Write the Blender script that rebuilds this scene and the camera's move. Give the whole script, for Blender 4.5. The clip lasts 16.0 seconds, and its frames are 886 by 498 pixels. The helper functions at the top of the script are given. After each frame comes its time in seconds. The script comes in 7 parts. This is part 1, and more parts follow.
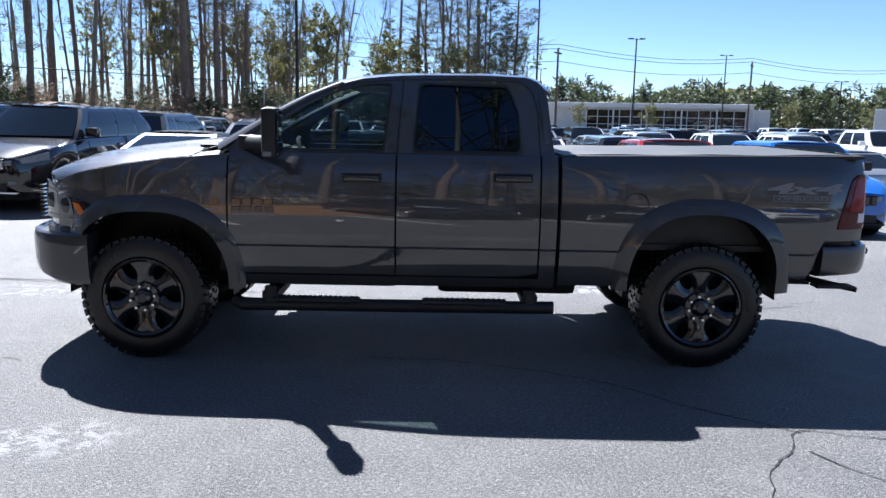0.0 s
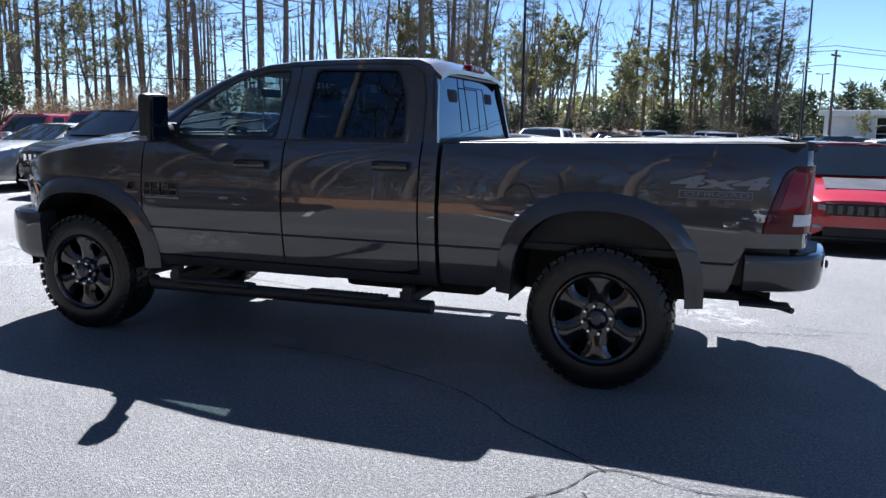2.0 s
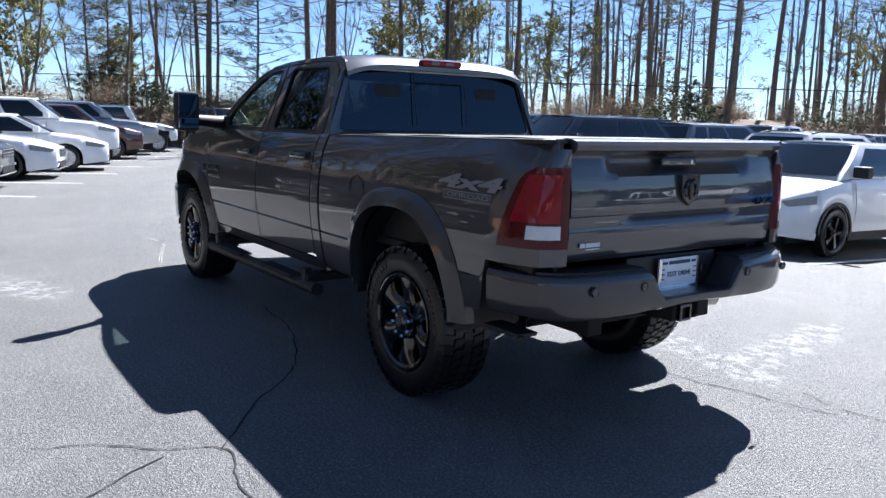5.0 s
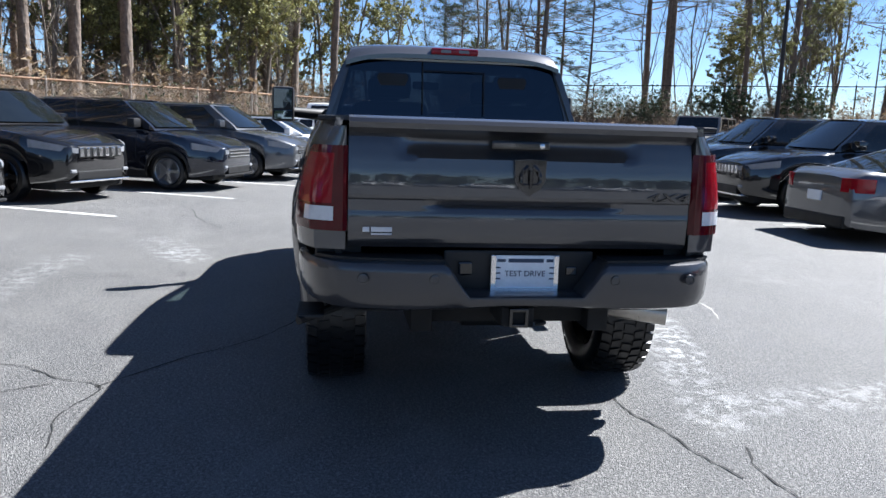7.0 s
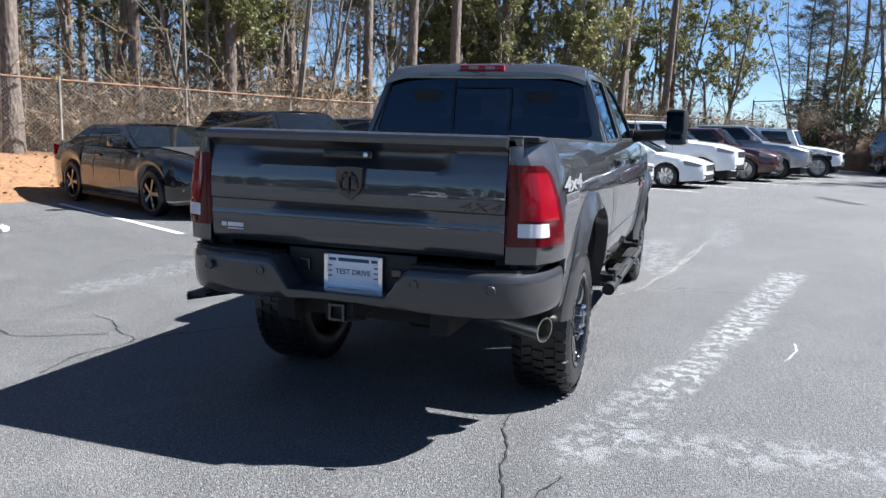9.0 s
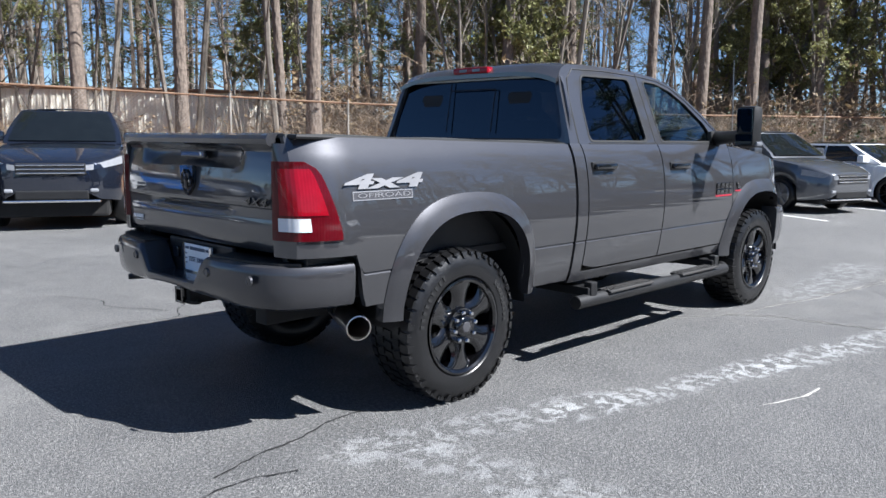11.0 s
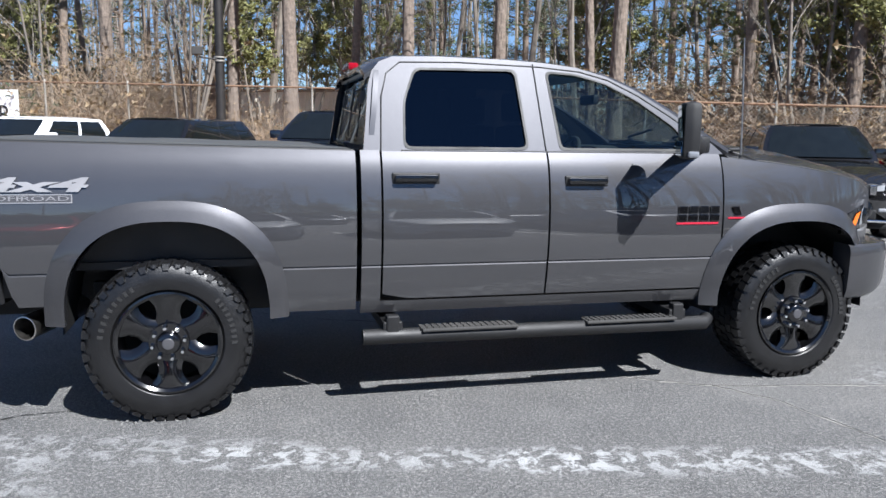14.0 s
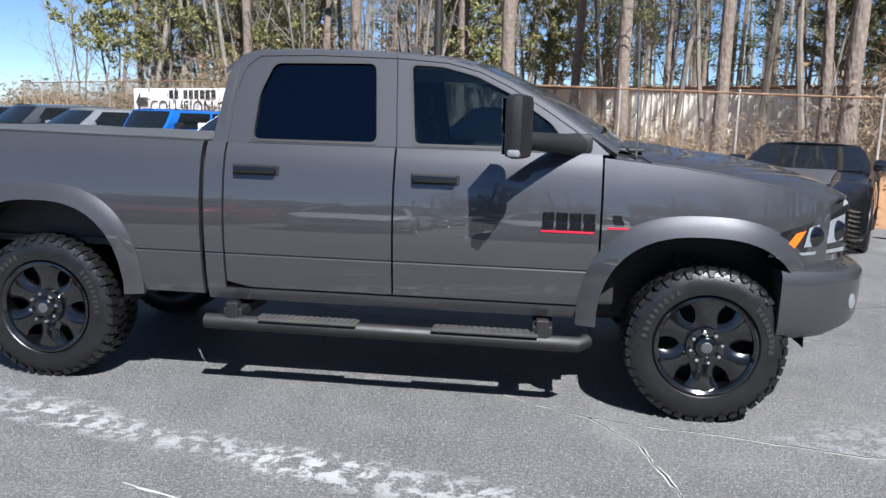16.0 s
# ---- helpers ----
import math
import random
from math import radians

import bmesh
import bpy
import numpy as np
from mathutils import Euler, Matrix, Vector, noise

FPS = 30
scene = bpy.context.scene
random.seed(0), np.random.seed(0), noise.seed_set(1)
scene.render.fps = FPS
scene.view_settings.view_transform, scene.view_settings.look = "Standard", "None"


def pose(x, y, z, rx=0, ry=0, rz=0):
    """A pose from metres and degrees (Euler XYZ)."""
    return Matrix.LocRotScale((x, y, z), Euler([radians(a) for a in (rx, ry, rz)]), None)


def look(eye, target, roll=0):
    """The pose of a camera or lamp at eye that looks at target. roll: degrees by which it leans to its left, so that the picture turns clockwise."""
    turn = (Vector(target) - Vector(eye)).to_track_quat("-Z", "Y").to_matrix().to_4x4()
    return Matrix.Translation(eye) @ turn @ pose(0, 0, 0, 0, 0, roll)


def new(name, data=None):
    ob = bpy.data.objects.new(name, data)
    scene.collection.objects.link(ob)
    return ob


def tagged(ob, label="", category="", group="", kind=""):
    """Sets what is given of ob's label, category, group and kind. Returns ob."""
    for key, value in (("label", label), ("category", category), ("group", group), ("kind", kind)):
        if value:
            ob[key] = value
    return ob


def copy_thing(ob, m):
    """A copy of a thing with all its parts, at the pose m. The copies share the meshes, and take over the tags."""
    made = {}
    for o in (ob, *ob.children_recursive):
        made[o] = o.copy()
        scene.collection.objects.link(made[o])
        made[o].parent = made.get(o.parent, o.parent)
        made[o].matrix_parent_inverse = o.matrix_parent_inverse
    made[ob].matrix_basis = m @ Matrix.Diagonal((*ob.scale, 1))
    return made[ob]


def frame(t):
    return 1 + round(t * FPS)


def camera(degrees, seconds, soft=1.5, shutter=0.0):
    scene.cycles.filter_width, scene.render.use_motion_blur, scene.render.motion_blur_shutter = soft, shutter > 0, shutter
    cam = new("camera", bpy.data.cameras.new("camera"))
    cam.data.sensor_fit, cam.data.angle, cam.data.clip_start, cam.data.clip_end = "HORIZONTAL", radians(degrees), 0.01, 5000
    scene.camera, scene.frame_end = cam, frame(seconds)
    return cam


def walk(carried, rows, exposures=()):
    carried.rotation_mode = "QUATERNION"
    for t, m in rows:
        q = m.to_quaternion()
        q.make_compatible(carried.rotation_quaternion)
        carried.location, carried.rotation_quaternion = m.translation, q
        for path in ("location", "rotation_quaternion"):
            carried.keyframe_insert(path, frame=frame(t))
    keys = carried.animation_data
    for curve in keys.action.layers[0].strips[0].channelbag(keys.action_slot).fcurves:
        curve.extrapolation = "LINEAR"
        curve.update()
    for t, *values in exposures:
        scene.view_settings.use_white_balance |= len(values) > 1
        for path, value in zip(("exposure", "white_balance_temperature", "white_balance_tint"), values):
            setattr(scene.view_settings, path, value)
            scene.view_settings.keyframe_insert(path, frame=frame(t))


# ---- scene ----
cam = camera(59.2, 16.0)
PATH = [
    (0, (0.122, -6.113, 1.684), (0.127, -4.142, 1.346), 1.1),
    (0.5, (0.761, -6.024, 1.648), (0.595, -4.059, 1.314), 1.0),
    (1, (1.304, -5.846, 1.617), (0.995, -3.898, 1.284), 0.9),
    (1.5, (1.932, -5.684, 1.58), (1.448, -3.77, 1.256), 0.7),
    (2, (2.503, -5.441, 1.547), (1.852, -3.577, 1.229), 0.7),
    (2.5, (3.082, -5.205, 1.537), (2.261, -3.41, 1.215), 1.0),
    (3, (3.626, -4.872, 1.534), (2.629, -3.17, 1.202), 1.1),
    (3.5, (4.157, -4.574, 1.53), (2.995, -2.983, 1.189), 1.4),
    (3.7, (4.371, -4.415, 1.55), (3.136, -2.88, 1.204), 1.5),
    (5.8, (5.906, -2.275, 1.489), (4.114, -1.449, 1.161), 1.4),
    (6, (5.977, -2.027, 1.472), (4.149, -1.287, 1.135), 1.4),
    (6.5, (6.157, -1.438, 1.466), (4.254, -0.921, 1.13), 1.5),
    (7, (6.296, -0.833, 1.46), (4.343, -0.548, 1.135), 1.9),
    (7.5, (6.381, -0.237, 1.469), (4.406, -0.187, 1.157), 2.3),
    (8, (6.456, 0.389, 1.475), (4.49, 0.195, 1.165), 2.4),
    (8.5, (6.406, 1.001, 1.482), (4.477, 0.572, 1.176), 2.1),
    (9, (6.319, 1.62, 1.496), (4.45, 0.979, 1.19), 1.6),
    (9.5, (6.069, 2.22, 1.526), (4.283, 1.372, 1.22), 0.9),
    (9.7, (5.968, 2.461, 1.498), (4.221, 1.537, 1.195), 0.7),
    (11.8, (4.174, 4.499, 1.453), (3.022, 2.89, 1.162), 0.7),
    (12, (3.969, 4.636, 1.497), (2.878, 2.986, 1.2), 0.7),
    (12.5, (3.392, 4.872, 1.499), (2.461, 3.127, 1.203), 0.7),
    (13, (2.763, 5.052, 1.494), (1.985, 3.232, 1.204), 0.6),
    (13.5, (2.109, 5.079, 1.518), (1.479, 3.204, 1.222), 0.7),
    (14, (1.482, 5.109, 1.537), (0.997, 3.192, 1.238), 0.9),
    (14.5, (0.852, 5.113, 1.559), (0.53, 3.163, 1.249), 1.2),
    (15, (0.255, 5.138, 1.535), (0.104, 3.166, 1.238), 1.5),
    (15.5, (-0.343, 5.136, 1.556), (-0.312, 3.161, 1.244), 1.8),
    (16, (-0.95, 5.129, 1.569), (-0.721, 3.168, 1.249), 1.7),
]
walk(cam, [(t, look(eye, target, roll)) for t, eye, target, roll in PATH], exposures=[(0.0, 1.80, 5720, 12), (3.7, 1.84, 5720, 12), (7.0, 1.80, 5880, 10), (10.0, 1.62, 5850, 10), (16.0, 1.55, 5850, 10)])


# ---- light ----
world = bpy.data.worlds.new("sky")
scene.world = world
world.use_nodes = True
wn = world.node_tree
sky = wn.nodes.new("ShaderNodeTexSky")
sky.sky_type, sky.sun_disc = "NISHITA", False
SUN_FROM = Vector((-0.38, 0.77, 1.0)).normalized()
sky.sun_elevation = math.asin(SUN_FROM.z)
sky.sun_rotation = math.atan2(SUN_FROM.x, SUN_FROM.y)
sky.air_density, sky.dust_density, sky.ozone_density = 0.75, 0.0, 4.0
sky.altitude = 600
wn.nodes["Background"].inputs[1].default_value = 0.043
wn.links.new(sky.outputs[0], wn.nodes["Background"].inputs[0])
sun_data = bpy.data.lights.new("sun", "SUN")
sun_data.energy, sun_data.angle, sun_data.color = 5.0, radians(0.53), (1.0, 0.95, 0.88)
sun = new("sun", sun_data)
sun.matrix_world = look(SUN_FROM * 60, (0, 0, 0))


# ---- materials ----
class Nodes:
    """Short hands for one material's node tree."""

    def __init__(self, name):
        self.m = bpy.data.materials.new(name)
        self.m.use_nodes = True
        self.t = self.m.node_tree
        self.b = self.t.nodes["Principled BSDF"]

    def add(self, kind, **kw):
        n = self.t.nodes.new(kind)
        for k, v in kw.items():
            if k in n.inputs:
                n.inputs[k].default_value = v
        return n

    def link(self, a, b):
        self.t.links.new(a, b)

    def coords(self, which="Object"):
        return self.add("ShaderNodeTexCoord").outputs[which]

    def noise(self, scale, detail=4, rough=0.55, vec=None, dist=0.0):
        n = self.add("ShaderNodeTexNoise", Scale=scale, Detail=detail, Roughness=rough, Distortion=dist)
        self.link(vec if vec is not None else self.coords(), n.inputs["Vector"])
        return n.outputs["Fac"]

    def ramp(self, fac, stops):
        n = self.add("ShaderNodeValToRGB")
        e = n.color_ramp.elements
        while len(e) < len(stops):
            e.new(0.5)
        for el, (p, c) in zip(e, stops):
            el.position = p
            el.color = (c, c, c, 1) if isinstance(c, (int, float)) else (*c, 1)
        self.link(fac, n.inputs[0])
        return n.outputs[0]

    def mix(self, fac, a, b, mode="MIX"):
        n = self.t.nodes.new("ShaderNodeMix")
        n.data_type, n.blend_type = "RGBA", mode
        for i, v in ((0, fac), (6, a), (7, b)):
            if hasattr(v, "is_output"):
                self.link(v, n.inputs[i])
            elif i == 0:
                n.inputs[0].default_value = v
            else:
                n.inputs[i].default_value = (*v, 1)
        return n.outputs[2]

    def math(self, op, a, b=0.0, c=0.0):
        n = self.t.nodes.new("ShaderNodeMath")
        n.operation = op
        for i, v in enumerate((a, b, c)):
            if hasattr(v, "is_output"):
                self.link(v, n.inputs[i])
            else:
                n.inputs[i].default_value = v
        return n.outputs[0]

    def bump(self, height, strength=0.3, dist=0.01):
        n = self.add("ShaderNodeBump", Strength=strength, Distance=dist)
        self.link(height, n.inputs["Height"])
        self.link(n.outputs[0], self.b.inputs["Normal"])

    def set(self, **kw):
        for k, v in kw.items():
            s = self.b.inputs[k.replace("_", " ")]
            if hasattr(v, "is_output"):
                self.link(v, s)
            else:
                s.default_value = (*v, 1) if isinstance(v, tuple) else v
        return self


def plain(name, col, rough=0.5, metal=0.0, vary=0.12, scale=6.0, bump=0.0, bscale=80.0, coat=0.0, spec=0.5):
    """A paint, plastic or metal with grime at two scales."""
    n = Nodes(name)
    big, fine = n.noise(scale, 5), n.noise(scale * 14, 3)
    f = n.math("ADD", n.math("MULTIPLY", big, 0.7), n.math("MULTIPLY", fine, 0.3))
    lo = tuple(c * (1 - vary) for c in col)
    hi = tuple(min(1.0, c * (1 + vary)) for c in col)
    n.set(Base_Color=n.ramp(f, [(0.3, lo), (0.7, hi)]), Metallic=metal, Specular_IOR_Level=spec)
    n.set(Roughness=n.ramp(f, [(0.3, max(0.02, rough * 0.85)), (0.7, min(1, rough * 1.2))]))
    if coat:
        n.set(Coat_Weight=coat, Coat_Roughness=0.04)
    if bump:
        n.bump(n.noise(bscale, 4), bump, 0.004)
    return n.m


def car_paint(name, col, flake=0.35, rough=0.32, dust=0.012, coat=1.7):
    """Metallic clear-coated paint with a thin dust film."""
    n = Nodes(name)
    fl = n.noise(900, 1)
    film = n.noise(3.5, 6, 0.6)
    base = n.mix(n.ramp(fl, [(0.35, 0.0), (0.7, 1.0)]), tuple(c * 0.85 for c in col), tuple(min(1, c * 1.2 + 0.01) for c in col))
    base = n.mix(n.math("MULTIPLY", n.ramp(film, [(0.45, 0.0), (0.8, 1.0)]), dust * 3), base, (0.35, 0.33, 0.30))
    n.set(Base_Color=base, Metallic=flake, Roughness=rough, Specular_IOR_Level=0.1, Coat_Weight=1.0, Coat_IOR=coat)
    n.set(Coat_Roughness=n.ramp(film, [(0.3, 0.008), (0.8, 0.03)]))
    return n.m


def glass(name, tint, gloss=(1.0, 1.0, 1.0)):
    """A thin tinted pane: see-through with a mirror sheen."""
    n = Nodes(name)
    tr = n.add("ShaderNodeBsdfTransparent", Color=(*tint, 1))
    gl = n.add("ShaderNodeBsdfGlossy", Color=(*gloss, 1), Roughness=0.01)
    lw = n.add("ShaderNodeLayerWeight", Blend=0.5)
    edge = n.math("POWER", lw.outputs["Facing"], 4.5)
    fr = n.math("ADD", n.math("MULTIPLY", edge, 0.94), 0.055)
    mx = n.add("ShaderNodeMixShader")
    n.link(fr, mx.inputs[0])
    n.link(tr.outputs[0], mx.inputs[1])
    n.link(gl.outputs[0], mx.inputs[2])
    n.link(mx.outputs[0], n.t.nodes["Material Output"].inputs[0])
    return n.m


def lamp_lens(name, col, rough=0.12):
    n = Nodes(name)
    w = n.add("ShaderNodeTexWave", Scale=24.0, Distortion=0.4)
    n.link(n.coords(), w.inputs["Vector"])
    n.set(Base_Color=n.mix(n.noise(14, 3), tuple(c * 0.55 for c in col), col), Roughness=rough, Coat_Weight=0.18, Coat_Roughness=0.03, Specular_IOR_Level=0.25)
    n.bump(w.outputs["Fac"], 0.12, 0.003)
    return n.m


PAINT = car_paint("granite_metallic_paint", (0.045, 0.045, 0.049), 0.54, 0.43, dust=0.003)
PAINT_FLARE = car_paint("granite_flare_paint", (0.041, 0.041, 0.045), 0.50, 0.44, dust=0.003, coat=1.5)
BLACK_TRIM = plain("black_plastic_trim", (0.0045, 0.0045, 0.005), 0.55, bump=0.08, bscale=260)
BLACK_GLOSS = plain("gloss_black_metal", (0.0025, 0.0025, 0.003), 0.14, coat=0.8, vary=0.3)
RUBBER = plain("tyre_rubber", (0.0055, 0.0055, 0.006), 0.35, vary=0.45, scale=9, bump=0.25, bscale=120)
RUBBER_LETTER = plain("tyre_lettering", (0.016, 0.016, 0.016), 0.45)
CHROME = plain("chrome", (0.75, 0.75, 0.76), 0.12, 1.0, vary=0.05)
STEEL = plain("brushed_exhaust_steel", (0.46, 0.44, 0.41), 0.3, 1.0, vary=0.25, scale=9)
UNDER = plain("underbody_dirt", (0.009, 0.0085, 0.008), 0.85, vary=0.5, scale=4, bump=0.3, bscale=40)
FRAME_GREY = plain("liner_grey", (0.03, 0.029, 0.028), 0.8, vary=0.4, scale=5, bump=0.2, bscale=60)
SEAL = plain("rubber_seal", (0.006, 0.006, 0.006), 0.6)
# The blue gloss colour stands in for deep blue sky reflected in the panes.
GLASS_DARK = glass("privacy_glass", (0.02, 0.025, 0.035), (0.62, 0.80, 1.0))
GLASS_TINT = glass("tinted_side_glass", (0.34, 0.42, 0.43), (0.75, 0.92, 1.0))
GLASS_WIND = glass("windscreen_glass", (0.72, 0.80, 0.78))
TAIL_RED = lamp_lens("red_tail_lens", (0.28, 0.003, 0.012), 0.08)
TAIL_DARK = lamp_lens("smoked_red_lens", (0.09, 0.003, 0.007), 0.08)
LENS_GREY = lamp_lens("grey_lamp_lens", (0.20, 0.21, 0.23), 0.08)
DARK_CHROME = plain("dark_chrome", (0.10, 0.10, 0.105), 0.2, 1.0, vary=0.1)
LENS_CLEAR = lamp_lens("clear_lens", (0.75, 0.76, 0.78), 0.08)
LENS_AMBER = lamp_lens("amber_lens", (0.70, 0.15, 0.01))
HEAD_BLACK = plain("lamp_housing_black", (0.006, 0.006, 0.007), 0.2, coat=0.5)
SEAT = plain("dark_seat_cloth", (0.018, 0.018, 0.018), 0.85, bump=0.2, bscale=220)
SEAT_LIGHT = plain("pale_door_trim", (0.42, 0.42, 0.39), 0.7)
WHITE_VINYL = plain("silver_white_vinyl", (0.62, 0.62, 0.63), 0.35)
SILVER_VINYL = plain("silver_vinyl", (0.20, 0.20, 0.21), 0.5, 0.25)
DECAL_DARK = plain("dark_vinyl", (0.05, 0.05, 0.055), 0.35)
RED_BADGE = plain("red_badge", (0.34, 0.012, 0.03), 0.3)
PLATE_WHITE = plain("white_plate", (0.78, 0.80, 0.82), 0.35)
PLATE_INK = plain("plate_ink", (0.03, 0.05, 0.09), 0.5)


# ---- building helpers ----
def part(name, bm, material, parent=None, label="", smooth=False, angle=40):
    """Links a bmesh as one mesh object."""
    bmesh.ops.recalc_face_normals(bm, faces=bm.faces)
    me = bpy.data.meshes.new(name)
    bm.to_mesh(me)
    bm.free()
    me.materials.append(material)
    if smooth:
        me.shade_smooth()
        me.set_sharp_from_angle(angle=radians(angle))
    ob = new(name, me)
    if parent is not None:
        ob.parent = parent
    if label:
        ob["label"] = label
    return ob


def thing(name, label, category, group="", at=None):
    ob = new(name)
    ob.empty_display_size = 0.3
    tagged(ob, label, category, group)
    if at is not None:
        ob.matrix_world = at
    return ob


def box(bm, lo, hi, bevel=0.0, m=None):
    """A box between two corners, bevelled, added to bm."""
    c = [(a + b) / 2 for a, b in zip(lo, hi)]
    s = [abs(b - a) for a, b in zip(lo, hi)]
    r = bmesh.ops.create_cube(bm, size=1.0, matrix=Matrix.Translation(c) @ Matrix.Diagonal((*s, 1)))
    vs = r["verts"]
    if bevel:
        es = list({e for v in vs for e in v.link_edges})
        res = bmesh.ops.bevel(bm, geom=es, offset=min(bevel, min(s) * 0.45), segments=2, affect="EDGES", profile=0.6)
        vs = list({v for f in res["faces"] for v in f.verts} | {v for v in vs if v.is_valid})
    if m is not None:
        bmesh.ops.transform(bm, matrix=m, verts=vs)
    return vs


def tube(bm, pts, radius, sides=8, cap=True):
    """A tube along points; radius a number or one a point."""
    rings = []
    for i, p in enumerate(pts):
        p = Vector(p)
        a = Vector(pts[max(0, i - 1)])
        b = Vector(pts[min(len(pts) - 1, i + 1)])
        d = (b - a).normalized()
        up = Vector((0, 0, 1)) if abs(d.z) < 0.9 else Vector((1, 0, 0))
        u = d.cross(up).normalized()
        v = d.cross(u)
        r = radius[i] if isinstance(radius, (list, tuple)) else radius
        rings.append([bm.verts.new(p + (u * math.cos(k * math.tau / sides) + v * math.sin(k * math.tau / sides)) * r) for k in range(sides)])
    for r0, r1 in zip(rings, rings[1:]):
        for k in range(sides):
            bm.faces.new((r0[k], r0[(k + 1) % sides], r1[(k + 1) % sides], r1[k]))
    if cap:
        bm.faces.new(rings[0])
        bm.faces.new(rings[-1])
    return rings


def lathe(bm, profile, sides=48, axis="Y", m=None):
    """Turns (along, radius) points round an axis through the origin."""
    rings = []
    for a, r in profile:
        ring = []
        for k in range(sides):
            t = k * math.tau / sides
            c, s = math.cos(t) * r, math.sin(t) * r
            co = (c, a, s) if axis == "Y" else ((a, c, s) if axis == "X" else (c, s, a))
            ring.append(bm.verts.new(m @ Vector(co) if m else co))
        rings.append(ring)
    for r0, r1 in zip(rings, rings[1:]):
        for k in range(sides):
            bm.faces.new((r0[k], r0[(k + 1) % sides], r1[(k + 1) % sides], r1[k]))
    return rings


def grid(bm, fn, nu, nv):
    """A sheet of fn(u, v), u and v from 0 to 1."""
    vs = [[bm.verts.new(fn(i / nu, j / nv)) for j in range(nv + 1)] for i in range(nu + 1)]
    for i in range(nu):
        for j in range(nv):
            bm.faces.new((vs[i][j], vs[i + 1][j], vs[i + 1][j + 1], vs[i][j + 1]))
    return vs


def thicken(bm, off):
    """Gives an open sheet a rim and a back, moved by off."""
    fs = list(bm.faces)
    r = bmesh.ops.extrude_face_region(bm, geom=fs)
    bmesh.ops.translate(bm, vec=off, verts=[g for g in r["geom"] if isinstance(g, bmesh.types.BMVert)])


def plate_with_holes(bm, outer, holes, fn, off):
    """A flat panel with openings, given as loops of (u, w), bent by fn and thickened."""
    edges = []
    for loop in (outer, *holes):
        vs = [bm.verts.new(fn(*p)) for p in loop]
        edges += [bm.edges.new((vs[i], vs[(i + 1) % len(vs)])) for i in range(len(vs))]
    bmesh.ops.triangle_fill(bm, use_beauty=True, use_dissolve=False, edges=edges)
    thicken(bm, off)


def curve_at(pts, x):
    """Smooth interpolation through sorted (x, value) points."""
    if x <= pts[0][0]:
        return pts[0][1]
    for (x0, a), (x1, b) in zip(pts, pts[1:]):
        if x <= x1:
            t = (x - x0) / (x1 - x0)
            return a + (b - a) * t
    return pts[-1][1]


def rounded(pts, r=0.05, n=4):
    """A polygon with its corners rounded off."""
    out = []
    for i, p in enumerate(pts):
        a, b, c = Vector(pts[i - 1]), Vector(p), Vector(pts[(i + 1) % len(pts)])
        ra = min(r, (a - b).length * 0.45, (c - b).length * 0.45)
        p0, p1 = b + (a - b).normalized() * ra, b + (c - b).normalized() * ra
        for k in range(n + 1):
            t = k / n
            out.append(tuple(p0 * (1 - t) ** 2 + b * 2 * t * (1 - t) + p1 * t * t))
    return out


def lettering(name, text, size, m, material, parent, label="", depth=0.002, shear=0.0, bold=0.0):
    """Built-in font letters as a mesh part, lying in the plane of m."""
    cu = bpy.data.curves.new(name, "FONT")
    cu.body, cu.size, cu.extrude, cu.shear, cu.offset = text, size, depth, shear, bold
    cu.align_x, cu.align_y, cu.resolution_u = "CENTER", "CENTER", 3
    tmp = bpy.data.objects.new(name, cu)
    scene.collection.objects.link(tmp)
    dg = bpy.context.evaluated_depsgraph_get()
    me = bpy.data.meshes.new_from_object(tmp.evaluated_get(dg))
    bpy.data.objects.remove(tmp)
    me.materials.clear()
    me.materials.append(material)
    me.transform(m)
    ob = new(name, me)
    if parent is not None:
        ob.parent = parent
    if label:
        ob["label"] = label
    return ob


# ---- the pickup ----
SIDE = [(0.50, 0.895), (0.54, 0.915), (0.58, 0.932), (0.62, 0.945), (0.66, 0.953), (0.72, 0.963), (0.798, 0.974), (0.806, 0.967), (0.814, 0.976), (0.88, 0.983), (0.95, 0.988), (1.04, 0.988),
        (1.12, 0.984), (1.20, 0.975), (1.28, 0.961), (1.34, 0.945), (1.38, 0.930), (1.42, 0.909), (1.44, 0.895)]


def side_y(x, z):
    """Half width of the lower body."""
    y = curve_at(SIDE, z)
    if x < -1.9:
        y -= 0.30 * ((-1.9 - x) / 0.75) ** 2.4
    if x > 2.66:
        y -= 0.085 * ((x - 2.66) / 0.30) ** 2.2
    return y


def upper(x, z, s):
    """The cab's side above the belt, leaning in."""
    return Vector((x, s * (0.895 - (z - 1.42) * 0.36), z))


def arch(x, c, a, b, z0):
    d = abs(x - c) / a
    return z0 + b * (1 - d ** 2.5) ** (1 / 2.5) if d < 1 else None


FRONT_AXLE, REAR_AXLE, HUB_Z = -1.8925, 1.8925, 0.425
ARCHES = ((-1.835, 0.535, 0.52, 0.51), (1.875, 0.50, 0.53, 0.545))


def body_low(x, base):
    for c, a, b, z0 in ARCHES:
        z = arch(x, c, a, b, z0)
        if z is not None:
            return max(base, z)
    return base


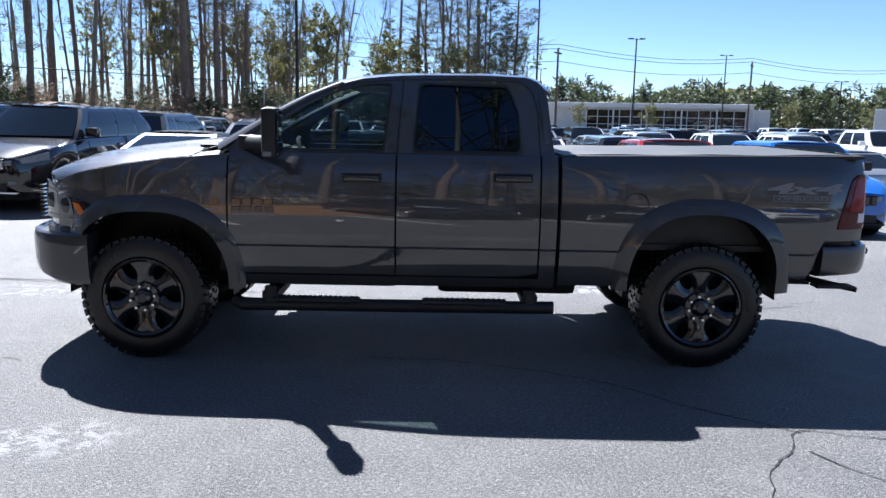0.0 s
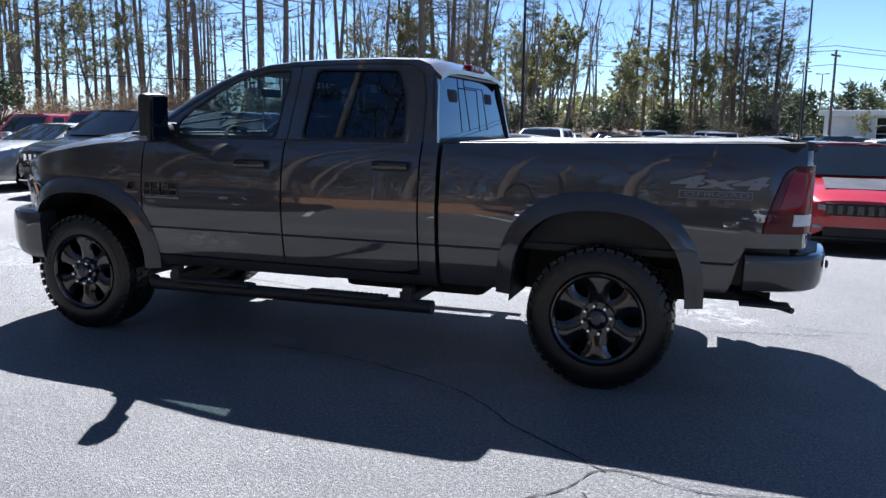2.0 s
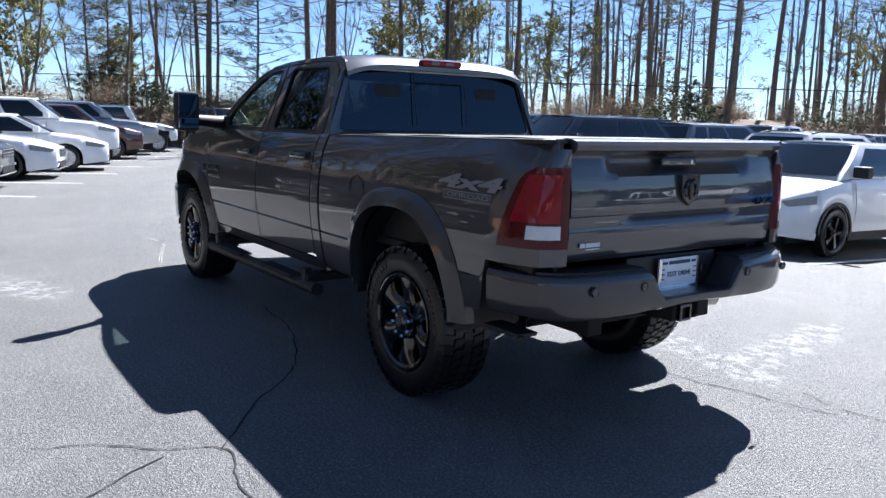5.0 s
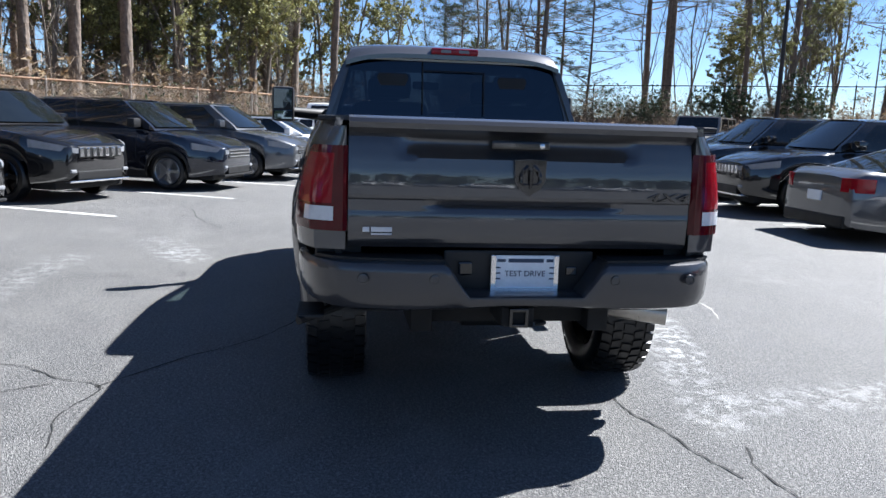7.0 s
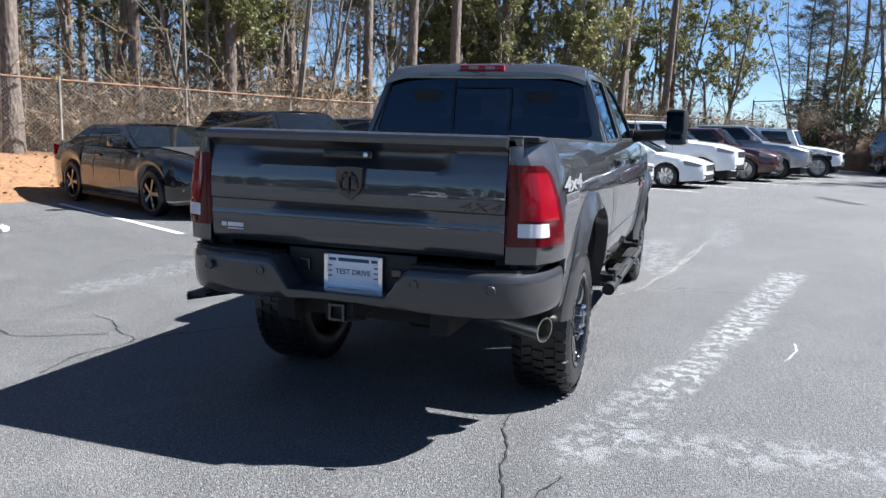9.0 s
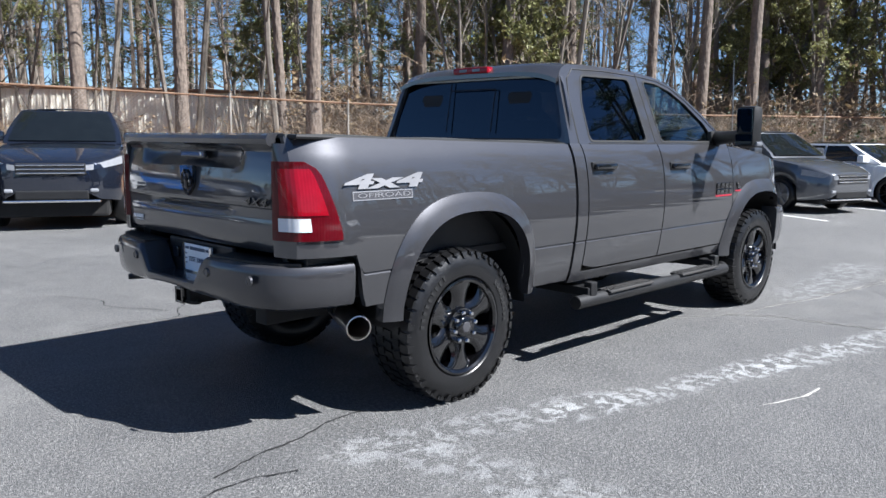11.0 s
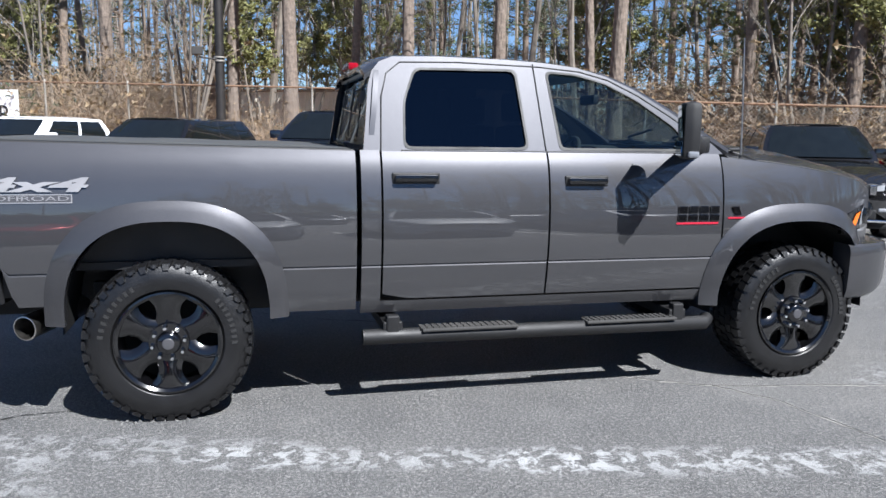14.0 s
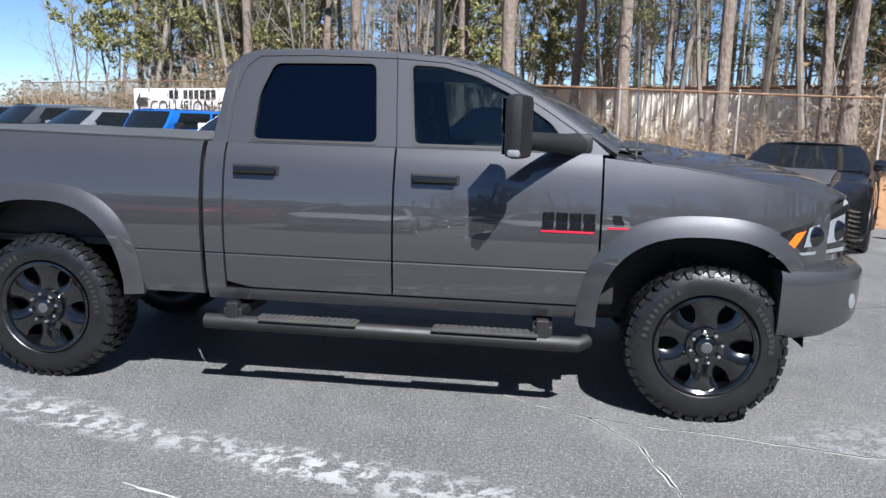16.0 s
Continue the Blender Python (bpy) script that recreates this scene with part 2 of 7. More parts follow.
def side_panel(name, x0, x1, zlo, zhi, s, parent, nx=24, nz=14, label="", material=None):
    bm = bmesh.new()

    def f(u, v):
        x = x0 + (x1 - x0) * u
        a, b = zlo(x), zhi(x)
        knots = (a, max(0.798, a + 0.004), max(0.806, a + 0.008), max(0.814, a + 0.012), b)
        k = v * nz
        if nz < 10:
            z = a + (b - a) * v
        elif k < 5:
            z = knots[0] + (knots[1] - knots[0]) * k / 5
        elif k < 7:
            z = knots[int(k) - 4] + (knots[int(k) - 3] - knots[int(k) - 4]) * (k - int(k))
        else:
            z = knots[3] + (knots[4] - knots[3]) * (k - 7) / (nz - 7)
        return Vector((x, s * side_y(x, z), z))
    grid(bm, f, nx, nz)
    thicken(bm, (0, -s * 0.03, 0))
    return part(name, bm, material or PAINT, parent, label, smooth=True, angle=35)


def flare(name, spec, s, parent, wid):
    """A wheel-arch flare, proud of the side."""
    c, a, b, z0 = spec
    bm = bmesh.new()
    n = 40

    def f(u, v):
        t = math.pi * u
        k = 2 / 2.5
        cs, sn = math.cos(t), math.sin(t)
        ex, ez = math.copysign(abs(cs) ** k, cs), abs(sn) ** k
        x = c - (a + wid * v) * ex
        z = z0 - 0.005 + (b + wid * v) * ez
        return Vector((x, s * (side_y(x, min(max(z, 0.6), 1.1)) + 0.004 + 0.042 * (1 - v) ** 0.7 * (1 if v < 1 else 0)), z))
    grid(bm, f, n, 4)
    thicken(bm, (0, -s * 0.055, 0))
    return part(name, bm, PAINT_FLARE, parent, smooth=True, angle=50)


def wheel(name, x, s, parent):
    """A wheel: tyre with lugs, black six-window rim, hub cap and lug nuts."""
    hub = new(name)
    hub.parent = parent
    hub.matrix_basis = pose(x, s * 0.80, HUB_Z, 0, 0, 0 if s < 0 else 180)
    R, W = 0.432, 0.15
    bm = bmesh.new()
    prof = [(-W + 0.02, 0.262), (-W - 0.004, 0.285), (-W - 0.012, 0.33), (-W - 0.004, 0.375), (-W + 0.012, R - 0.028), (-W + 0.035, R - 0.014),
            (0, R - 0.010), (W - 0.035, R - 0.014), (W - 0.012, R - 0.028), (W + 0.004, 0.375), (W + 0.012, 0.33), (W, 0.285), (W - 0.02, 0.262)]
    lathe(bm, prof, 64)
    part("tyre", bm, RUBBER, hub, smooth=True, angle=28)
    bm = bmesh.new()
    rnd = random.Random(4)
    n = 44
    for k in range(n):
        for row, (ya, yb) in enumerate(((-0.148, -0.098), (-0.088, -0.036), (-0.028, 0.028), (0.036, 0.088), (0.098, 0.148))):
            t = (k + (0.5 if row % 2 else 0.0) + rnd.uniform(-0.06, 0.06)) * math.tau / n
            half = math.pi / n * (0.72 if row in (0, 4) else 0.62)
            sk = 0.018 * (1 if row % 2 else -1)
            co = []
            for rr in (R - 0.018, R):
                for yy, dt in ((ya, -half), (yb, -half + sk), (yb, half + sk), (ya, half)):
                    drop = 0.010 if abs(yy) > 0.12 else 0.0
                    co.append(bm.verts.new((math.cos(t + dt) * (rr - drop), yy, math.sin(t + dt) * (rr - drop))))
            for q in ((4, 5, 6, 7), (0, 1, 5, 4), (1, 2, 6, 5), (2, 3, 7, 6), (3, 0, 4, 7)):
                bm.faces.new([co[i] for i in q])
        # shoulder lugs that run down the side wall
        for sg in (-1, 1):
            t = k * math.tau / n
            half = math.pi / n * (0.60 if k % 2 else 0.40)
            depth = 0.386 if k % 2 else 0.400
            co = []
            for oy in (0.0, 0.009):
                for rr, dt in ((R - 0.016, -half), (R - 0.016, half), (depth, half * 0.8), (depth, -half * 0.8)):
                    yy = W - 0.010 + (R - 0.016 - rr) * 0.35 + oy
                    co.append(bm.verts.new((math.cos(t + dt) * rr, sg * yy, math.sin(t + dt) * rr)))
            for q in ((4, 5, 6, 7), (0, 1, 5, 4), (1, 2, 6, 5), (2, 3, 7, 6), (3, 0, 4, 7)):
                bm.faces.new([co[i] for i in q])
    tagged(part("tread_lug", bm, RUBBER, hub), kind="stuff")
    # raised side wall marking, plain arcs
    for mid, wid in ((0.35, 0.62), (2.55, 0.75)):
        bm = bmesh.new()
        nn = 9
        for i in range(nn):
            t = mid + wid * (i / (nn - 1) - 0.5) * 1.2
            vs = [bm.verts.new((math.cos(t + dt) * rr, -W - 0.0145, math.sin(t + dt) * rr)) for rr, dt in ((0.318, -0.028), (0.318, 0.022), (0.346, 0.022), (0.346, -0.028))]
            bm.faces.new(vs)
        thicken(bm, (0, 0.008, 0))
        part("sidewall_marking", bm, RUBBER_LETTER, hub)
    bm = bmesh.new()
    lathe(bm, [(-W + 0.004, 0.268), (-W - 0.006, 0.272), (-W - 0.008, 0.262), (-W + 0.002, 0.248), (-W + 0.05, 0.240), (0.10, 0.235), (0.13, 0.262)], 48)
    part("rim", bm, BLACK_GLOSS, hub, smooth=True)
    # six paired spokes with a raised centre rib, round windows between
    for k in range(6):
        bm = bmesh.new()
        t0 = k * math.tau / 6 + math.pi / 6

        def sp(u, v):
            r = 0.088 + 0.170 * u
            wd = 0.060 + 0.030 * abs(u - 0.35) ** 1.3 * 2 + (0.030 * max(0, u - 0.65) / 0.35) - 0.004 * math.sin(u * 3)
            q = (v - 0.5) * 2
            y = -W + 0.030 - 0.018 * math.sin(u * math.pi * 0.6) + 0.022 * abs(q) ** 2.2
            ct, st = math.cos(t0), math.sin(t0)
            return Vector((ct * r - st * wd * q, y, st * r + ct * wd * q))
        grid(bm, sp, 8, 8)
        thicken(bm, (0, 0.035, 0))
        part("spoke", bm, BLACK_GLOSS, hub, smooth=True, angle=45)
    bm = bmesh.new()
    lathe(bm, [(0.02, 0.238), (0.025, 0.05)], 32)
    lathe(bm, [(-0.01, 0.165), (-0.01, 0.05), (0.02, 0.05)], 32)
    part("brake_disc", bm, UNDER, hub)
    bm = bmesh.new()
    rings = lathe(bm, [(-W + 0.035, 0.105), (-W + 0.012, 0.100), (-W + 0.012, 0.064), (-W - 0.012, 0.058), (-W - 0.020, 0.048), (-W - 0.020, 0.001)], 32)
    part("hub_cap", bm, BLACK_GLOSS, hub, smooth=True)
    bm = bmesh.new()
    lathe(bm, [(-W - 0.022, 0.030), (-W - 0.024, 0.026), (-W - 0.024, 0.001)], 20)
    part("cap_emblem", bm, DECAL_DARK, hub)
    for k in range(8):
        bm = bmesh.new()
        t = k * math.tau / 8 + 0.2
        m = Matrix.Translation((math.cos(t) * 0.0825, 0, math.sin(t) * 0.0825))
        lathe(bm, [(-W + 0.03, 0.0145), (-W - 0.012, 0.0145), (-W - 0.022, 0.009), (-W - 0.022, 0.001)], 6, m=m)
        part("lug_nut", bm, CHROME, hub)
    return hub


def fender_top(x):
    return curve_at([(-2.62, 1.14), (-2.50, 1.20), (-2.30, 1.265), (-2.0, 1.325), (-1.7, 1.37), (-1.29, 1.41)], x)


def hood_mid(x):
    return curve_at([(-2.78, 1.16), (-2.71, 1.23), (-2.55, 1.31), (-2.35, 1.37), (-2.05, 1.425), (-1.7, 1.465), (-1.36, 1.485)], x)


def build_truck():
    tr = thing("pickup_truck", "dark granite grey crew-cab pickup truck with black wheels", "pickup truck")
    # under-structure
    bm = bmesh.new()
    for s in (-1, 1):
        box(bm, (-2.5, s * 0.42 - 0.05, 0.50), (2.85, s * 0.42 + 0.05, 0.66), 0.01)
    for x in (-2.2, -1.0, 0.2, 1.2, 2.7):
        box(bm, (x - 0.05, -0.42, 0.52), (x + 0.05, 0.42, 0.62), 0.01)
    box(bm, (-1.5, -0.2, 0.36), (-0.2, 0.2, 0.60), 0.05)
    box(bm, (0.1, -0.62, 0.42), (1.1, -0.30, 0.60), 0.05)
    part("chassis_frame", bm, UNDER, tr)
    for x in (FRONT_AXLE, REAR_AXLE):
        bm = bmesh.new()
        tube(bm, [(x, -0.80, HUB_Z), (x, 0.80, HUB_Z)], 0.055, 12)
        lathe(bm, [(-0.16, 0.06), (-0.12, 0.15), (0.12, 0.15), (0.16, 0.06)], 16, m=Matrix.Translation((x, 0.05, HUB_Z)))
        part("axle", bm, UNDER, tr)
        for s in (-1, 1):
            bm = bmesh.new()
            tube(bm, [(x + 0.16, s * 0.56, HUB_Z - 0.02), (x + 0.10, s * 0.52, 0.86)], 0.032, 8)
            part("shock_absorber", bm, FRAME_GREY, tr)
            bm = bmesh.new()
            pts = [(x + 0.02 + math.cos(i * 0.7) * 0.065, s * 0.50 + math.sin(i * 0.7) * 0.065, HUB_Z + 0.06 + i * 0.0075) for i in range(46)]
            tube(bm, pts, 0.011, 6)
            part("coil_spring", bm, UNDER, tr)
    # inner wheel houses
    for c, a, b, z0 in ARCHES:
        for s in (-1, 1):
            bm = bmesh.new()

            def f(u, v):
                t = math.pi * u
                x = c - (a + 0.02) * math.cos(t)
                z = z0 - 0.06 + (b + 0.075) * math.sin(t) ** 0.8
                return Vector((x, s * (0.94 - 0.46 * v), z))
            grid(bm, f, 20, 3)
            vs = grid(bm, lambda u, v: Vector((c - (a + 0.02) * math.cos(math.pi * u), s * 0.48, z0 - 0.06 + v * (b + 0.075) * math.sin(math.pi * u) ** 0.8)), 20, 2)
            part("wheel_liner", bm, BLACK_TRIM, tr, smooth=True)
    # grey inner bed brace seen in the rear arches
    for s in (-1, 1):
        bm = bmesh.new()
        box(bm, (1.50, s * 0.50 - 0.02, 0.92), (2.24, s * 0.50 + 0.02, 0.99), 0.01)
        box(bm, (2.10, s * 0.60 - 0.03, 0.60), (2.30, s * 0.60 + 0.03, 0.70), 0.01)
        part("bed_brace", bm, FRAME_GREY, tr)
    # floor and firewall close the cab from below
    bm = bmesh.new()
    box(bm, (-1.30, -0.88, 0.60), (0.90, 0.88, 0.68), 0.02)
    box(bm, (-1.40, -0.85, 0.60), (-1.28, 0.85, 1.40), 0.02)
    part("cab_floor", bm, UNDER, tr)
    for s in (-1, 1):
        # front fender
        side_panel("front_fender", -2.50, -1.305, lambda x: body_low(x, 0.86 if x < -2.2 else 0.52), fender_top, s, tr, 44, 12)
        lo = lambda x: 0.615
        door = side_panel("front_door", -1.293, -0.190, lambda x: 0.615 + 0.0 * x, lambda x: 1.425, s, tr, 20, 22)
        door2 = side_panel("rear_door", -0.178, 0.770, lambda x: 0.615 + (0.30 * max(0.0, x - 0.62) ** 1.2), lambda x: 1.425, s, tr, 20, 22)
        side_panel("cab_corner", 0.782, 0.888, lambda x: 0.56, lambda x: 1.43, s, tr, 5, 22)
        side_panel("rocker_panel", -1.293, 0.888, lambda x: 0.535, lambda x: 0.603, s, tr, 24, 4)
        bed = side_panel("bed_side", 0.915, 2.955, lambda x: body_low(x, 0.56 if x < 2.3 else 0.64 + 0.265 * min(1.0, max(0.0, (x - 2.60) / 0.06))), lambda x: 1.425 + 0.034 * (x - 0.915) / 2.04, s, tr, 72, 22)
        flare("front_flare", ARCHES[0], s, tr, 0.105)
        flare("rear_flare", ARCHES[1], s, tr, 0.100)
        # bed rail cap
        bm = bmesh.new()
        box(bm, (0.915, min(s * 0.893, s * 0.80), 1.412), (2.94, max(s * 0.893, s * 0.80), 1.434), 0.010)
        for v in bm.verts:
            v.co.z += 0.034 * (v.co.x - 0.915) / 2.04
        part("bed_rail_cap", bm, BLACK_TRIM, tr)
        # upper cab side with window openings
        outer = [(-1.33, 1.425), (0.868, 1.425), (0.845, 1.60), (0.825, 1.78), (0.80, 1.86), (0.755, 1.915), (0.68, 1.945), (0.41, 1.955), (0.0, 1.95), (-0.22, 1.94),
                 (-0.42, 1.92), (-0.60, 1.875), (-0.78, 1.80), (-1.0, 1.675), (-1.2, 1.54)]
        wr = rounded([(0.645, 1.437), (0.632, 1.70), (0.560, 1.888), (-0.045, 1.897), (-0.085, 1.437)], 0.045, 5)
        wf = rounded([(-0.270, 1.437), (-0.222, 1.893), (-0.40, 1.884), (-0.60, 1.833), (-0.80, 1.733), (-1.03, 1.575), (-1.13, 1.437)], 0.035, 4)
        bm = bmesh.new()
        plate_with_holes(bm, outer, [wr, wf], lambda x, z: upper(x, z, s), (0, -s * 0.035, 0))
        part("cab_side_frame", bm, PAINT, tr, smooth=True, angle=30)
        for nm, lp, mt, dr in (("rear_side_window", wr, GLASS_DARK, 0), ("front_side_window", wf, GLASS_TINT, 0)):
            bm = bmesh.new()
            vs = [bm.verts.new(upper(x, z, s) - Vector((0, s * 0.012, 0))) for x, z in lp]
            bm.faces.new(vs)
            part(nm, bm, mt, tr)
            bm = bmesh.new()
            cx = sum(p[0] for p in lp) / len(lp)
            cz = sum(p[1] for p in lp) / len(lp)
            a = [bm.verts.new(upper(x, z, s) + Vector((0, s * 0.003, 0))) for x, z in lp]
            b = [bm.verts.new(upper(x + (cx - x) * 0.035, z + (cz - z) * 0.06, s) + Vector((0, s * 0.003, 0))) for x, z in lp]
            for i in range(len(lp)):
                j = (i + 1) % len(lp)
                bm.faces.new((a[i], a[j], b[j], b[i]))
            thicken(bm, (0, -s * 0.012, 0))
            part("window_seal", bm, SEAL, tr)
        # door shut line in the upper frame
        for line in ([(-0.185, 1.425), (-0.150, 1.93)], [(0.772, 1.425), (0.755, 1.72), (0.72, 1.85), (0.64, 1.915), (0.30, 1.925), (-0.18, 1.915), (-0.44, 1.895), (-0.62, 1.85), (-0.80, 1.765), (-1.0, 1.645), (-1.22, 1.50)]):
            bm = bmesh.new()
            tube(bm, [upper(x, z, s) + Vector((0, s * 0.001, 0)) for x, z in line], 0.0042, 5)
            part("door_seam", bm, SEAL, tr)
        # belt moulding
        bm = bmesh.new()
        box(bm, (-1.20, s * 0.893 - 0.008, 1.416), (0.66, s * 0.893 + 0.010, 1.432), 0.004)
        part("belt_moulding", bm, BLACK_TRIM, tr)
        # handles
        for x0 in (-0.53, 0.47):
            z = 1.265 if x0 < 0 else 1.28
            bm = bmesh.new()
            y = s * side_y(0, z)
            box(bm, (x0 - 0.012, y - 0.008, z - 0.030), (x0 + 0.252, y + 0.008, z + 0.032), 0.012)
            part("handle_bezel", bm, BLACK_TRIM, tr)
            bm = bmesh.new()
            box(bm, (x0, min(y, y + s * 0.042), z - 0.017), (x0 + 0.24, max(y, y + s * 0.042), z + 0.022), 0.016)
            part("door_handle", bm, BLACK_GLOSS, tr, smooth=True)
        # towing mirror; the passenger one is turned further back
        mx, my = (0.08, 1.285) if s > 0 else (0.0, 1.265)
        bm = bmesh.new()
        tube(bm, [(-1.16, s * 0.86, 1.470), (-1.08, s * 0.97, 1.478), (-0.99 + mx, s * (my - 0.12), 1.490), (-0.94 + mx, s * (my - 0.04), 1.495)], [0.066, 0.052, 0.046, 0.042], 12)
        box(bm, (-1.24, s * 0.88 - 0.025, 1.43), (-1.04, s * 0.88 + 0.02, 1.53), 0.02)
        part("mirror_arm", bm, BLACK_TRIM, tr, smooth=True)
        bm = bmesh.new()
        box(bm, (-0.985 + mx, s * my - (0.088 if s > 0 else 0.098), 1.405), (-0.885 + mx, s * my + (0.088 if s > 0 else 0.098), 1.715), 0.04)
        turn = pose(-0.935 + mx, s * my, 0, 0, 0, -20 if s > 0 else 0) @ pose(0.935 - mx, -s * my, 0)
        part("mirror_housing", bm, BLACK_TRIM, tr, smooth=True).matrix_basis = turn
        bm = bmesh.new()
        box(bm, (-0.888 + mx, s * my - 0.080, 1.52), (-0.880 + mx, s * my + 0.080, 1.695), 0.02)
        bmesh.ops.rotate(bm, verts=bm.verts, cent=(-0.880 + mx, s * my, 1.60), matrix=Matrix.Rotation(radians(-s * 4), 3, "Z") @ Matrix.Rotation(radians(3), 3, "Y"))
        part("mirror_glass", bm, MIRROR, tr).matrix_basis = turn
        bm = bmesh.new()
        box(bm, (-0.888 + mx, s * my - 0.080, 1.425), (-0.880 + mx, s * my + 0.080, 1.505), 0.02)
        part("convex_mirror_glass", bm, MIRROR, tr).matrix_basis = turn
        bm = bmesh.new()
        box(bm, (-0.975 + mx, s * (my + 0.072) - 0.030, 1.415), (-0.915 + mx, s * (my + 0.072) + 0.030, 1.450), 0.012)
        part("marker_lamp", bm, LENS_GREY, tr).matrix_basis = turn
        # tubular side step
        bm = bmesh.new()
        yb = s * 0.985
        tube(bm, [(-1.26, yb - s * 0.05, 0.415), (-1.22, yb, 0.405), (0.86, yb, 0.415), (0.885, yb, 0.415)], 0.043, 14)
        part("side_step", bm, BLACK_TRIM, tr, smooth=True)
        for xa, xb in ((-1.00, -0.42), (0.0, 0.56)):
            bm = bmesh.new()
            box(bm, (xa, yb - 0.055, 0.440), (xb, yb + 0.055, 0.458), 0.008)
            k = int((xb - xa) / 0.035)
            for i in range(k):
                xx = xa + 0.02 + i * 0.035
                for j in (-0.03, 0.0, 0.03):
                    box(bm, (xx, yb + j - 0.011, 0.457), (xx + 0.020, yb + j + 0.011, 0.464))
            part("step_pad", bm, FRAME_GREY, tr)
        for xx in (-1.02, 0.72):
            bm = bmesh.new()
            box(bm, (xx - 0.055, min(yb + s * 0.02, yb - s * 0.42), 0.44), (xx + 0.055, max(yb + s * 0.02, yb - s * 0.42), 0.50), 0.01)
            box(bm, (xx - 0.035, yb - 0.03, 0.42), (xx + 0.035, yb + 0.03, 0.535), 0.01)
            part("step_bracket", bm, BLACK_TRIM, tr)
        # tail lamp wrapping the corner
        bm = bmesh.new()

        def lens(z0, z1, ya, xa, out):
            def f(u, v):
                z = z0 + (z1 - z0) * v
                xs = xa + 0.105 * max(0.0, (z - 1.0) / 0.34) ** 1.2 + 0.05 * max(0.0, (z - 1.29) / 0.055) ** 2
                # from the side forward edge round to the rear inner edge
                if u < 0.6:
                    x = xs + (2.952 - xs) * (u / 0.6)
                    y = side_y(x, min(z, 1.30)) + out
                    return Vector((x, s * y, z))
                q = (u - 0.6) / 0.4
                ye = side_y(2.952, min(z, 1.30)) + out
                return Vector((2.952 + 0.052 * math.sin(q * math.pi / 2), s * (ye + (0.785 - ye) * q), z))
            return f
        grid(bm, lens(0.985, 1.345, 0, 2.755, 0.010), 20, 12)
        thicken(bm, (-0.02, -s * 0.02, 0))
        lamp = part("tail_lamp", bm, TAIL_DARK, tr, "smoked dark red lens", smooth=True)
        bm = bmesh.new()
        f0 = lens(1.015, 1.335, 0, 2.775, 0.014)
        grid(bm, lambda u, v: f0(0.10 + 0.76 * u, 0.27 + 0.66 * v), 16, 10)
        thicken(bm, (-0.01, -s * 0.01, 0))
        part("brake_lens", bm, TAIL_RED, lamp, "bright red lens", smooth=True)
        bm = bmesh.new()
        grid(bm, lambda u, v: f0(0.42 + 0.46 * u, 0.04 + 0.19 * v), 10, 4)
        thicken(bm, (-0.01, -s * 0.01, 0))
        part("reverse_lens", bm, LENS_CLEAR, lamp, "clear white lens", smooth=True)
        # rear corner post of the bed
        bm = bmesh.new()
        grid(bm, lambda u, v: Vector((2.955 + 0.035 * math.sin(u * math.pi / 2), s * (side_y(2.955, 0.905 + 0.52 * v) + (0.772 - side_y(2.955, 0.905 + 0.52 * v)) * u), 0.905 + 0.52 * v)), 6, 16)
        thicken(bm, (-0.05, 0, 0))
        part("bed_corner", bm, PAINT, tr, smooth=True)
        # added black box behind the gap round the bumper's end, standing in for its shade
        bm = bmesh.new()
        box(bm, (2.52, min(s * 0.70, s * 0.90), 0.68), (2.90, max(s * 0.70, s * 0.90), 0.96), 0.01)
        part("bumper_filler", bm, BLACK_TRIM, tr)
        # headlamp
        bm = bmesh.new()

        def hl(u, v):
            z0, z1 = 0.93, 1.06 + 0.13 * u
            z = z0 + (z1 - z0) * v
            x = -2.22 - 0.45 * u + 0.06 * (1 - v) * (1 - u)
            return Vector((x, s * (side_y(x, z) + 0.010 - 0.06 * u * u), z))
        grid(bm, hl, 12, 8)
        thicken(bm, (0.0, -s * 0.03, 0))
        hb = part("headlamp", bm, HEAD_BLACK, tr, smooth=True)
        bm = bmesh.new()
        grid(bm, lambda u, v: hl(0.10 + 0.13 * u + 0.10 * v, 0.18 + 0.62 * v) + Vector((0, s * 0.006, 0)), 6, 6)
        part("turn_lens", bm, LENS_AMBER, hb, "amber turn lens", smooth=True)
        for ua, ub in ((0.36, 0.58), (0.66, 0.92)):
            bm = bmesh.new()
            grid(bm, lambda u, v: hl(ua + (ub - ua) * u, 0.28 + 0.58 * v) + Vector((0, s * 0.005, 0)), 8, 6)
            part("lamp_lens", bm, LENS_GREY, hb, "clear grey lens", smooth=True)
            bm = bmesh.new()
            lathe(bm, [(0.0, 0.055), (0.008, 0.052), (0.016, 0.03), (0.018, 0.001)], 20, m=Matrix.Translation(hl((ua + ub) / 2, 0.55)) @ pose(0, 0, 0, 0, 0, 20 * s if s > 0 else 180 - 20))
            part("lamp_reflector", bm, DARK_CHROME, hb, smooth=True)
        bm = bmesh.new()
        grid(bm, lambda u, v: hl(0.05 + 0.9 * u, 0.04 + v * 0.09) + Vector((0, s * 0.007, 0)), 10, 2)
        part("lower_lens", bm, LENS_GREY, hb, smooth=True)
    # hood
    bm = bmesh.new()

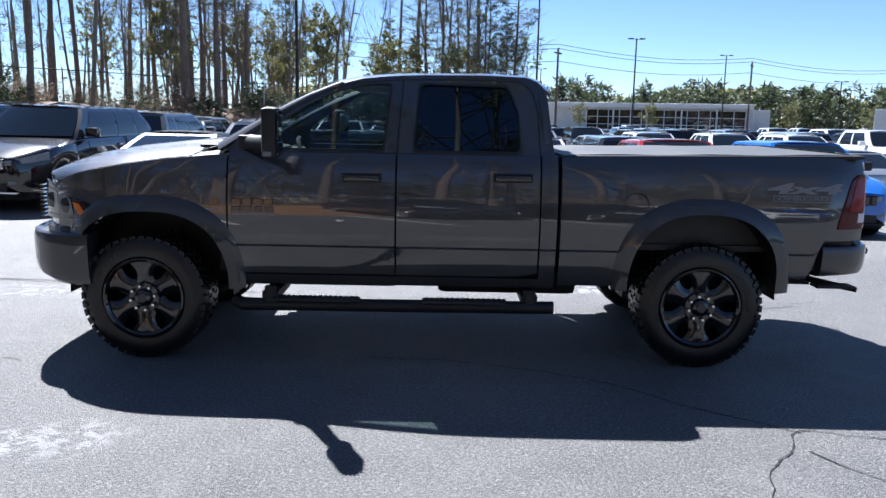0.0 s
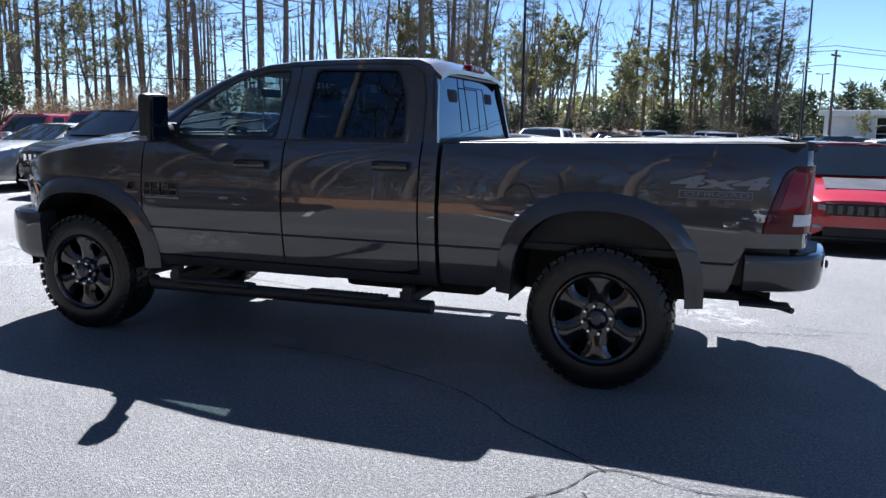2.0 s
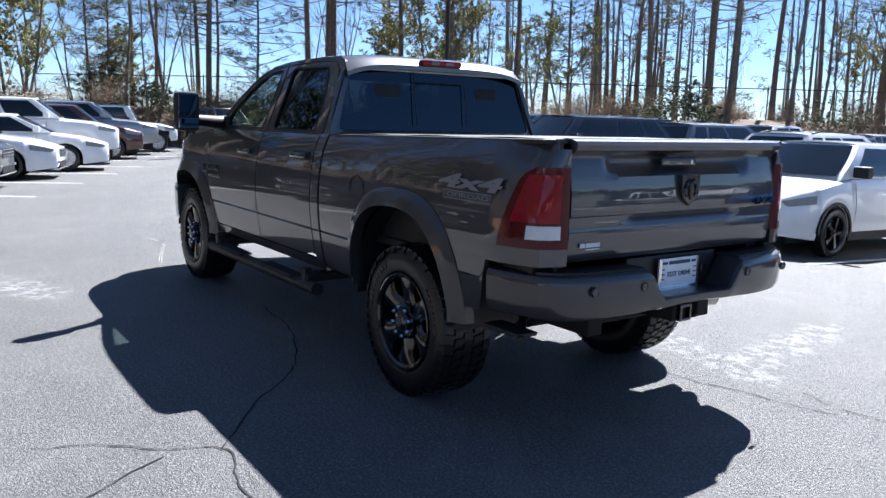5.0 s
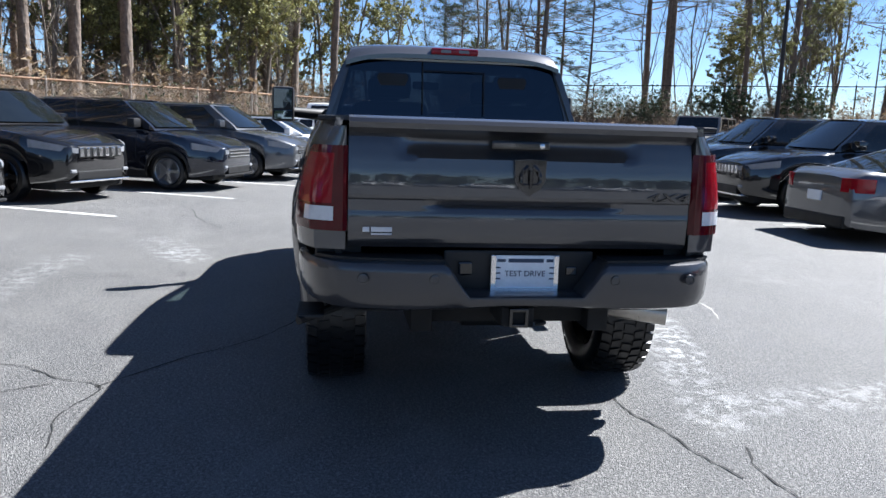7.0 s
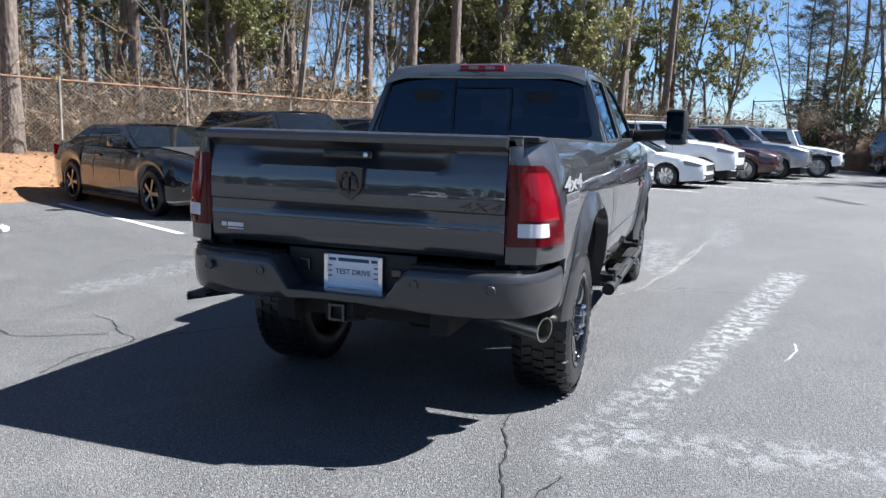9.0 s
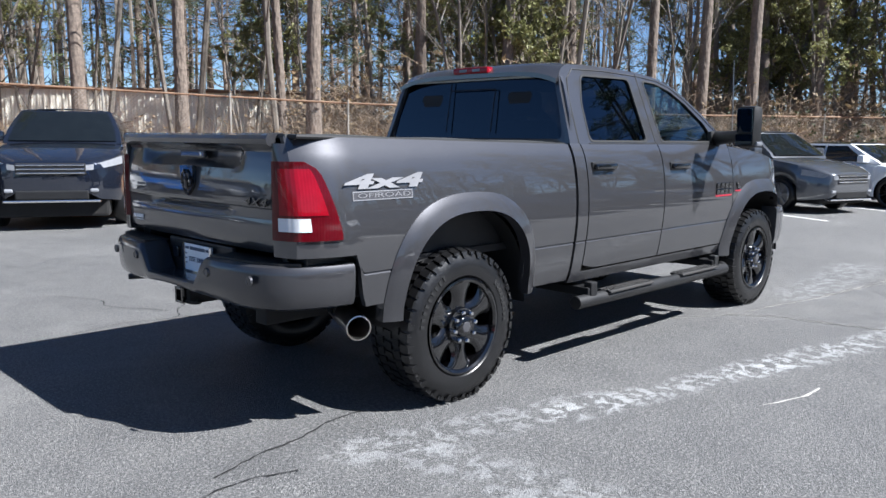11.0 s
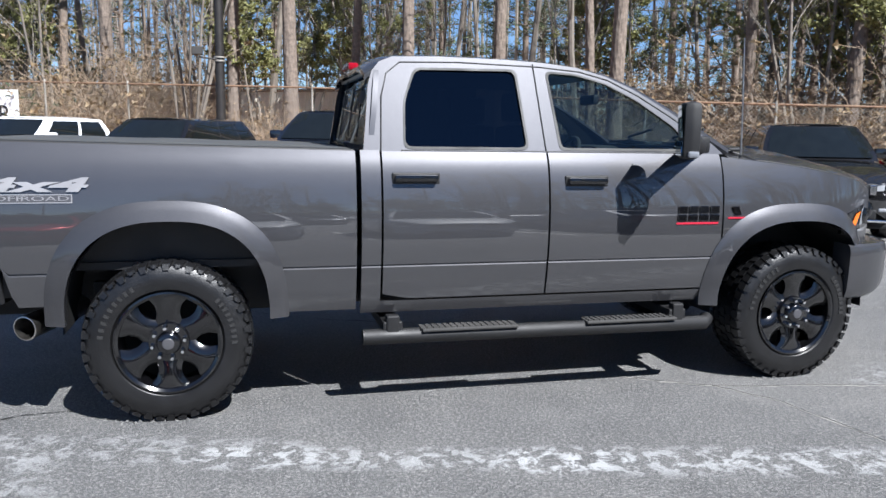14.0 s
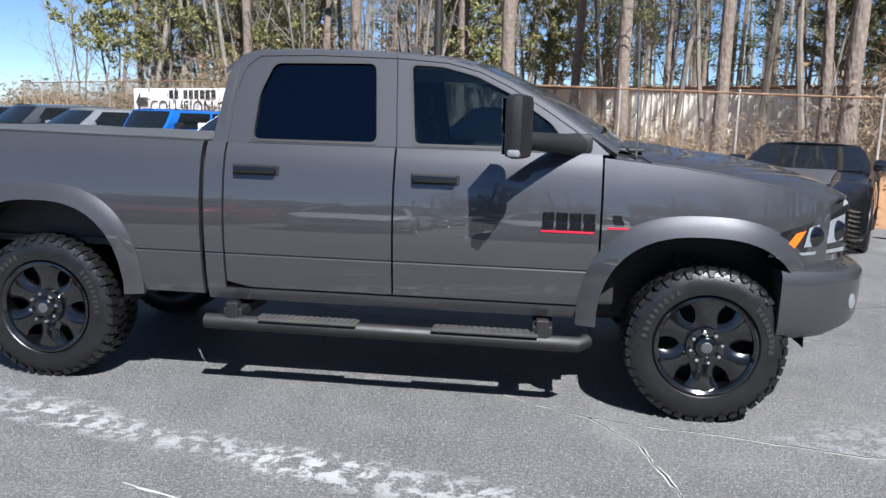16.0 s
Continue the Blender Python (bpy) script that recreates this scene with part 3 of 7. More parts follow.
    def hood(u, v):
        x = -1.36 - 1.14 * u
        q = (v - 0.5) * 2
        ze, zc = fender_top(x), hood_mid(x)
        w = side_y(x, ze) - 0.002
        xx = x - (0.27 * u ** 3) * (1 - abs(q) ** 2.5)
        zz = ze + (hood_mid(xx) - ze) * (1 - abs(q) ** 3.2)
        zz += 0.018 * math.exp(-((abs(q) - 0.42) / 0.10) ** 2) * (1 - u * 0.6)
        return Vector((xx, w * q, zz))
    grid(bm, hood, 30, 40)
    thicken(bm, (0, 0, -0.02))
    part("hood", bm, PAINT, tr, smooth=True)
    for s in (-1, 1):
        bm = bmesh.new()
        pts = [Vector((-1.40, s * 0.80, 1.452)), Vector((-1.50, s * 0.835, 1.42))]
        for i in range(12):
            x = -1.55 - i * 0.085
            pts.append(Vector((x, s * (side_y(x, fender_top(x)) - 0.012), fender_top(x) + 0.004)))
        tube(bm, pts, 0.004, 5)
        part("hood_seam", bm, SEAL, tr)
    # grille and front fascia
    bm = bmesh.new()

    def fascia(u, v):
        q = (u - 0.5) * 2
        z = 0.86 + 0.34 * v
        return Vector((-2.50 - 0.28 * (1 - abs(q) ** 2.6) + 0.05 * v * (1 - abs(q)), 0.80 * q, z))
    grid(bm, fascia, 24, 6)
    thicken(bm, (0.05, 0, 0))
    part("grille_surround", bm, PAINT, tr, smooth=True)
    bm = bmesh.new()
    for i in range(9):
        z = 0.90 + i * 0.028
        box(bm, (-2.785, -0.50, z), (-2.74, 0.50, z + 0.012))
    box(bm, (-2.79, -0.03, 0.88), (-2.74, 0.03, 1.16), 0.01)
    part("grille", bm, BLACK_GLOSS, tr)

    # bumpers: a section swept round a plan curve
    def bumper(name, path, ztop, zbot, depth, inward):
        bm = bmesh.new()
        sec = [(0.0, 0.0), (0.35, 0.0), (0.82, 0.015), (0.93, 0.05), (0.99, 0.13), (1.0, 0.24), (0.985, 0.55), (0.95, 0.80), (0.86, 0.94), (0.70, 1.0), (0.2, 1.0), (0.0, 1.0)]
        rings = []
        for i, (x, y) in enumerate(path):
            a, b = Vector(path[max(0, i - 1)]), Vector(path[min(len(path) - 1, i + 1)])
            d = (b - a).normalized()
            nrm = Vector((d.y, -d.x)) * inward
            zt, zb = ztop(y), zbot(y)
            rings.append([bm.verts.new((x + nrm.x * depth * (q - 1), y + nrm.y * depth * (q - 1), zt + (zb - zt) * w)) for q, w in sec])
        for r0, r1 in zip(rings, rings[1:]):
            for k in range(len(sec)):
                bm.faces.new((r0[k], r0[(k + 1) % len(sec)], r1[(k + 1) % len(sec)], r1[k]))
        bm.faces.new(rings[0])
        bm.faces.new(rings[-1])
        return part(name, bm, PAINT_FLARE, tr, smooth=True, angle=32)

    half = [(2.675, 0.978), (2.78, 0.962), (2.88, 0.932), (2.96, 0.895), (3.02, 0.850), (3.06, 0.795), (3.09, 0.72), (3.112, 0.58), (3.125, 0.45), (3.128, 0.36), (3.13, 0.33), (3.13, 0.28), (3.13, 0.25), (3.13, 0.10)]
    path = [(x, -y) for x, y in half] + [(x, y) for x, y in reversed(half)]
    notch = lambda y: 0.872 - 0.142 * min(1, max(0, (0.345 - abs(y)) / 0.09)) if abs(y) < 0.345 else 0.872
    bumper("rear_bumper", path, notch, lambda y: 0.655 if abs(y) > 0.5 else 0.655 + 0.03 * (1 - abs(y) / 0.5), 0.16, 1)
    pad = [(2.93, -0.90), (3.00, -0.83), (3.055, -0.70), (3.09, -0.36), (2.95, -0.36), (2.90, -0.88)]
    for sgn in (1, -1):
        bm = bmesh.new()
        bm.faces.new([bm.verts.new((x, y * sgn, 0.880)) for x, y in pad])
        thicken(bm, (0, 0, -0.012))
        part("bumper_step_pad", bm, BLACK_TRIM, tr)
    bm = bmesh.new()
    box(bm, (2.93, -0.34, 0.71), (2.955, 0.34, 0.90), 0.01)
    box(bm, (2.93, -0.30, 0.70), (3.10, 0.30, 0.722), 0.006)
    part("plate_pocket", bm, BLACK_TRIM, tr)
    bm = bmesh.new()
    box(bm, (2.955, 0.215, 0.79), (2.968, 0.265, 0.83), 0.008)
    part("trailer_socket", bm, BLACK_GLOSS, tr)
    bm = bmesh.new()
    box(bm, (2.955, -0.275, 0.79), (2.972, -0.215, 0.85), 0.012)
    part("trailer_plug_cover", bm, BLACK_GLOSS, tr)
    for y in (-0.70, -0.40, 0.39, 0.74):
        bm = bmesh.new()
        lathe(bm, [(-0.004, 0.024), (0.006, 0.022), (0.007, 0.016), (0.004, 0.015), (0.005, 0.001)], 20, axis="X", m=Matrix.Translation((3.128 - 0.12 * max(0, abs(y) - 0.35) ** 1.7, y, 0.80)))
        part("parking_sensor", bm, PAINT_FLARE, tr, smooth=True)
    # plate
    bm = bmesh.new()
    box(bm, (2.972, -0.132, 0.727), (2.980, 0.175, 0.882), 0.006)
    pl = part("licence_plate", bm, PLATE_WHITE, tr, "white dealer plate reading TEST DRIVE")
    TX = Matrix(((0, 0, 1, 0), (1, 0, 0, 0), (0, 1, 0, 0), (0, 0, 0, 1)))
    lettering("plate_text", "TEST DRIVE", 0.036, Matrix.Translation((2.981, 0.022, 0.800)) @ TX, PLATE_INK, pl)
    bm = bmesh.new()
    box(bm, (2.980, -0.055, 0.851), (2.983, 0.105, 0.868))
    box(bm, (2.980, -0.105, 0.853), (2.983, -0.068, 0.866))
    box(bm, (2.980, 0.118, 0.853), (2.983, 0.150, 0.866))
    for z in (0.825, 0.800, 0.775):
        box(bm, (2.980, -0.122, z), (2.983, -0.090, z + 0.006))
        box(bm, (2.980, 0.133, z), (2.983, 0.165, z + 0.006))
    part("plate_print", bm, PLATE_INK, pl)
    for s in (-1, 1):
        bm = bmesh.new()
        box(bm, (2.978, 0.022 + s * 0.143 - 0.011, 0.728), (2.984, 0.022 + s * 0.143 + 0.011, 0.881), 0.002)
        part("plate_frame", bm, CHROME, pl)
    bm = bmesh.new()
    box(bm, (2.978, -0.13, 0.727), (2.985, 0.174, 0.740), 0.002)
    part("plate_frame", bm, CHROME, pl)
    # front bumper
    fh = [(-2.24, 0.985), (-2.38, 0.970), (-2.50, 0.940), (-2.61, 0.88), (-2.69, 0.79), (-2.76, 0.65), (-2.81, 0.45), (-2.83, 0.2)]
    path = [(x, y) for x, y in fh] + [(x, -y) for x, y in reversed(fh)]
    bumper("front_bumper", path, lambda y: 0.865, lambda y: curve_at([(0.0, 0.60), (0.65, 0.585), (0.88, 0.545), (0.97, 0.50)], abs(y)), 0.14, 1)
    for s in (-1, 1):
        bm = bmesh.new()
        lathe(bm, [(0.0, 0.055), (0.02, 0.05), (0.022, 0.001)], 20, axis="X", m=Matrix.Translation((-2.640, s * 0.813, 0.70)) @ pose(0, 0, 0, 0, 0, 180 - s * 40))
        part("fog_lamp", bm, LENS_GREY, tr, smooth=True)
    # tailgate
    bm = bmesh.new()
    TG = [(0.915, 2.972), (0.94, 2.990), (1.06, 2.999), (1.085, 2.990), (1.10, 2.974), (1.115, 2.994), (1.13, 3.004), (1.18, 3.004), (1.24, 3.001), (1.30, 2.994), (1.36, 2.983), (1.385, 2.976), (1.40, 2.986),
          (1.422, 3.020), (1.445, 3.026), (1.462, 3.016), (1.472, 2.98), (1.472, 2.93)]

    def gate(u, v):
        y = -0.762 + 1.524 * u
        k = v * (len(TG) - 1)
        i = min(int(k), len(TG) - 2)
        z = TG[i][0] + (TG[i + 1][0] - TG[i][0]) * (k - i)
        x = TG[i][1] + (TG[i + 1][1] - TG[i][1]) * (k - i)
        flat = curve_at([(0.9, 2.985), (1.12, 3.0), (1.5, 3.0)], z)
        if 1.07 < z < 1.125 and abs(y) > 0.34:
            x += (2.996 - x) * min(1, (abs(y) - 0.34) / 0.10)
        if 1.30 < z < 1.42:
            x -= 0.058 * max(0, 1 - (abs(y + 0.02) / 0.53) ** 8) * math.sin((z - 1.30) / 0.12 * math.pi)
        return Vector((x - 0.012 * (abs(y) / 0.762) ** 6, y, z))
    grid(bm, gate, 60, 51)
    thicken(bm, (-0.05, 0, 0))
    part("tailgate", bm, PAINT, tr, smooth=True, angle=40)
    bm = bmesh.new()
    box(bm, (2.945, -0.15, 1.345), (2.968, 0.11, 1.382), 0.010)
    part("tailgate_handle", bm, BLACK_GLOSS, tr)
    bm = bmesh.new()
    lathe(bm, [(0, 0.012), (0.006, 0.011), (0.008, 0.001)], 14, axis="X", m=Matrix.Translation((2.965, 0.075, 1.363)))
    part("rear_camera_lens", bm, CHROME, tr)
    shield = [(-0.055, 1.303), (0.015, 1.308), (0.085, 1.303), (0.083, 1.215), (0.062, 1.180), (0.015, 1.148), (-0.032, 1.180), (-0.053, 1.215)]
    bm = bmesh.new()
    bm.faces.new([bm.verts.new((3.001, y, z)) for y, z in shield])
    thicken(bm, (0.016, 0, 0))
    em = part("tailgate_emblem", bm, DARK_CHROME, tr, "black shield emblem with dark chrome rim")
    bm = bmesh.new()
    bm.faces.new([bm.verts.new((3.016, 0.015 + (y - 0.015) * 0.955, 1.228 + (z - 1.228) * 0.96)) for y, z in shield])
    thicken(bm, (0.006, 0, 0))
    part("emblem_face", bm, BLACK_GLOSS, em)
    bm = bmesh.new()
    for s in (-1, 1):
        tube(bm, [(3.024, 0.015 + s * (0.010 + 0.034 * math.sin(t * 0.62)), 1.262 - 0.012 * t + 0.016 * math.cos(t * 0.9)) for t in range(6)], [0.010, 0.011, 0.010, 0.009, 0.007, 0.004], 6)
    tube(bm, [(3.024, 0.015, 1.262), (3.026, 0.015, 1.22), (3.024, 0.015, 1.18)], [0.012, 0.011, 0.006], 6)
    part("emblem_relief", bm, HEAD_BLACK, em, smooth=True)
    lettering("tailgate_badge", "4X4", 0.080, Matrix.Translation((3.006, 0.645, 1.150)) @ TX @ Matrix.Diagonal((1.45, 0.7, 1, 1)), BLACK_GLOSS, tr, "black raised 4X4 badge", 0.005, 0.25)
    bm = bmesh.new()
    box(bm, (2.994, -0.664, 0.983), (2.998, -0.575, 1.003))
    box(bm, (2.994, -0.700, 0.983), (2.998, -0.672, 1.003))
    box(bm, (2.993, -0.664, 0.970), (2.997, -0.575, 0.976))
    part("dealer_sticker", bm, WHITE_VINYL, tr, "white dealer sticker of plain bars")
    # hitch, hangers, exhaust
    bm = bmesh.new()
    box(bm, (2.80, -0.09, 0.575), (3.05, 0.055, 0.665), 0.008)
    box(bm, (2.72, -0.55, 0.60), (2.82, 0.55, 0.69), 0.015)
    part("hitch_receiver", bm, UNDER, tr)
    bm = bmesh.new()
    tube(bm, [(3.03 + 0.03 * math.cos(t), 0.06 + 0.05 * math.sin(t), 0.59) for t in (i * 0.4 for i in range(16))], 0.008, 6)
    part("chain_loop", bm, UNDER, tr)
    bm = bmesh.new()
    for ya, yb, za, zb in ((-0.060, -0.046, 0.578, 0.662), (0.010, 0.024, 0.578, 0.662), (-0.046, 0.010, 0.578, 0.592), (-0.046, 0.010, 0.648, 0.662)):
        box(bm, (3.045, ya, za), (3.075, yb, zb), 0.003)
    part("receiver_opening", bm, BLACK_GLOSS, tr)
    bm = bmesh.new()
    tube(bm, [(2.55, -0.55, 0.625), (2.72, -0.78, 0.600), (2.93, -0.97, 0.575)], [0.022, 0.024, 0.018], 8)
    box(bm, (2.66, -0.98, 0.580), (2.92, -0.86, 0.600), 0.008)
    part("corner_step", bm, BLACK_TRIM, tr, "retracted black bed step bracket")
    bm = bmesh.new()
    tube(bm, [(1.15, 0.38, 0.50), (1.95, 0.40, 0.62), (2.18, 0.40, 0.60), (2.32, 0.36, 0.555), (2.40, 0.46, 0.543)], 0.045, 14)
    part("exhaust_pipe", bm, STEEL, tr, smooth=True)
    bm = bmesh.new()
    d = Vector((0.40, 0.91, -0.05)).normalized()
    p0 = Vector((2.37, 0.40, 0.545))
    tube(bm, [p0, p0 + d * 0.53], [0.060, 0.064], 20, cap=False)
    tube(bm, [p0 + d * 0.53, p0 + d * 0.33], [0.058, 0.054], 20, cap=False)
    tube(bm, [p0 + d * 0.53, p0 + d * 0.532], [0.0645, 0.0575], 20, cap=False)
    part("exhaust_tip", bm, STEEL, tr, "bright turned-out steel exhaust tip", smooth=True)
    # roof, windscreen, rear window
    bm = bmesh.new()

    def roof(u, v):
        x = -0.56 + 1.40 * u
        q = (v - 0.5) * 2
        zed = curve_at([(-0.56, 1.885), (-0.42, 1.92), (-0.2, 1.942), (0.0, 1.95), (0.41, 1.955), (0.68, 1.945), (0.755, 1.915), (0.80, 1.87), (0.84, 1.84)], x)
        yed = 0.895 - (zed - 1.42) * 0.36
        bend = (0.030 + 0.034 * max(0.0, min(1.0, (x - 0.70) / 0.12))) * (1 - abs(q) ** 5)
        return Vector((x - 0.14 * (1 - u) ** 4 * (1 - q * q), yed * q, zed + bend))
    grid(bm, roof, 40, 28)
    thicken(bm, (0, 0, -0.03))
    part("roof", bm, PAINT, tr, smooth=True, angle=50)
    bm = bmesh.new()

    def wind(u, v):
        q = (v - 0.5) * 2
        lo = Vector((-1.44 + 0.12 * q * q - 0.06, 0.80 * q, 1.475))
        hi = Vector((-0.70 + 0.14 * q * q, 0.70 * q, 1.885 + 0.030 * (1 - abs(q) ** 2.6)))
        p = lo.lerp(hi, u)
        p.z += 0.03 * math.sin(u * math.pi)
        return p
    grid(bm, wind, 10, 20)
    part("windscreen", bm, GLASS_WIND, tr, smooth=True)
    for s in (-1, 1):
        bm = bmesh.new()

        def pil(u, v):
            a = wind(u, 0.5 + s * 0.485)
            z = [1.43, 1.54, 1.675, 1.80, 1.875][min(4, int(u * 4))]
            k = u * 4
            i = min(3, int(k))
            zs, xs = [1.43, 1.54, 1.675, 1.80, 1.89], [-1.37, -1.2, -1.0, -0.78, -0.56]
            z = zs[i] + (zs[i + 1] - zs[i]) * (k - i)
            x = xs[i] + (xs[i + 1] - xs[i]) * (k - i)
            b = upper(x, z, s)
            p = a.lerp(b, v)
            return p + Vector((-0.01, s * 0.006, 0.012)) * math.sin(v * math.pi)
        grid(bm, pil, 12, 5)
        thicken(bm, (0.02, -s * 0.02, -0.01))
        part("windscreen_pillar", bm, PAINT, tr, smooth=True)
    bm = bmesh.new()
    box(bm, (-1.52, -0.80, 1.440), (-1.34, 0.80, 1.462), 0.01)
    part("cowl", bm, BLACK_TRIM, tr)
    for y in (-0.45, 0.20):
        bm = bmesh.new()
        tube(bm, [(-1.46, y, 1.475), (-1.38, y + 0.02, 1.515), (-1.30, y + 0.52, 1.572)], 0.009, 6)
        part("wiper", bm, BLACK_TRIM, tr)

    def back(y, z):
        k = (z - 1.43) / 0.45
        return Vector((0.885 - 0.075 * k - 0.03 * abs(y / 0.8) ** 3, y, z))
    bm = bmesh.new()
    ow = [(-0.885, 1.40), (0.885, 1.40), (0.84, 1.62), (0.775, 1.80), (0.735, 1.865), (0.66, 1.90), (0.3, 1.915), (-0.3, 1.915), (-0.66, 1.90), (-0.735, 1.865), (-0.775, 1.80), (-0.84, 1.62)]
    hole = rounded([(-0.815, 1.455), (0.815, 1.455), (0.695, 1.893), (-0.695, 1.893)], 0.045, 5)
    plate_with_holes(bm, ow, [hole], back, (-0.03, 0, 0))
    part("cab_back_frame", bm, PAINT, tr, smooth=True, angle=30)
    bm = bmesh.new()
    bm.faces.new([bm.verts.new(back(y, z) - Vector((0.008, 0, 0))) for y, z in hole])
    part("rear_window", bm, GLASS_DARK, tr)
    bm = bmesh.new()
    for a, b in (((-0.215, 1.795), (0.215, 1.795)), ((0.215, 1.795), (0.215, 1.50)), ((-0.215, 1.795), (-0.215, 1.50)), ((-0.215, 1.855), (-0.215, 1.795))):
        tube(bm, [back(*a) - Vector((0.006, 0, 0)), back(*b) - Vector((0.006, 0, 0))], 0.004, 5)
    part("slider_frame", bm, SEAL, tr)
    bm = bmesh.new()
    box(bm, (0.79, -0.165, 1.905), (0.855, 0.165, 1.950), 0.015)
    hb = part("high_brake_lamp", bm, TAIL_RED, tr, "red high-level brake lamp")
    for y in (-0.062, 0.062):
        bm = bmesh.new()
        box(bm, (0.853, y - 0.035, 1.917), (0.859, y + 0.035, 1.938), 0.004)
        part("cargo_lens", bm, LENS_GREY, hb)
    # bed floor, front wall and soft cover
    bm = bmesh.new()
    box(bm, (0.93, -0.84, 0.80), (2.95, 0.84, 0.84))
    box(bm, (0.92, -0.88, 0.80), (0.95, 0.88, 1.42), 0.01)
    part("bed_floor", bm, BLACK_TRIM, tr)
    bm = bmesh.new()
    grid(bm, lambda u, v: Vector((0.93 + 2.02 * u, -0.82 + 1.64 * v, 1.437 + 0.032 * u + 0.005 * math.sin(u * 9.4) ** 2)), 24, 8)
    thicken(bm, (0, 0, -0.02))
    part("tonneau_cover", bm, TONNEAU, tr, "dark grey vinyl bed cover", smooth=True)
    for s in (-1, 1):
        bm = bmesh.new()
        box(bm, (0.93, s * 0.80 - 0.015, 0.80), (2.95, s * 0.80 + 0.015, 1.41), 0.005)
        part("bed_inner_wall", bm, BLACK_TRIM, tr)
    # cab interior
    for s in (-1, 1):
        for xs in (-0.55, 0.35):
            bm = bmesh.new()
            box(bm, (xs - 0.25, s * 0.42 - 0.26, 0.85), (xs + 0.28, s * 0.42 + 0.26, 1.05), 0.06)
            part("seat_cushion", bm, SEAT, tr, smooth=True)
            bm = bmesh.new()
            box(bm, (xs + 0.22, s * 0.42 - 0.25, 1.0), (xs + 0.36, s * 0.42 + 0.25, 1.58), 0.06, Matrix.Translation((0.10, 0, 0)))
            part("seat_back", bm, SEAT, tr, smooth=True)
            bm = bmesh.new()
            box(bm, (xs + 0.36, s * 0.42 - 0.13, 1.60), (xs + 0.46, s * 0.42 + 0.13, 1.78), 0.05)
            part("head_restraint", bm, SEAT, tr, smooth=True)
        bm = bmesh.new()
        box(bm, (-1.10, s * 0.845 - 0.02, 0.75), (0.70, s * 0.845 + 0.02, 1.42), 0.01)
        part("door_trim", bm, SEAT, tr)
    bm = bmesh.new()
    box(bm, (-1.38, -0.80, 1.10), (-0.98, 0.80, 1.40), 0.08)
    box(bm, (-1.20, -0.62, 1.36), (-1.0, -0.20, 1.45), 0.04)
    part("dashboard", bm, SEAT, tr, smooth=True)
    bm = bmesh.new()
    c = Vector((-0.84, -0.40, 1.33))
    ax = Vector((0.90, 0, 0.43)).normalized()
    e2 = ax.cross(Vector((0, 1, 0))).normalized()
    pts = [c + (Vector((0, 1, 0)) * math.cos(t) + e2 * math.sin(t)) * 0.19 for t in (i * math.tau / 24 for i in range(25))]
    tube(bm, pts, 0.016, 8)
    for t in (0.1, math.pi - 0.1, -math.pi / 2):
        tube(bm, [c, c + (Vector((0, 1, 0)) * math.cos(t) + e2 * math.sin(t)) * 0.18], 0.02, 6)
    tube(bm, [c, c - ax * 0.25], 0.05, 8)
    part("steering_wheel", bm, SEAT, tr, smooth=True)
    bm = bmesh.new()
    box(bm, (-0.86, -0.12, 1.73), (-0.82, 0.12, 1.80), 0.02)
    part("inner_mirror", bm, BLACK_TRIM, tr)
    bm = bmesh.new()
    box(bm, (-0.58, -0.70, 1.86), (0.80, 0.70, 1.875), 0.005)
    part("headliner", bm, SEAT_LIGHT, tr)
    # aerial on the passenger fender
    bm = bmesh.new()
    tube(bm, [(-1.47, 0.875, 1.33), (-1.47, 0.872, 1.42)], [0.014, 0.010], 8)
    part("aerial_base", bm, BLACK_TRIM, tr)
    bm = bmesh.new()
    tube(bm, [(-1.47, 0.872, 1.41), (-1.46, 0.868, 1.75), (-1.445, 0.862, 2.12)], [0.006, 0.005, 0.003], 6)
    part("aerial", bm, STEEL, tr)
    # side badges and decals
    for s in (-1, 1):
        TS = Matrix(((-s, 0, 0, 0), (0, 0, s, 0), (0, 1, 0, 0), (0, 0, 0, 1)))
        y = s * (side_y(0, 1.08) + 0.002)
        xc = -1.125
        for z0, z1, w in ((1.075, 1.120, 0.142), (1.030, 1.068, 0.145)):
            n = 4
            for i in range(n):
                xa = xc - w + i * (2 * w / n)
                bm = bmesh.new()
                box(bm, (xa, min(y, y + s * 0.008), z0), (xa + 2 * w / n - 0.012, max(y, y + s * 0.008), z1), 0.004)
                part("badge_bar", bm, BLACK_GLOSS, tr)
        bm = bmesh.new()
        box(bm, (xc - 0.14, min(y, y + s * 0.004), 1.010), (xc + 0.14, max(y, y + s * 0.004), 1.022), 0.002)
        part("badge_strip", bm, RED_BADGE if s > 0 else SILVER_VINYL, tr)
        bm = bmesh.new()
        yf = s * (side_y(-1.4, 1.08) + 0.002)
        box(bm, (-1.46, min(yf, yf + s * 0.004), 1.040), (-1.33, max(yf, yf + s * 0.004), 1.051), 0.002)
        part("engine_badge_strip", bm, RED_BADGE if s > 0 else SILVER_VINYL, tr)
        bm = bmesh.new()
        bm.faces.new([bm.verts.new((x, yf, z)) for x, z in ((-1.42, 1.065), (-1.375, 1.065), (-1.355, 1.115), (-1.40, 1.115))])
        thicken(bm, (0, s * 0.006, 0))
        part("engine_badge", bm, BLACK_GLOSS, tr)
        yd = s * 0.990
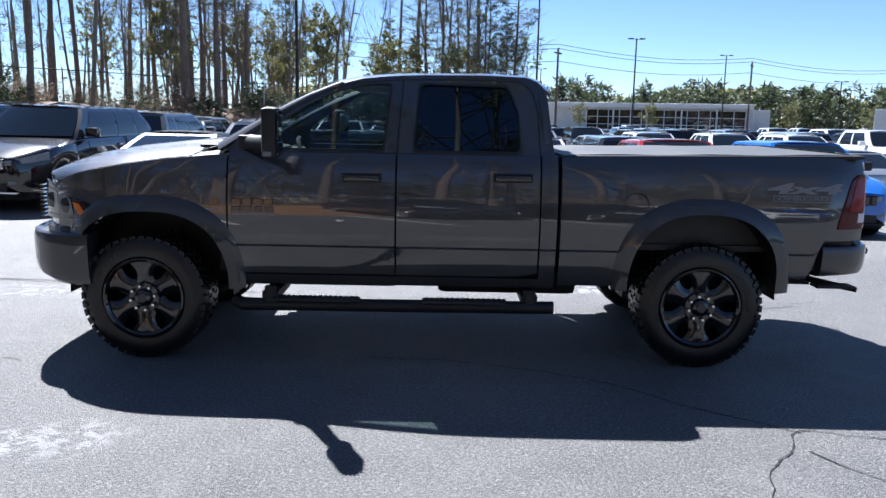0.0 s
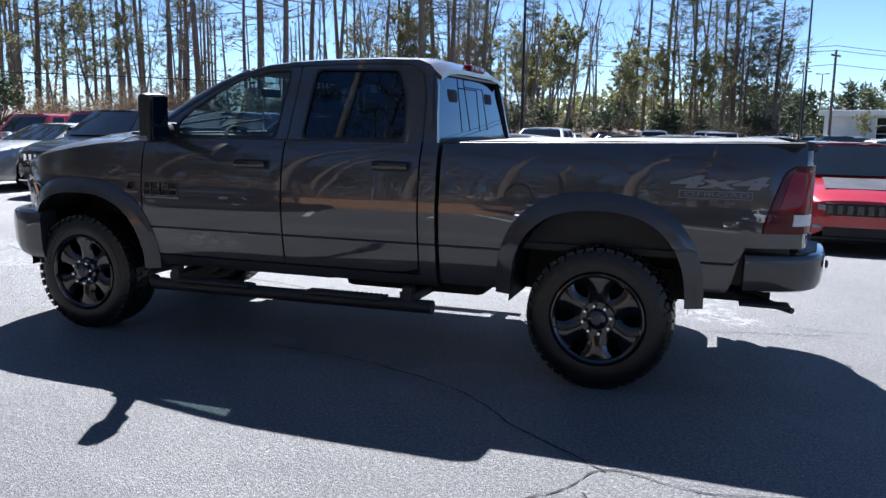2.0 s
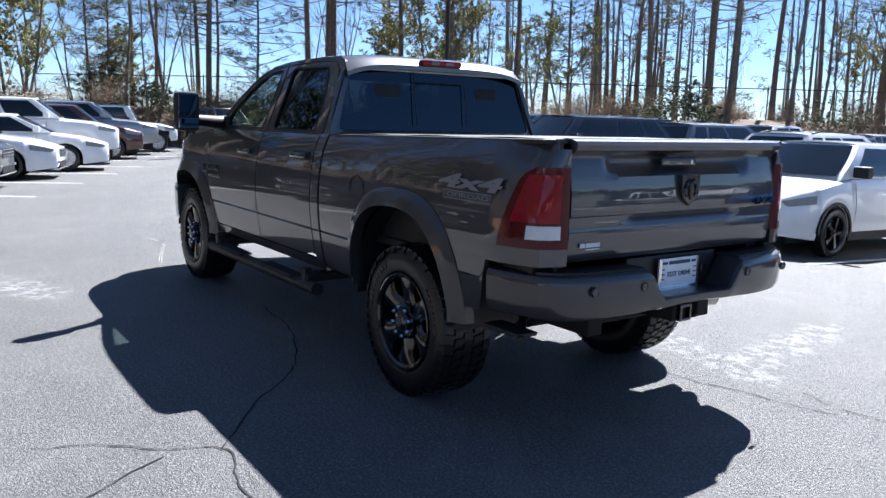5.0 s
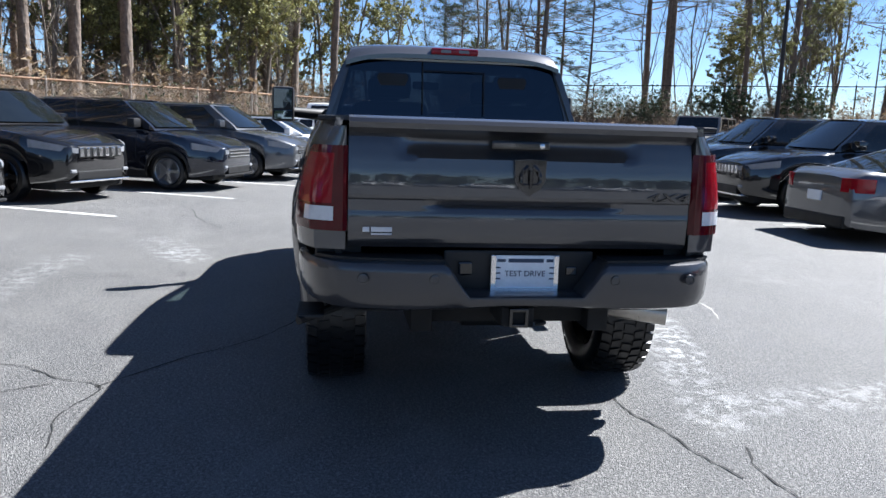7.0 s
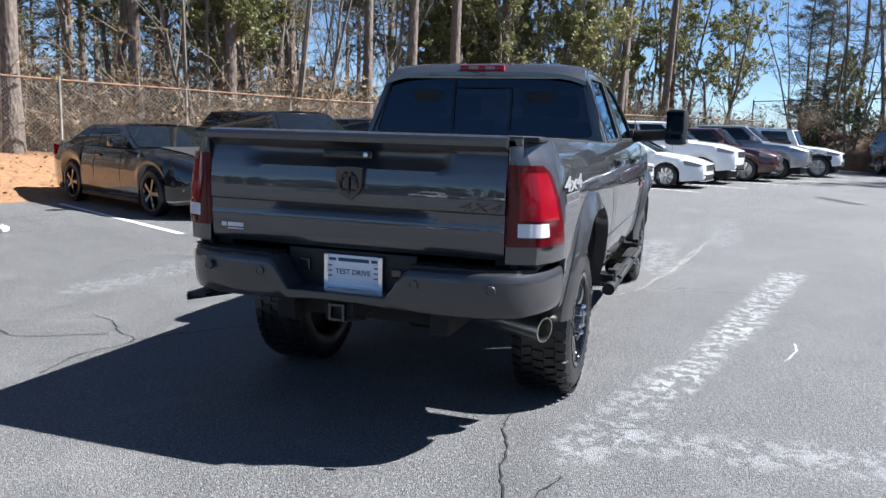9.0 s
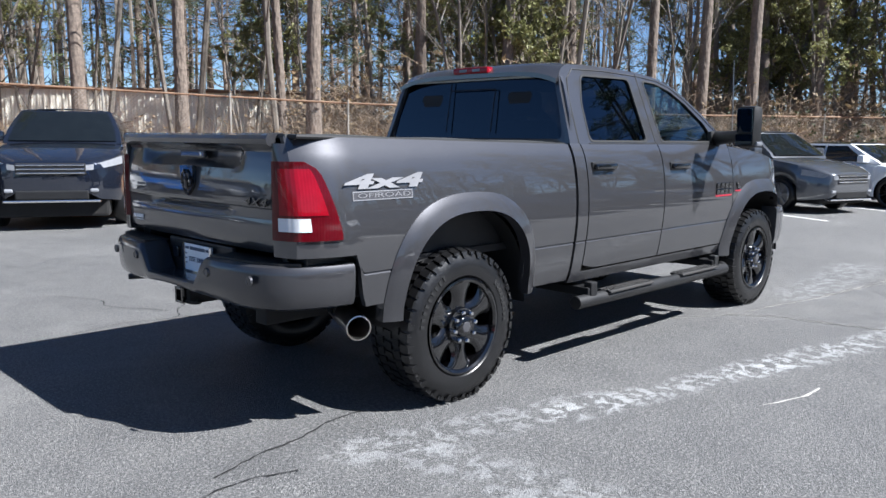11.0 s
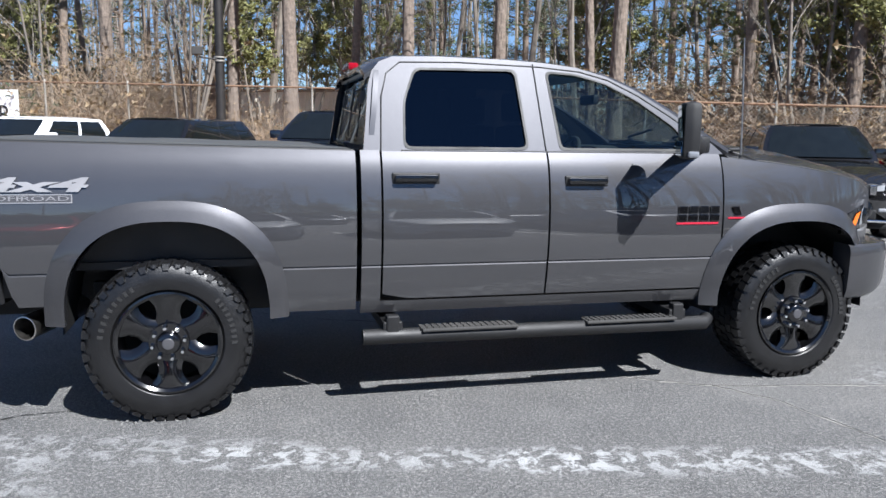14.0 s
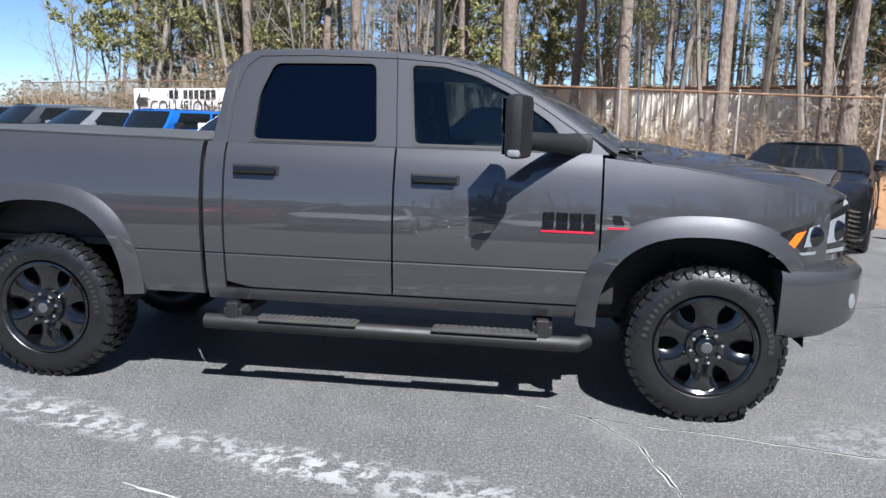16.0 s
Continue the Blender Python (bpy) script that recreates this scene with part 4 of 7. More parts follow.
        lettering("bed_decal", "4x4", 0.150, Matrix.Translation((2.50, s * 0.9755, 1.246)) @ pose(0, 0, 0, s * 9) @ TS @ Matrix.Diagonal((2.15, 0.62, 1, 1)), SILVER_VINYL, tr, "silver grey 4x4 decal", 0.001, 0.2, 0.006)
        bm = bmesh.new()
        grid(bm, lambda u, v: Vector((2.31 + 0.38 * u, s * (side_y(2.5, 1.162 + 0.040 * v) + 0.0025), 1.162 + 0.040 * v)), 4, 3)
        part("decal_strip", bm, DECAL_DARK, tr)
        bm = bmesh.new()
        ring = [[bm.verts.new((2.50 + (x - 2.50) * k, s * (side_y(2.5, 1.182 + (z - 1.182) * j) + 0.0035), 1.182 + (z - 1.182) * j)) for x, z in ((2.31, 1.160), (2.69, 1.160), (2.69, 1.204), (2.31, 1.204))] for k, j in ((1.0, 1.0), (0.975, 0.78))]
        for i in range(4):
            bm.faces.new((ring[0][i], ring[0][(i + 1) % 4], ring[1][(i + 1) % 4], ring[1][i]))
        part("decal_border", bm, SILVER_VINYL, tr)
        for word, dx in (("OFF", -0.095), ("ROAD", 0.068)):
            lettering("decal_text", word, 0.040, Matrix.Translation((2.50 - s * dx, s * (side_y(2.5, 1.182) + 0.004), 1.182)) @ pose(0, 0, 0, s * 3) @ TS @ Matrix.Diagonal((1.95, 0.80, 1, 1)), SILVER_VINYL, tr, "", 0.001)
    # fuel filler door, driver side
    bm = bmesh.new()
    y = -(side_y(1.4, 1.12) + 0.0015)
    rings = [[bm.verts.new((1.41 + math.cos(t) * r, y, 1.12 + math.sin(t) * r)) for t in (i * math.tau / 40 for i in range(40))] for r in (0.087, 0.081)]
    for i in range(40):
        bm.faces.new((rings[0][i], rings[0][(i + 1) % 40], rings[1][(i + 1) % 40], rings[1][i]))
    thicken(bm, (0, 0.004, 0))
    part("fuel_door_gap", bm, SEAL, tr)
    for x in (FRONT_AXLE, REAR_AXLE):
        for s in (-1, 1):
            wheel("wheel", x, s, tr)
    return tr


TONNEAU = plain("vinyl_cover", (0.05, 0.052, 0.052), 0.55, vary=0.2, scale=3, bump=0.2, bscale=300)
MIRROR = plain("mirror_silver", (0.13, 0.17, 0.20), 0.02, 1.0, vary=0.01)
truck = build_truck()


# ---- ground ----
def asphalt():
    n = Nodes("worn_asphalt")
    co = n.coords()
    big = n.noise(0.35, 5, 0.6, co)
    mid = n.noise(3.0, 5, 0.6, co)
    grit = n.noise(170, 3, 0.7, co)
    fleck = n.noise(38, 2, 0.5, co)
    vor = n.add("ShaderNodeTexVoronoi", Scale=120.0)
    n.link(co, vor.inputs["Vector"])
    col = n.ramp(n.math("ADD", n.math("MULTIPLY", big, 0.55), n.math("MULTIPLY", mid, 0.45)), [(0.34, (0.060, 0.061, 0.063)), (0.50, (0.102, 0.102, 0.102)), (0.66, (0.155, 0.153, 0.148))])
    col = n.mix(n.math("MULTIPLY", n.ramp(grit, [(0.50, 0.0), (0.64, 1.0)]), 0.85), col, (0.36, 0.355, 0.34))
    col = n.mix(n.math("MULTIPLY", n.ramp(vor.outputs["Distance"], [(0.0, 1.0), (0.28, 0.0)]), 0.35), col, (0.02, 0.02, 0.022))
    col = n.mix(n.math("MULTIPLY", n.ramp(n.noise(62, 3, 0.7, co), [(0.46, 0.0), (0.56, 1.0)]), 0.55), col, (0.040, 0.040, 0.042))
    col = n.mix(n.math("MULTIPLY", n.ramp(n.noise(55, 3, 0.7, co, 0.3), [(0.54, 0.0), (0.62, 1.0)]), 0.52), col, (0.33, 0.325, 0.31))
    # chalky residue in streaks beside the pickup
    sep = n.add("ShaderNodeSeparateXYZ")
    n.link(co, sep.inputs[0])
    broken = n.ramp(n.noise(9.5, 7, 0.72, co, 0.4), [(0.485, 0.0), (0.55, 1.0)])
    for ax, ay, bx, by, wid, amt in ((3.0, 1.05, 1.1, 1.55, 0.22, 0.55), (1.9, 1.42, -0.35, 1.92, 0.16, 0.85), (0.4, 1.78, -3.2, 2.55, 0.20, 0.95), (-2.3, 1.1, -5.2, 0.9, 0.35, 0.45),
                                     (2.6, 1.2, 2.3, 2.9, 0.25, 0.5), (-2.4, -2.5, -1.5, -2.2, 0.30, 0.6), (-3.2, -2.9, -2.0, -2.4, 0.35, 0.35), (-2.0, -3.4, 1.2, -3.6, 0.3, 0.35), (-5.0, 1.8, -9.0, 1.9, 0.3, 0.35)):
        d = Vector((bx - ax, by - ay))
        ln = d.length
        d /= ln
        px, py = n.math("SUBTRACT", sep.outputs[0], ax), n.math("SUBTRACT", sep.outputs[1], ay)
        along = n.math("ADD", n.math("MULTIPLY", px, d.x), n.math("MULTIPLY", py, d.y))
        across = n.math("ABSOLUTE", n.math("ADD", n.math("MULTIPLY", px, -d.y), n.math("MULTIPLY", py, d.x)))
        over = n.math("MAXIMUM", n.math("SUBTRACT", n.math("ABSOLUTE", n.math("SUBTRACT", along, ln / 2)), ln / 2 - 0.2), 0.0)
        dist = n.math("ADD", across, over)
        m = n.ramp(n.math("DIVIDE", dist, wid), [(0.0, 1.0), (0.55, 0.75), (1.0, 0.0)])
        m = n.math("MULTIPLY", n.math("MULTIPLY", m, broken), amt * 0.64)
        col = n.mix(m, col, (0.47, 0.48, 0.48))
    # tyre-worn darker and paler areas
    stain = n.ramp(n.noise(0.9, 5, 0.7, co, 1.2), [(0.55, 0.0), (0.70, 1.0)])
    col = n.mix(n.math("MULTIPLY", stain, 0.35), col, (0.215, 0.212, 0.205))
    spots = n.ramp(fleck, [(0.70, 0.0), (0.74, 1.0)])
    col = n.mix(n.math("MULTIPLY", spots, 0.5), col, (0.30, 0.295, 0.28))
    n.set(Base_Color=col, Roughness=n.ramp(mid, [(0.3, 0.56), (0.7, 0.74)]), Specular_IOR_Level=0.38)
    n.bump(n.math("ADD", grit, n.math("MULTIPLY", vor.outputs["Distance"], 0.8)), 1.0, 0.009)
    return n.m


ASPHALT = asphalt()
FENCE_O, FENCE_D, FENCE_N = Vector((-7.9, -13.2, 0)), Vector((0.865, -0.5, 0)).normalized(), Vector((0.5, 0.865, 0)).normalized()


def fence_base(q):
    """Height of the ground at the fence, q metres along it."""
    return curve_at([(-34, 0.55), (-8, 0.45), (0, 0.62), (9, 0.95), (20, 1.15), (40, 1.2)], q)


def ground_z(x, y):
    """The lot falls away gently to the north-east."""
    k = max(0.0, min(1.0, (x + 9) / 10 if y < 20 else (x + 20) / 16))
    fall = curve_at([(3.5, 0.0), (5.5, 0.14), (8.0, 0.34), (11.0, 0.40), (25.0, 0.48), (60.0, 0.75), (90.0, 0.95)], y)
    return -fall * k * k * (3 - 2 * k)


xs = [-700, -300, -150] + [-90 + 2.5 * i for i in range(88)] + [160, 300, 700]
ys = [-700, -300, -150, -80, -40, -20, -10, 0, 3] + [3.5 + 0.5 * i for i in range(20)] + [13.5 + 2.5 * i for i in range(36)] + [140, 300, 700]
bm = bmesh.new()
gv = [[bm.verts.new((x, y, ground_z(x, y))) for y in ys] for x in xs]
for i in range(len(xs) - 1):
    for j in range(len(ys) - 1):
        bm.faces.new((gv[i][j], gv[i + 1][j], gv[i + 1][j + 1], gv[i][j + 1]))
ground = part("ground", bm, ASPHALT, smooth=True)
tagged(ground, "worn grey asphalt lot with cracks and chalky streaks", "ground", kind="structure")

LINE_PAINT = plain("white_road_paint", (0.62, 0.62, 0.60), 0.6, vary=0.35, scale=5, bump=0.2, bscale=120)
CRACK = plain("crack_dark", (0.012, 0.012, 0.012), 0.95, vary=0.3)
CRACK_PALE = plain("crack_dust", (0.34, 0.33, 0.31), 0.95, vary=0.3, scale=9)
GRATE = plain("drain_iron", (0.03, 0.028, 0.026), 0.7, vary=0.4)


def strip(name, pts, wid, mat, label, category, z=0.004, jag=0.0, seed=0, kind="structure", group=""):
    """A flat strip along points on the ground, ragged when jag is given."""
    rnd = random.Random(seed)
    fine = []
    for a, b in zip(pts, pts[1:]):
        a, b = Vector(a), Vector(b)
        n = max(1, int((b - a).length / (0.06 if jag else 2.0)))
        fine += [a.lerp(b, i / n) for i in range(n)]
    fine.append(Vector(pts[-1]))
    bm = bmesh.new()
    rows = []
    dx = dy = 0.0
    for i, p in enumerate(fine):
        d = (fine[min(i + 1, len(fine) - 1)] - fine[max(i - 1, 0)]).normalized()
        nrm = Vector((-d.y, d.x))
        dx = dx * 0.8 + rnd.uniform(-jag, jag)
        w = wid * (rnd.uniform(0.35, 1.3) if jag else 1.0) / 2
        c = p + nrm * dx
        rows.append([bm.verts.new((e.x, e.y, z + ground_z(e.x, e.y))) for e in (c + nrm * w, c - nrm * w)])
    for (a, b), (c, d) in zip(rows, rows[1:]):
        bm.faces.new((a, b, d, c))
    ob = part(name, bm, mat)
    return tagged(ob, label, category, group, kind)


for k in range(-10, 10):
    t0 = Vector((-4.95 - 2.63 * k, -3.78 + 1.27 * k))
    strip("stall_line", [t0, t0 - Vector((0.445, 0.895)) * 4.6], 0.10, LINE_PAINT, "worn white painted stall line", "road marking", group="stall lines by the fence")
for i in range(-8, 6):
    x = -0.1 + 2.75 * i
    strip("stall_line", [(x, 6.6), (x, 11.6)], 0.10, LINE_PAINT, "worn white painted stall line", "road marking", group="stall lines of the lot")
CRACKS = (
    [(2.42, 0.69), (2.65, 0.70), (2.9, 0.78), (3.15, 0.82), (3.4, 0.92)], [(3.1, 1.1), (3.35, 1.02), (3.7, 1.08)], [(-0.78, 0.69), (-1.0, 0.86), (-1.3, 1.0), (-1.9, 1.12), (-2.69, 1.29), (-4.4, 1.45)],
    [(-1.3, 1.0), (-1.5, 1.3), (-1.55, 1.55), (-1.62, 1.81), (-1.66, 2.1)], [(1.63, -2.84), (1.78, -2.5), (1.98, -2.3), (2.12, -2.06), (2.5, -2.12), (2.9, -2.05)],
    [(-4.46, -0.71), (-3.9, -0.70), (-3.4, -0.85), (-2.69, -1.05)], [(2.12, -2.06), (1.6, -1.7), (1.2, -1.3), (0.4, -0.95), (-0.4, -0.85)],
    [(-5.7, 1.7), (-4.9, 1.55), (-4.2, 1.5), (-2.8, 1.28)], [(-6.6, -3.3), (-5.9, -2.9), (-5.0, -2.7), (-3.9, -2.2)], [(2.05, -2.3), (2.35, -2.8), (2.3, -3.1), (2.55, -3.6)])


def smooth_path(pts):
    """A curved path through the points."""
    p = [Vector(q) for q in pts]
    p = [p[0] * 2 - p[1]] + p + [p[-1] * 2 - p[-2]]
    out = []
    for a, b, c, d in zip(p, p[1:], p[2:], p[3:]):
        for k in range(6):
            t = k / 6
            out.append(0.5 * ((2 * b) + (c - a) * t + (2 * a - 5 * b + 4 * c - d) * t * t + (3 * b - a - 3 * c + d) * t ** 3))
    return out + [p[-2]]


for i, c in enumerate(CRACKS):
    c = smooth_path(c)
    strip("crack", c, 0.010, CRACK, "dark ragged crack in the asphalt", "crack", z=0.005, jag=0.012, seed=i)
    if i in (2, 3, 5, 7):
        strip("crack_edge", c, 0.026, CRACK_PALE, "pale crumbled edge along a crack", "crack", z=0.003, jag=0.012, seed=i)
strip("scrape", smooth_path([(0.75, 2.16), (0.45, 2.26), (0.2, 2.28)]), 0.018, CRACK_PALE, "thin pale scrape on the asphalt", "scrape", z=0.003, jag=0.006, seed=4)
g = strip("drain_slot", [(-15.9, 4.2), (-13.9, 4.9)], 0.30, GRATE, "dark iron slot drain in the asphalt", "drain", z=0.006)
bm = bmesh.new()
rnd = random.Random(5)
for i in range(9):
    bmesh.ops.create_icosphere(bm, subdivisions=1, radius=rnd.uniform(0.03, 0.055), matrix=Matrix.Translation((-1.35 + rnd.uniform(-0.04, 0.04), -7.1 + rnd.uniform(-0.04, 0.04), 0.03 + rnd.uniform(0, 0.02))))
tagged(part("litter", bm, PLATE_WHITE), "crumpled white litter on the asphalt", "litter")

STRAW = Nodes("pine_straw")
s1, s2, s3 = STRAW.noise(2.2, 6, 0.7), STRAW.noise(45, 4, 0.7), STRAW.noise(9, 5, 0.65)
colr = STRAW.ramp(STRAW.math("ADD", STRAW.math("MULTIPLY", s2, 0.55), STRAW.math("MULTIPLY", s3, 0.45)), [(0.3, (0.09, 0.045, 0.022)), (0.5, (0.30, 0.155, 0.070)), (0.7, (0.48, 0.29, 0.15))])
STRAW.set(Base_Color=STRAW.mix(STRAW.ramp(s1, [(0.45, 0.0), (0.75, 0.6)]), colr, (0.16, 0.10, 0.06)), Roughness=0.9)
STRAW.bump(s2, 0.9, 0.03)
STRAW = STRAW.m
LITTER_LEAF = plain("dry_leaf", (0.20, 0.105, 0.05), 0.85, vary=0.6, scale=30)


def bank_point(q, r):
    """On the bank: q along the fence, r metres in front of it (negative: behind)."""
    p = FENCE_O + FENCE_D * q + FENCE_N * r
    edge = curve_at([(-40, 3.2), (-6, 3.4), (2, 5.0), (4.5, 6.2), (9, 6.0), (12, 3.6), (40, 3.2)], q)
    t = max(0.0, min(1.0, (edge - r) / edge))
    z = fence_base(q) * (t * t * (3 - 2 * t)) if r > 0 else fence_base(q) + 0.012 * (-r)
    z += 0.05 * noise.noise(Vector((p.x * 0.7, p.y * 0.7, 0))) * (1 if t > 0.05 else 0)
    return Vector((p.x, p.y, z - 0.03 * (t <= 0)))


bm = bmesh.new()
grid(bm, lambda u, v: bank_point(-34 + 80 * u, 7.0 - 36 * v ** 1.5), 120, 36)
tagged(part("bank", bm, STRAW, smooth=True), "low bank covered in orange-brown pine straw", "bank", kind="structure")
# the other bank, below the woods across the lot
WOOD_LINE = [(-44, 2), (-33, 13), (-24, 24), (-15, 38), (-8, 54), (0, 66), (9, 74)]


def wood_pt(u):
    k = u * (len(WOOD_LINE) - 1)
    i = min(int(k), len(WOOD_LINE) - 2)
    return Vector(WOOD_LINE[i]).lerp(Vector(WOOD_LINE[i + 1]), k - i)


def wood_bank(u, v):
    p = wood_pt(u)
    d = (wood_pt(min(1, u + 0.01)) - wood_pt(max(0, u - 0.01))).normalized()
    nrm = Vector((-d.y, d.x))
    c = p + nrm * (-1.5 + 60 * v * v)
    h = 1.9 * min(1, v * 4.5) ** 0.8 + 0.25 * noise.noise(Vector((c.x * 0.25, c.y * 0.25, 3)))
    return Vector((c.x, c.y, (max(-0.05, h) if v > 0 else -0.05) + ground_z(c.x, c.y)))


LEAFY = plain("leaf_litter", (0.13, 0.085, 0.055), 0.95, vary=0.5, scale=3, bump=0.6, bscale=14)
bm = bmesh.new()
grid(bm, wood_bank, 60, 20)
tagged(part("bank", bm, LEAFY, smooth=True), "leaf-strewn bank below the woods across the lot", "bank", kind="structure")
# dry leaves and needles lying on the near bank
bm = bmesh.new()
rnd = random.Random(8)
for i in range(5200):
    q, r = rnd.uniform(-12, 30), rnd.uniform(-3, 6.2)
    p = bank_point(q, r)
    if p.z < 0.02:
        continue
    a, s = rnd.uniform(0, math.tau), rnd.uniform(0.025, 0.07)
    e = Vector((math.cos(a), math.sin(a), rnd.uniform(-0.3, 0.5))) * s
    f = Vector((-math.sin(a), math.cos(a), rnd.uniform(-0.3, 0.6))) * s * 0.6
    p.z += 0.02
    bm.faces.new([bm.verts.new(p + w) for w in (e, f, -e, -f)])
tagged(part("fallen_leaves", bm, LITTER_LEAF), "dry brown leaves strewn over the bank", "leaves", kind="stuff")


# ---- parked cars ----
CAR_PAINTS = {
    "black": car_paint("black_car_paint", (0.004, 0.004, 0.005), 0.2, 0.25, dust=0.002),
    "navy": car_paint("dark_blue_car_paint", (0.006, 0.009, 0.018), 0.3, 0.25, dust=0.003),
    "grey": car_paint("grey_car_paint", (0.085, 0.09, 0.10), 0.6, 0.35, dust=0.004),
    "silver": car_paint("silver_car_paint", (0.36, 0.37, 0.38), 0.7, 0.35),
    "white": car_paint("white_car_paint", (0.74, 0.75, 0.76), 0.0, 0.4, dust=0.02),
    "red": car_paint("red_car_paint", (0.36, 0.010, 0.014), 0.25, 0.3),
    "maroon": car_paint("maroon_car_paint", (0.055, 0.016, 0.014), 0.3, 0.3),
    "brown": car_paint("brown_car_paint", (0.050, 0.032, 0.024), 0.4, 0.3),
    "blue": car_paint("blue_car_paint", (0.010, 0.12, 0.46), 0.3, 0.3),
    "tan": car_paint("tan_car_paint", (0.24, 0.22, 0.19), 0.3, 0.45),
}
CAR_GLASS = plain("dark_car_glass", (0.006, 0.0075, 0.008), 0.03, vary=0.2, spec=0.7)
ALLOY = plain("alloy_wheel", (0.42, 0.42, 0.43), 0.3, 0.9)
CAR_LENS = lamp_lens("headlamp_lens", (0.32, 0.33, 0.35), 0.1)
MESH_CACHE = {}


def shared(key, make, material, smooth=True):
    """One mesh for alike pieces of many cars."""
    if key not in MESH_CACHE:
        bm = bmesh.new()
        make(bm)
        bmesh.ops.recalc_face_normals(bm, faces=bm.faces)
        me = bpy.data.meshes.new(key[0])
        bm.to_mesh(me)
        bm.free()
        me.materials.append(material)
        if smooth:
            me.shade_smooth()
            me.set_sharp_from_angle(angle=radians(35))
        MESH_CACHE[key] = me
    return MESH_CACHE[key]


def sub(name, me, parent, m=None):
    ob = new(name, me)
    ob.parent = parent
    if m is not None:
        ob.matrix_basis = m
    return ob


def car_wheel(car, x, s, y, R, dark, spokes):
    def tyre(bm):
        w = 0.11
        lathe(bm, [(-w + 0.02, R * 0.70), (-w, R * 0.80), (-w + 0.01, R * 0.95), (-w + 0.04, R), (w - 0.04, R), (w - 0.01, R * 0.95), (w, R * 0.80), (w - 0.02, R * 0.70)], 28)

    def rim(bm):
        lathe(bm, [(-0.10, R * 0.71), (-0.112, R * 0.69), (-0.095, R * 0.655), (0.02, R * 0.62), (0.03, 0.02)], 28)
        lathe(bm, [(-0.085, R * 0.20), (-0.105, R * 0.14), (-0.108, 0.002)], 12)
        for k in range(spokes):
            t = k * math.tau / spokes
            m = Matrix.Rotation(t, 4, "Y")
            wd = 0.34 * R / spokes * 2.2
            vs = [bm.verts.new(m @ Vector(c)) for c in ((R * 0.12, -0.103, -wd * 0.4), (R * 0.12, -0.103, wd * 0.4), (R * 0.67, -0.098, wd * 0.62), (R * 0.67, -0.098, -wd * 0.62),
                                                        (R * 0.12, -0.06, -wd * 0.5), (R * 0.12, -0.06, wd * 0.5), (R * 0.67, -0.06, wd * 0.8), (R * 0.67, -0.06, -wd * 0.8))]
            for q in ((0, 1, 2, 3), (0, 4, 5, 1), (1, 5, 6, 2), (2, 6, 7, 3), (3, 7, 4, 0)):
                bm.faces.new([vs[i] for i in q])
    w = sub("wheel", shared(("tyre", R), tyre, RUBBER), car, pose(x, s * (y - 0.11), R, 0, 0, 0 if s < 0 else 180))
    sub("rim", shared(("rim", R, dark, spokes), rim, BLACK_GLOSS if dark else ALLOY), w)


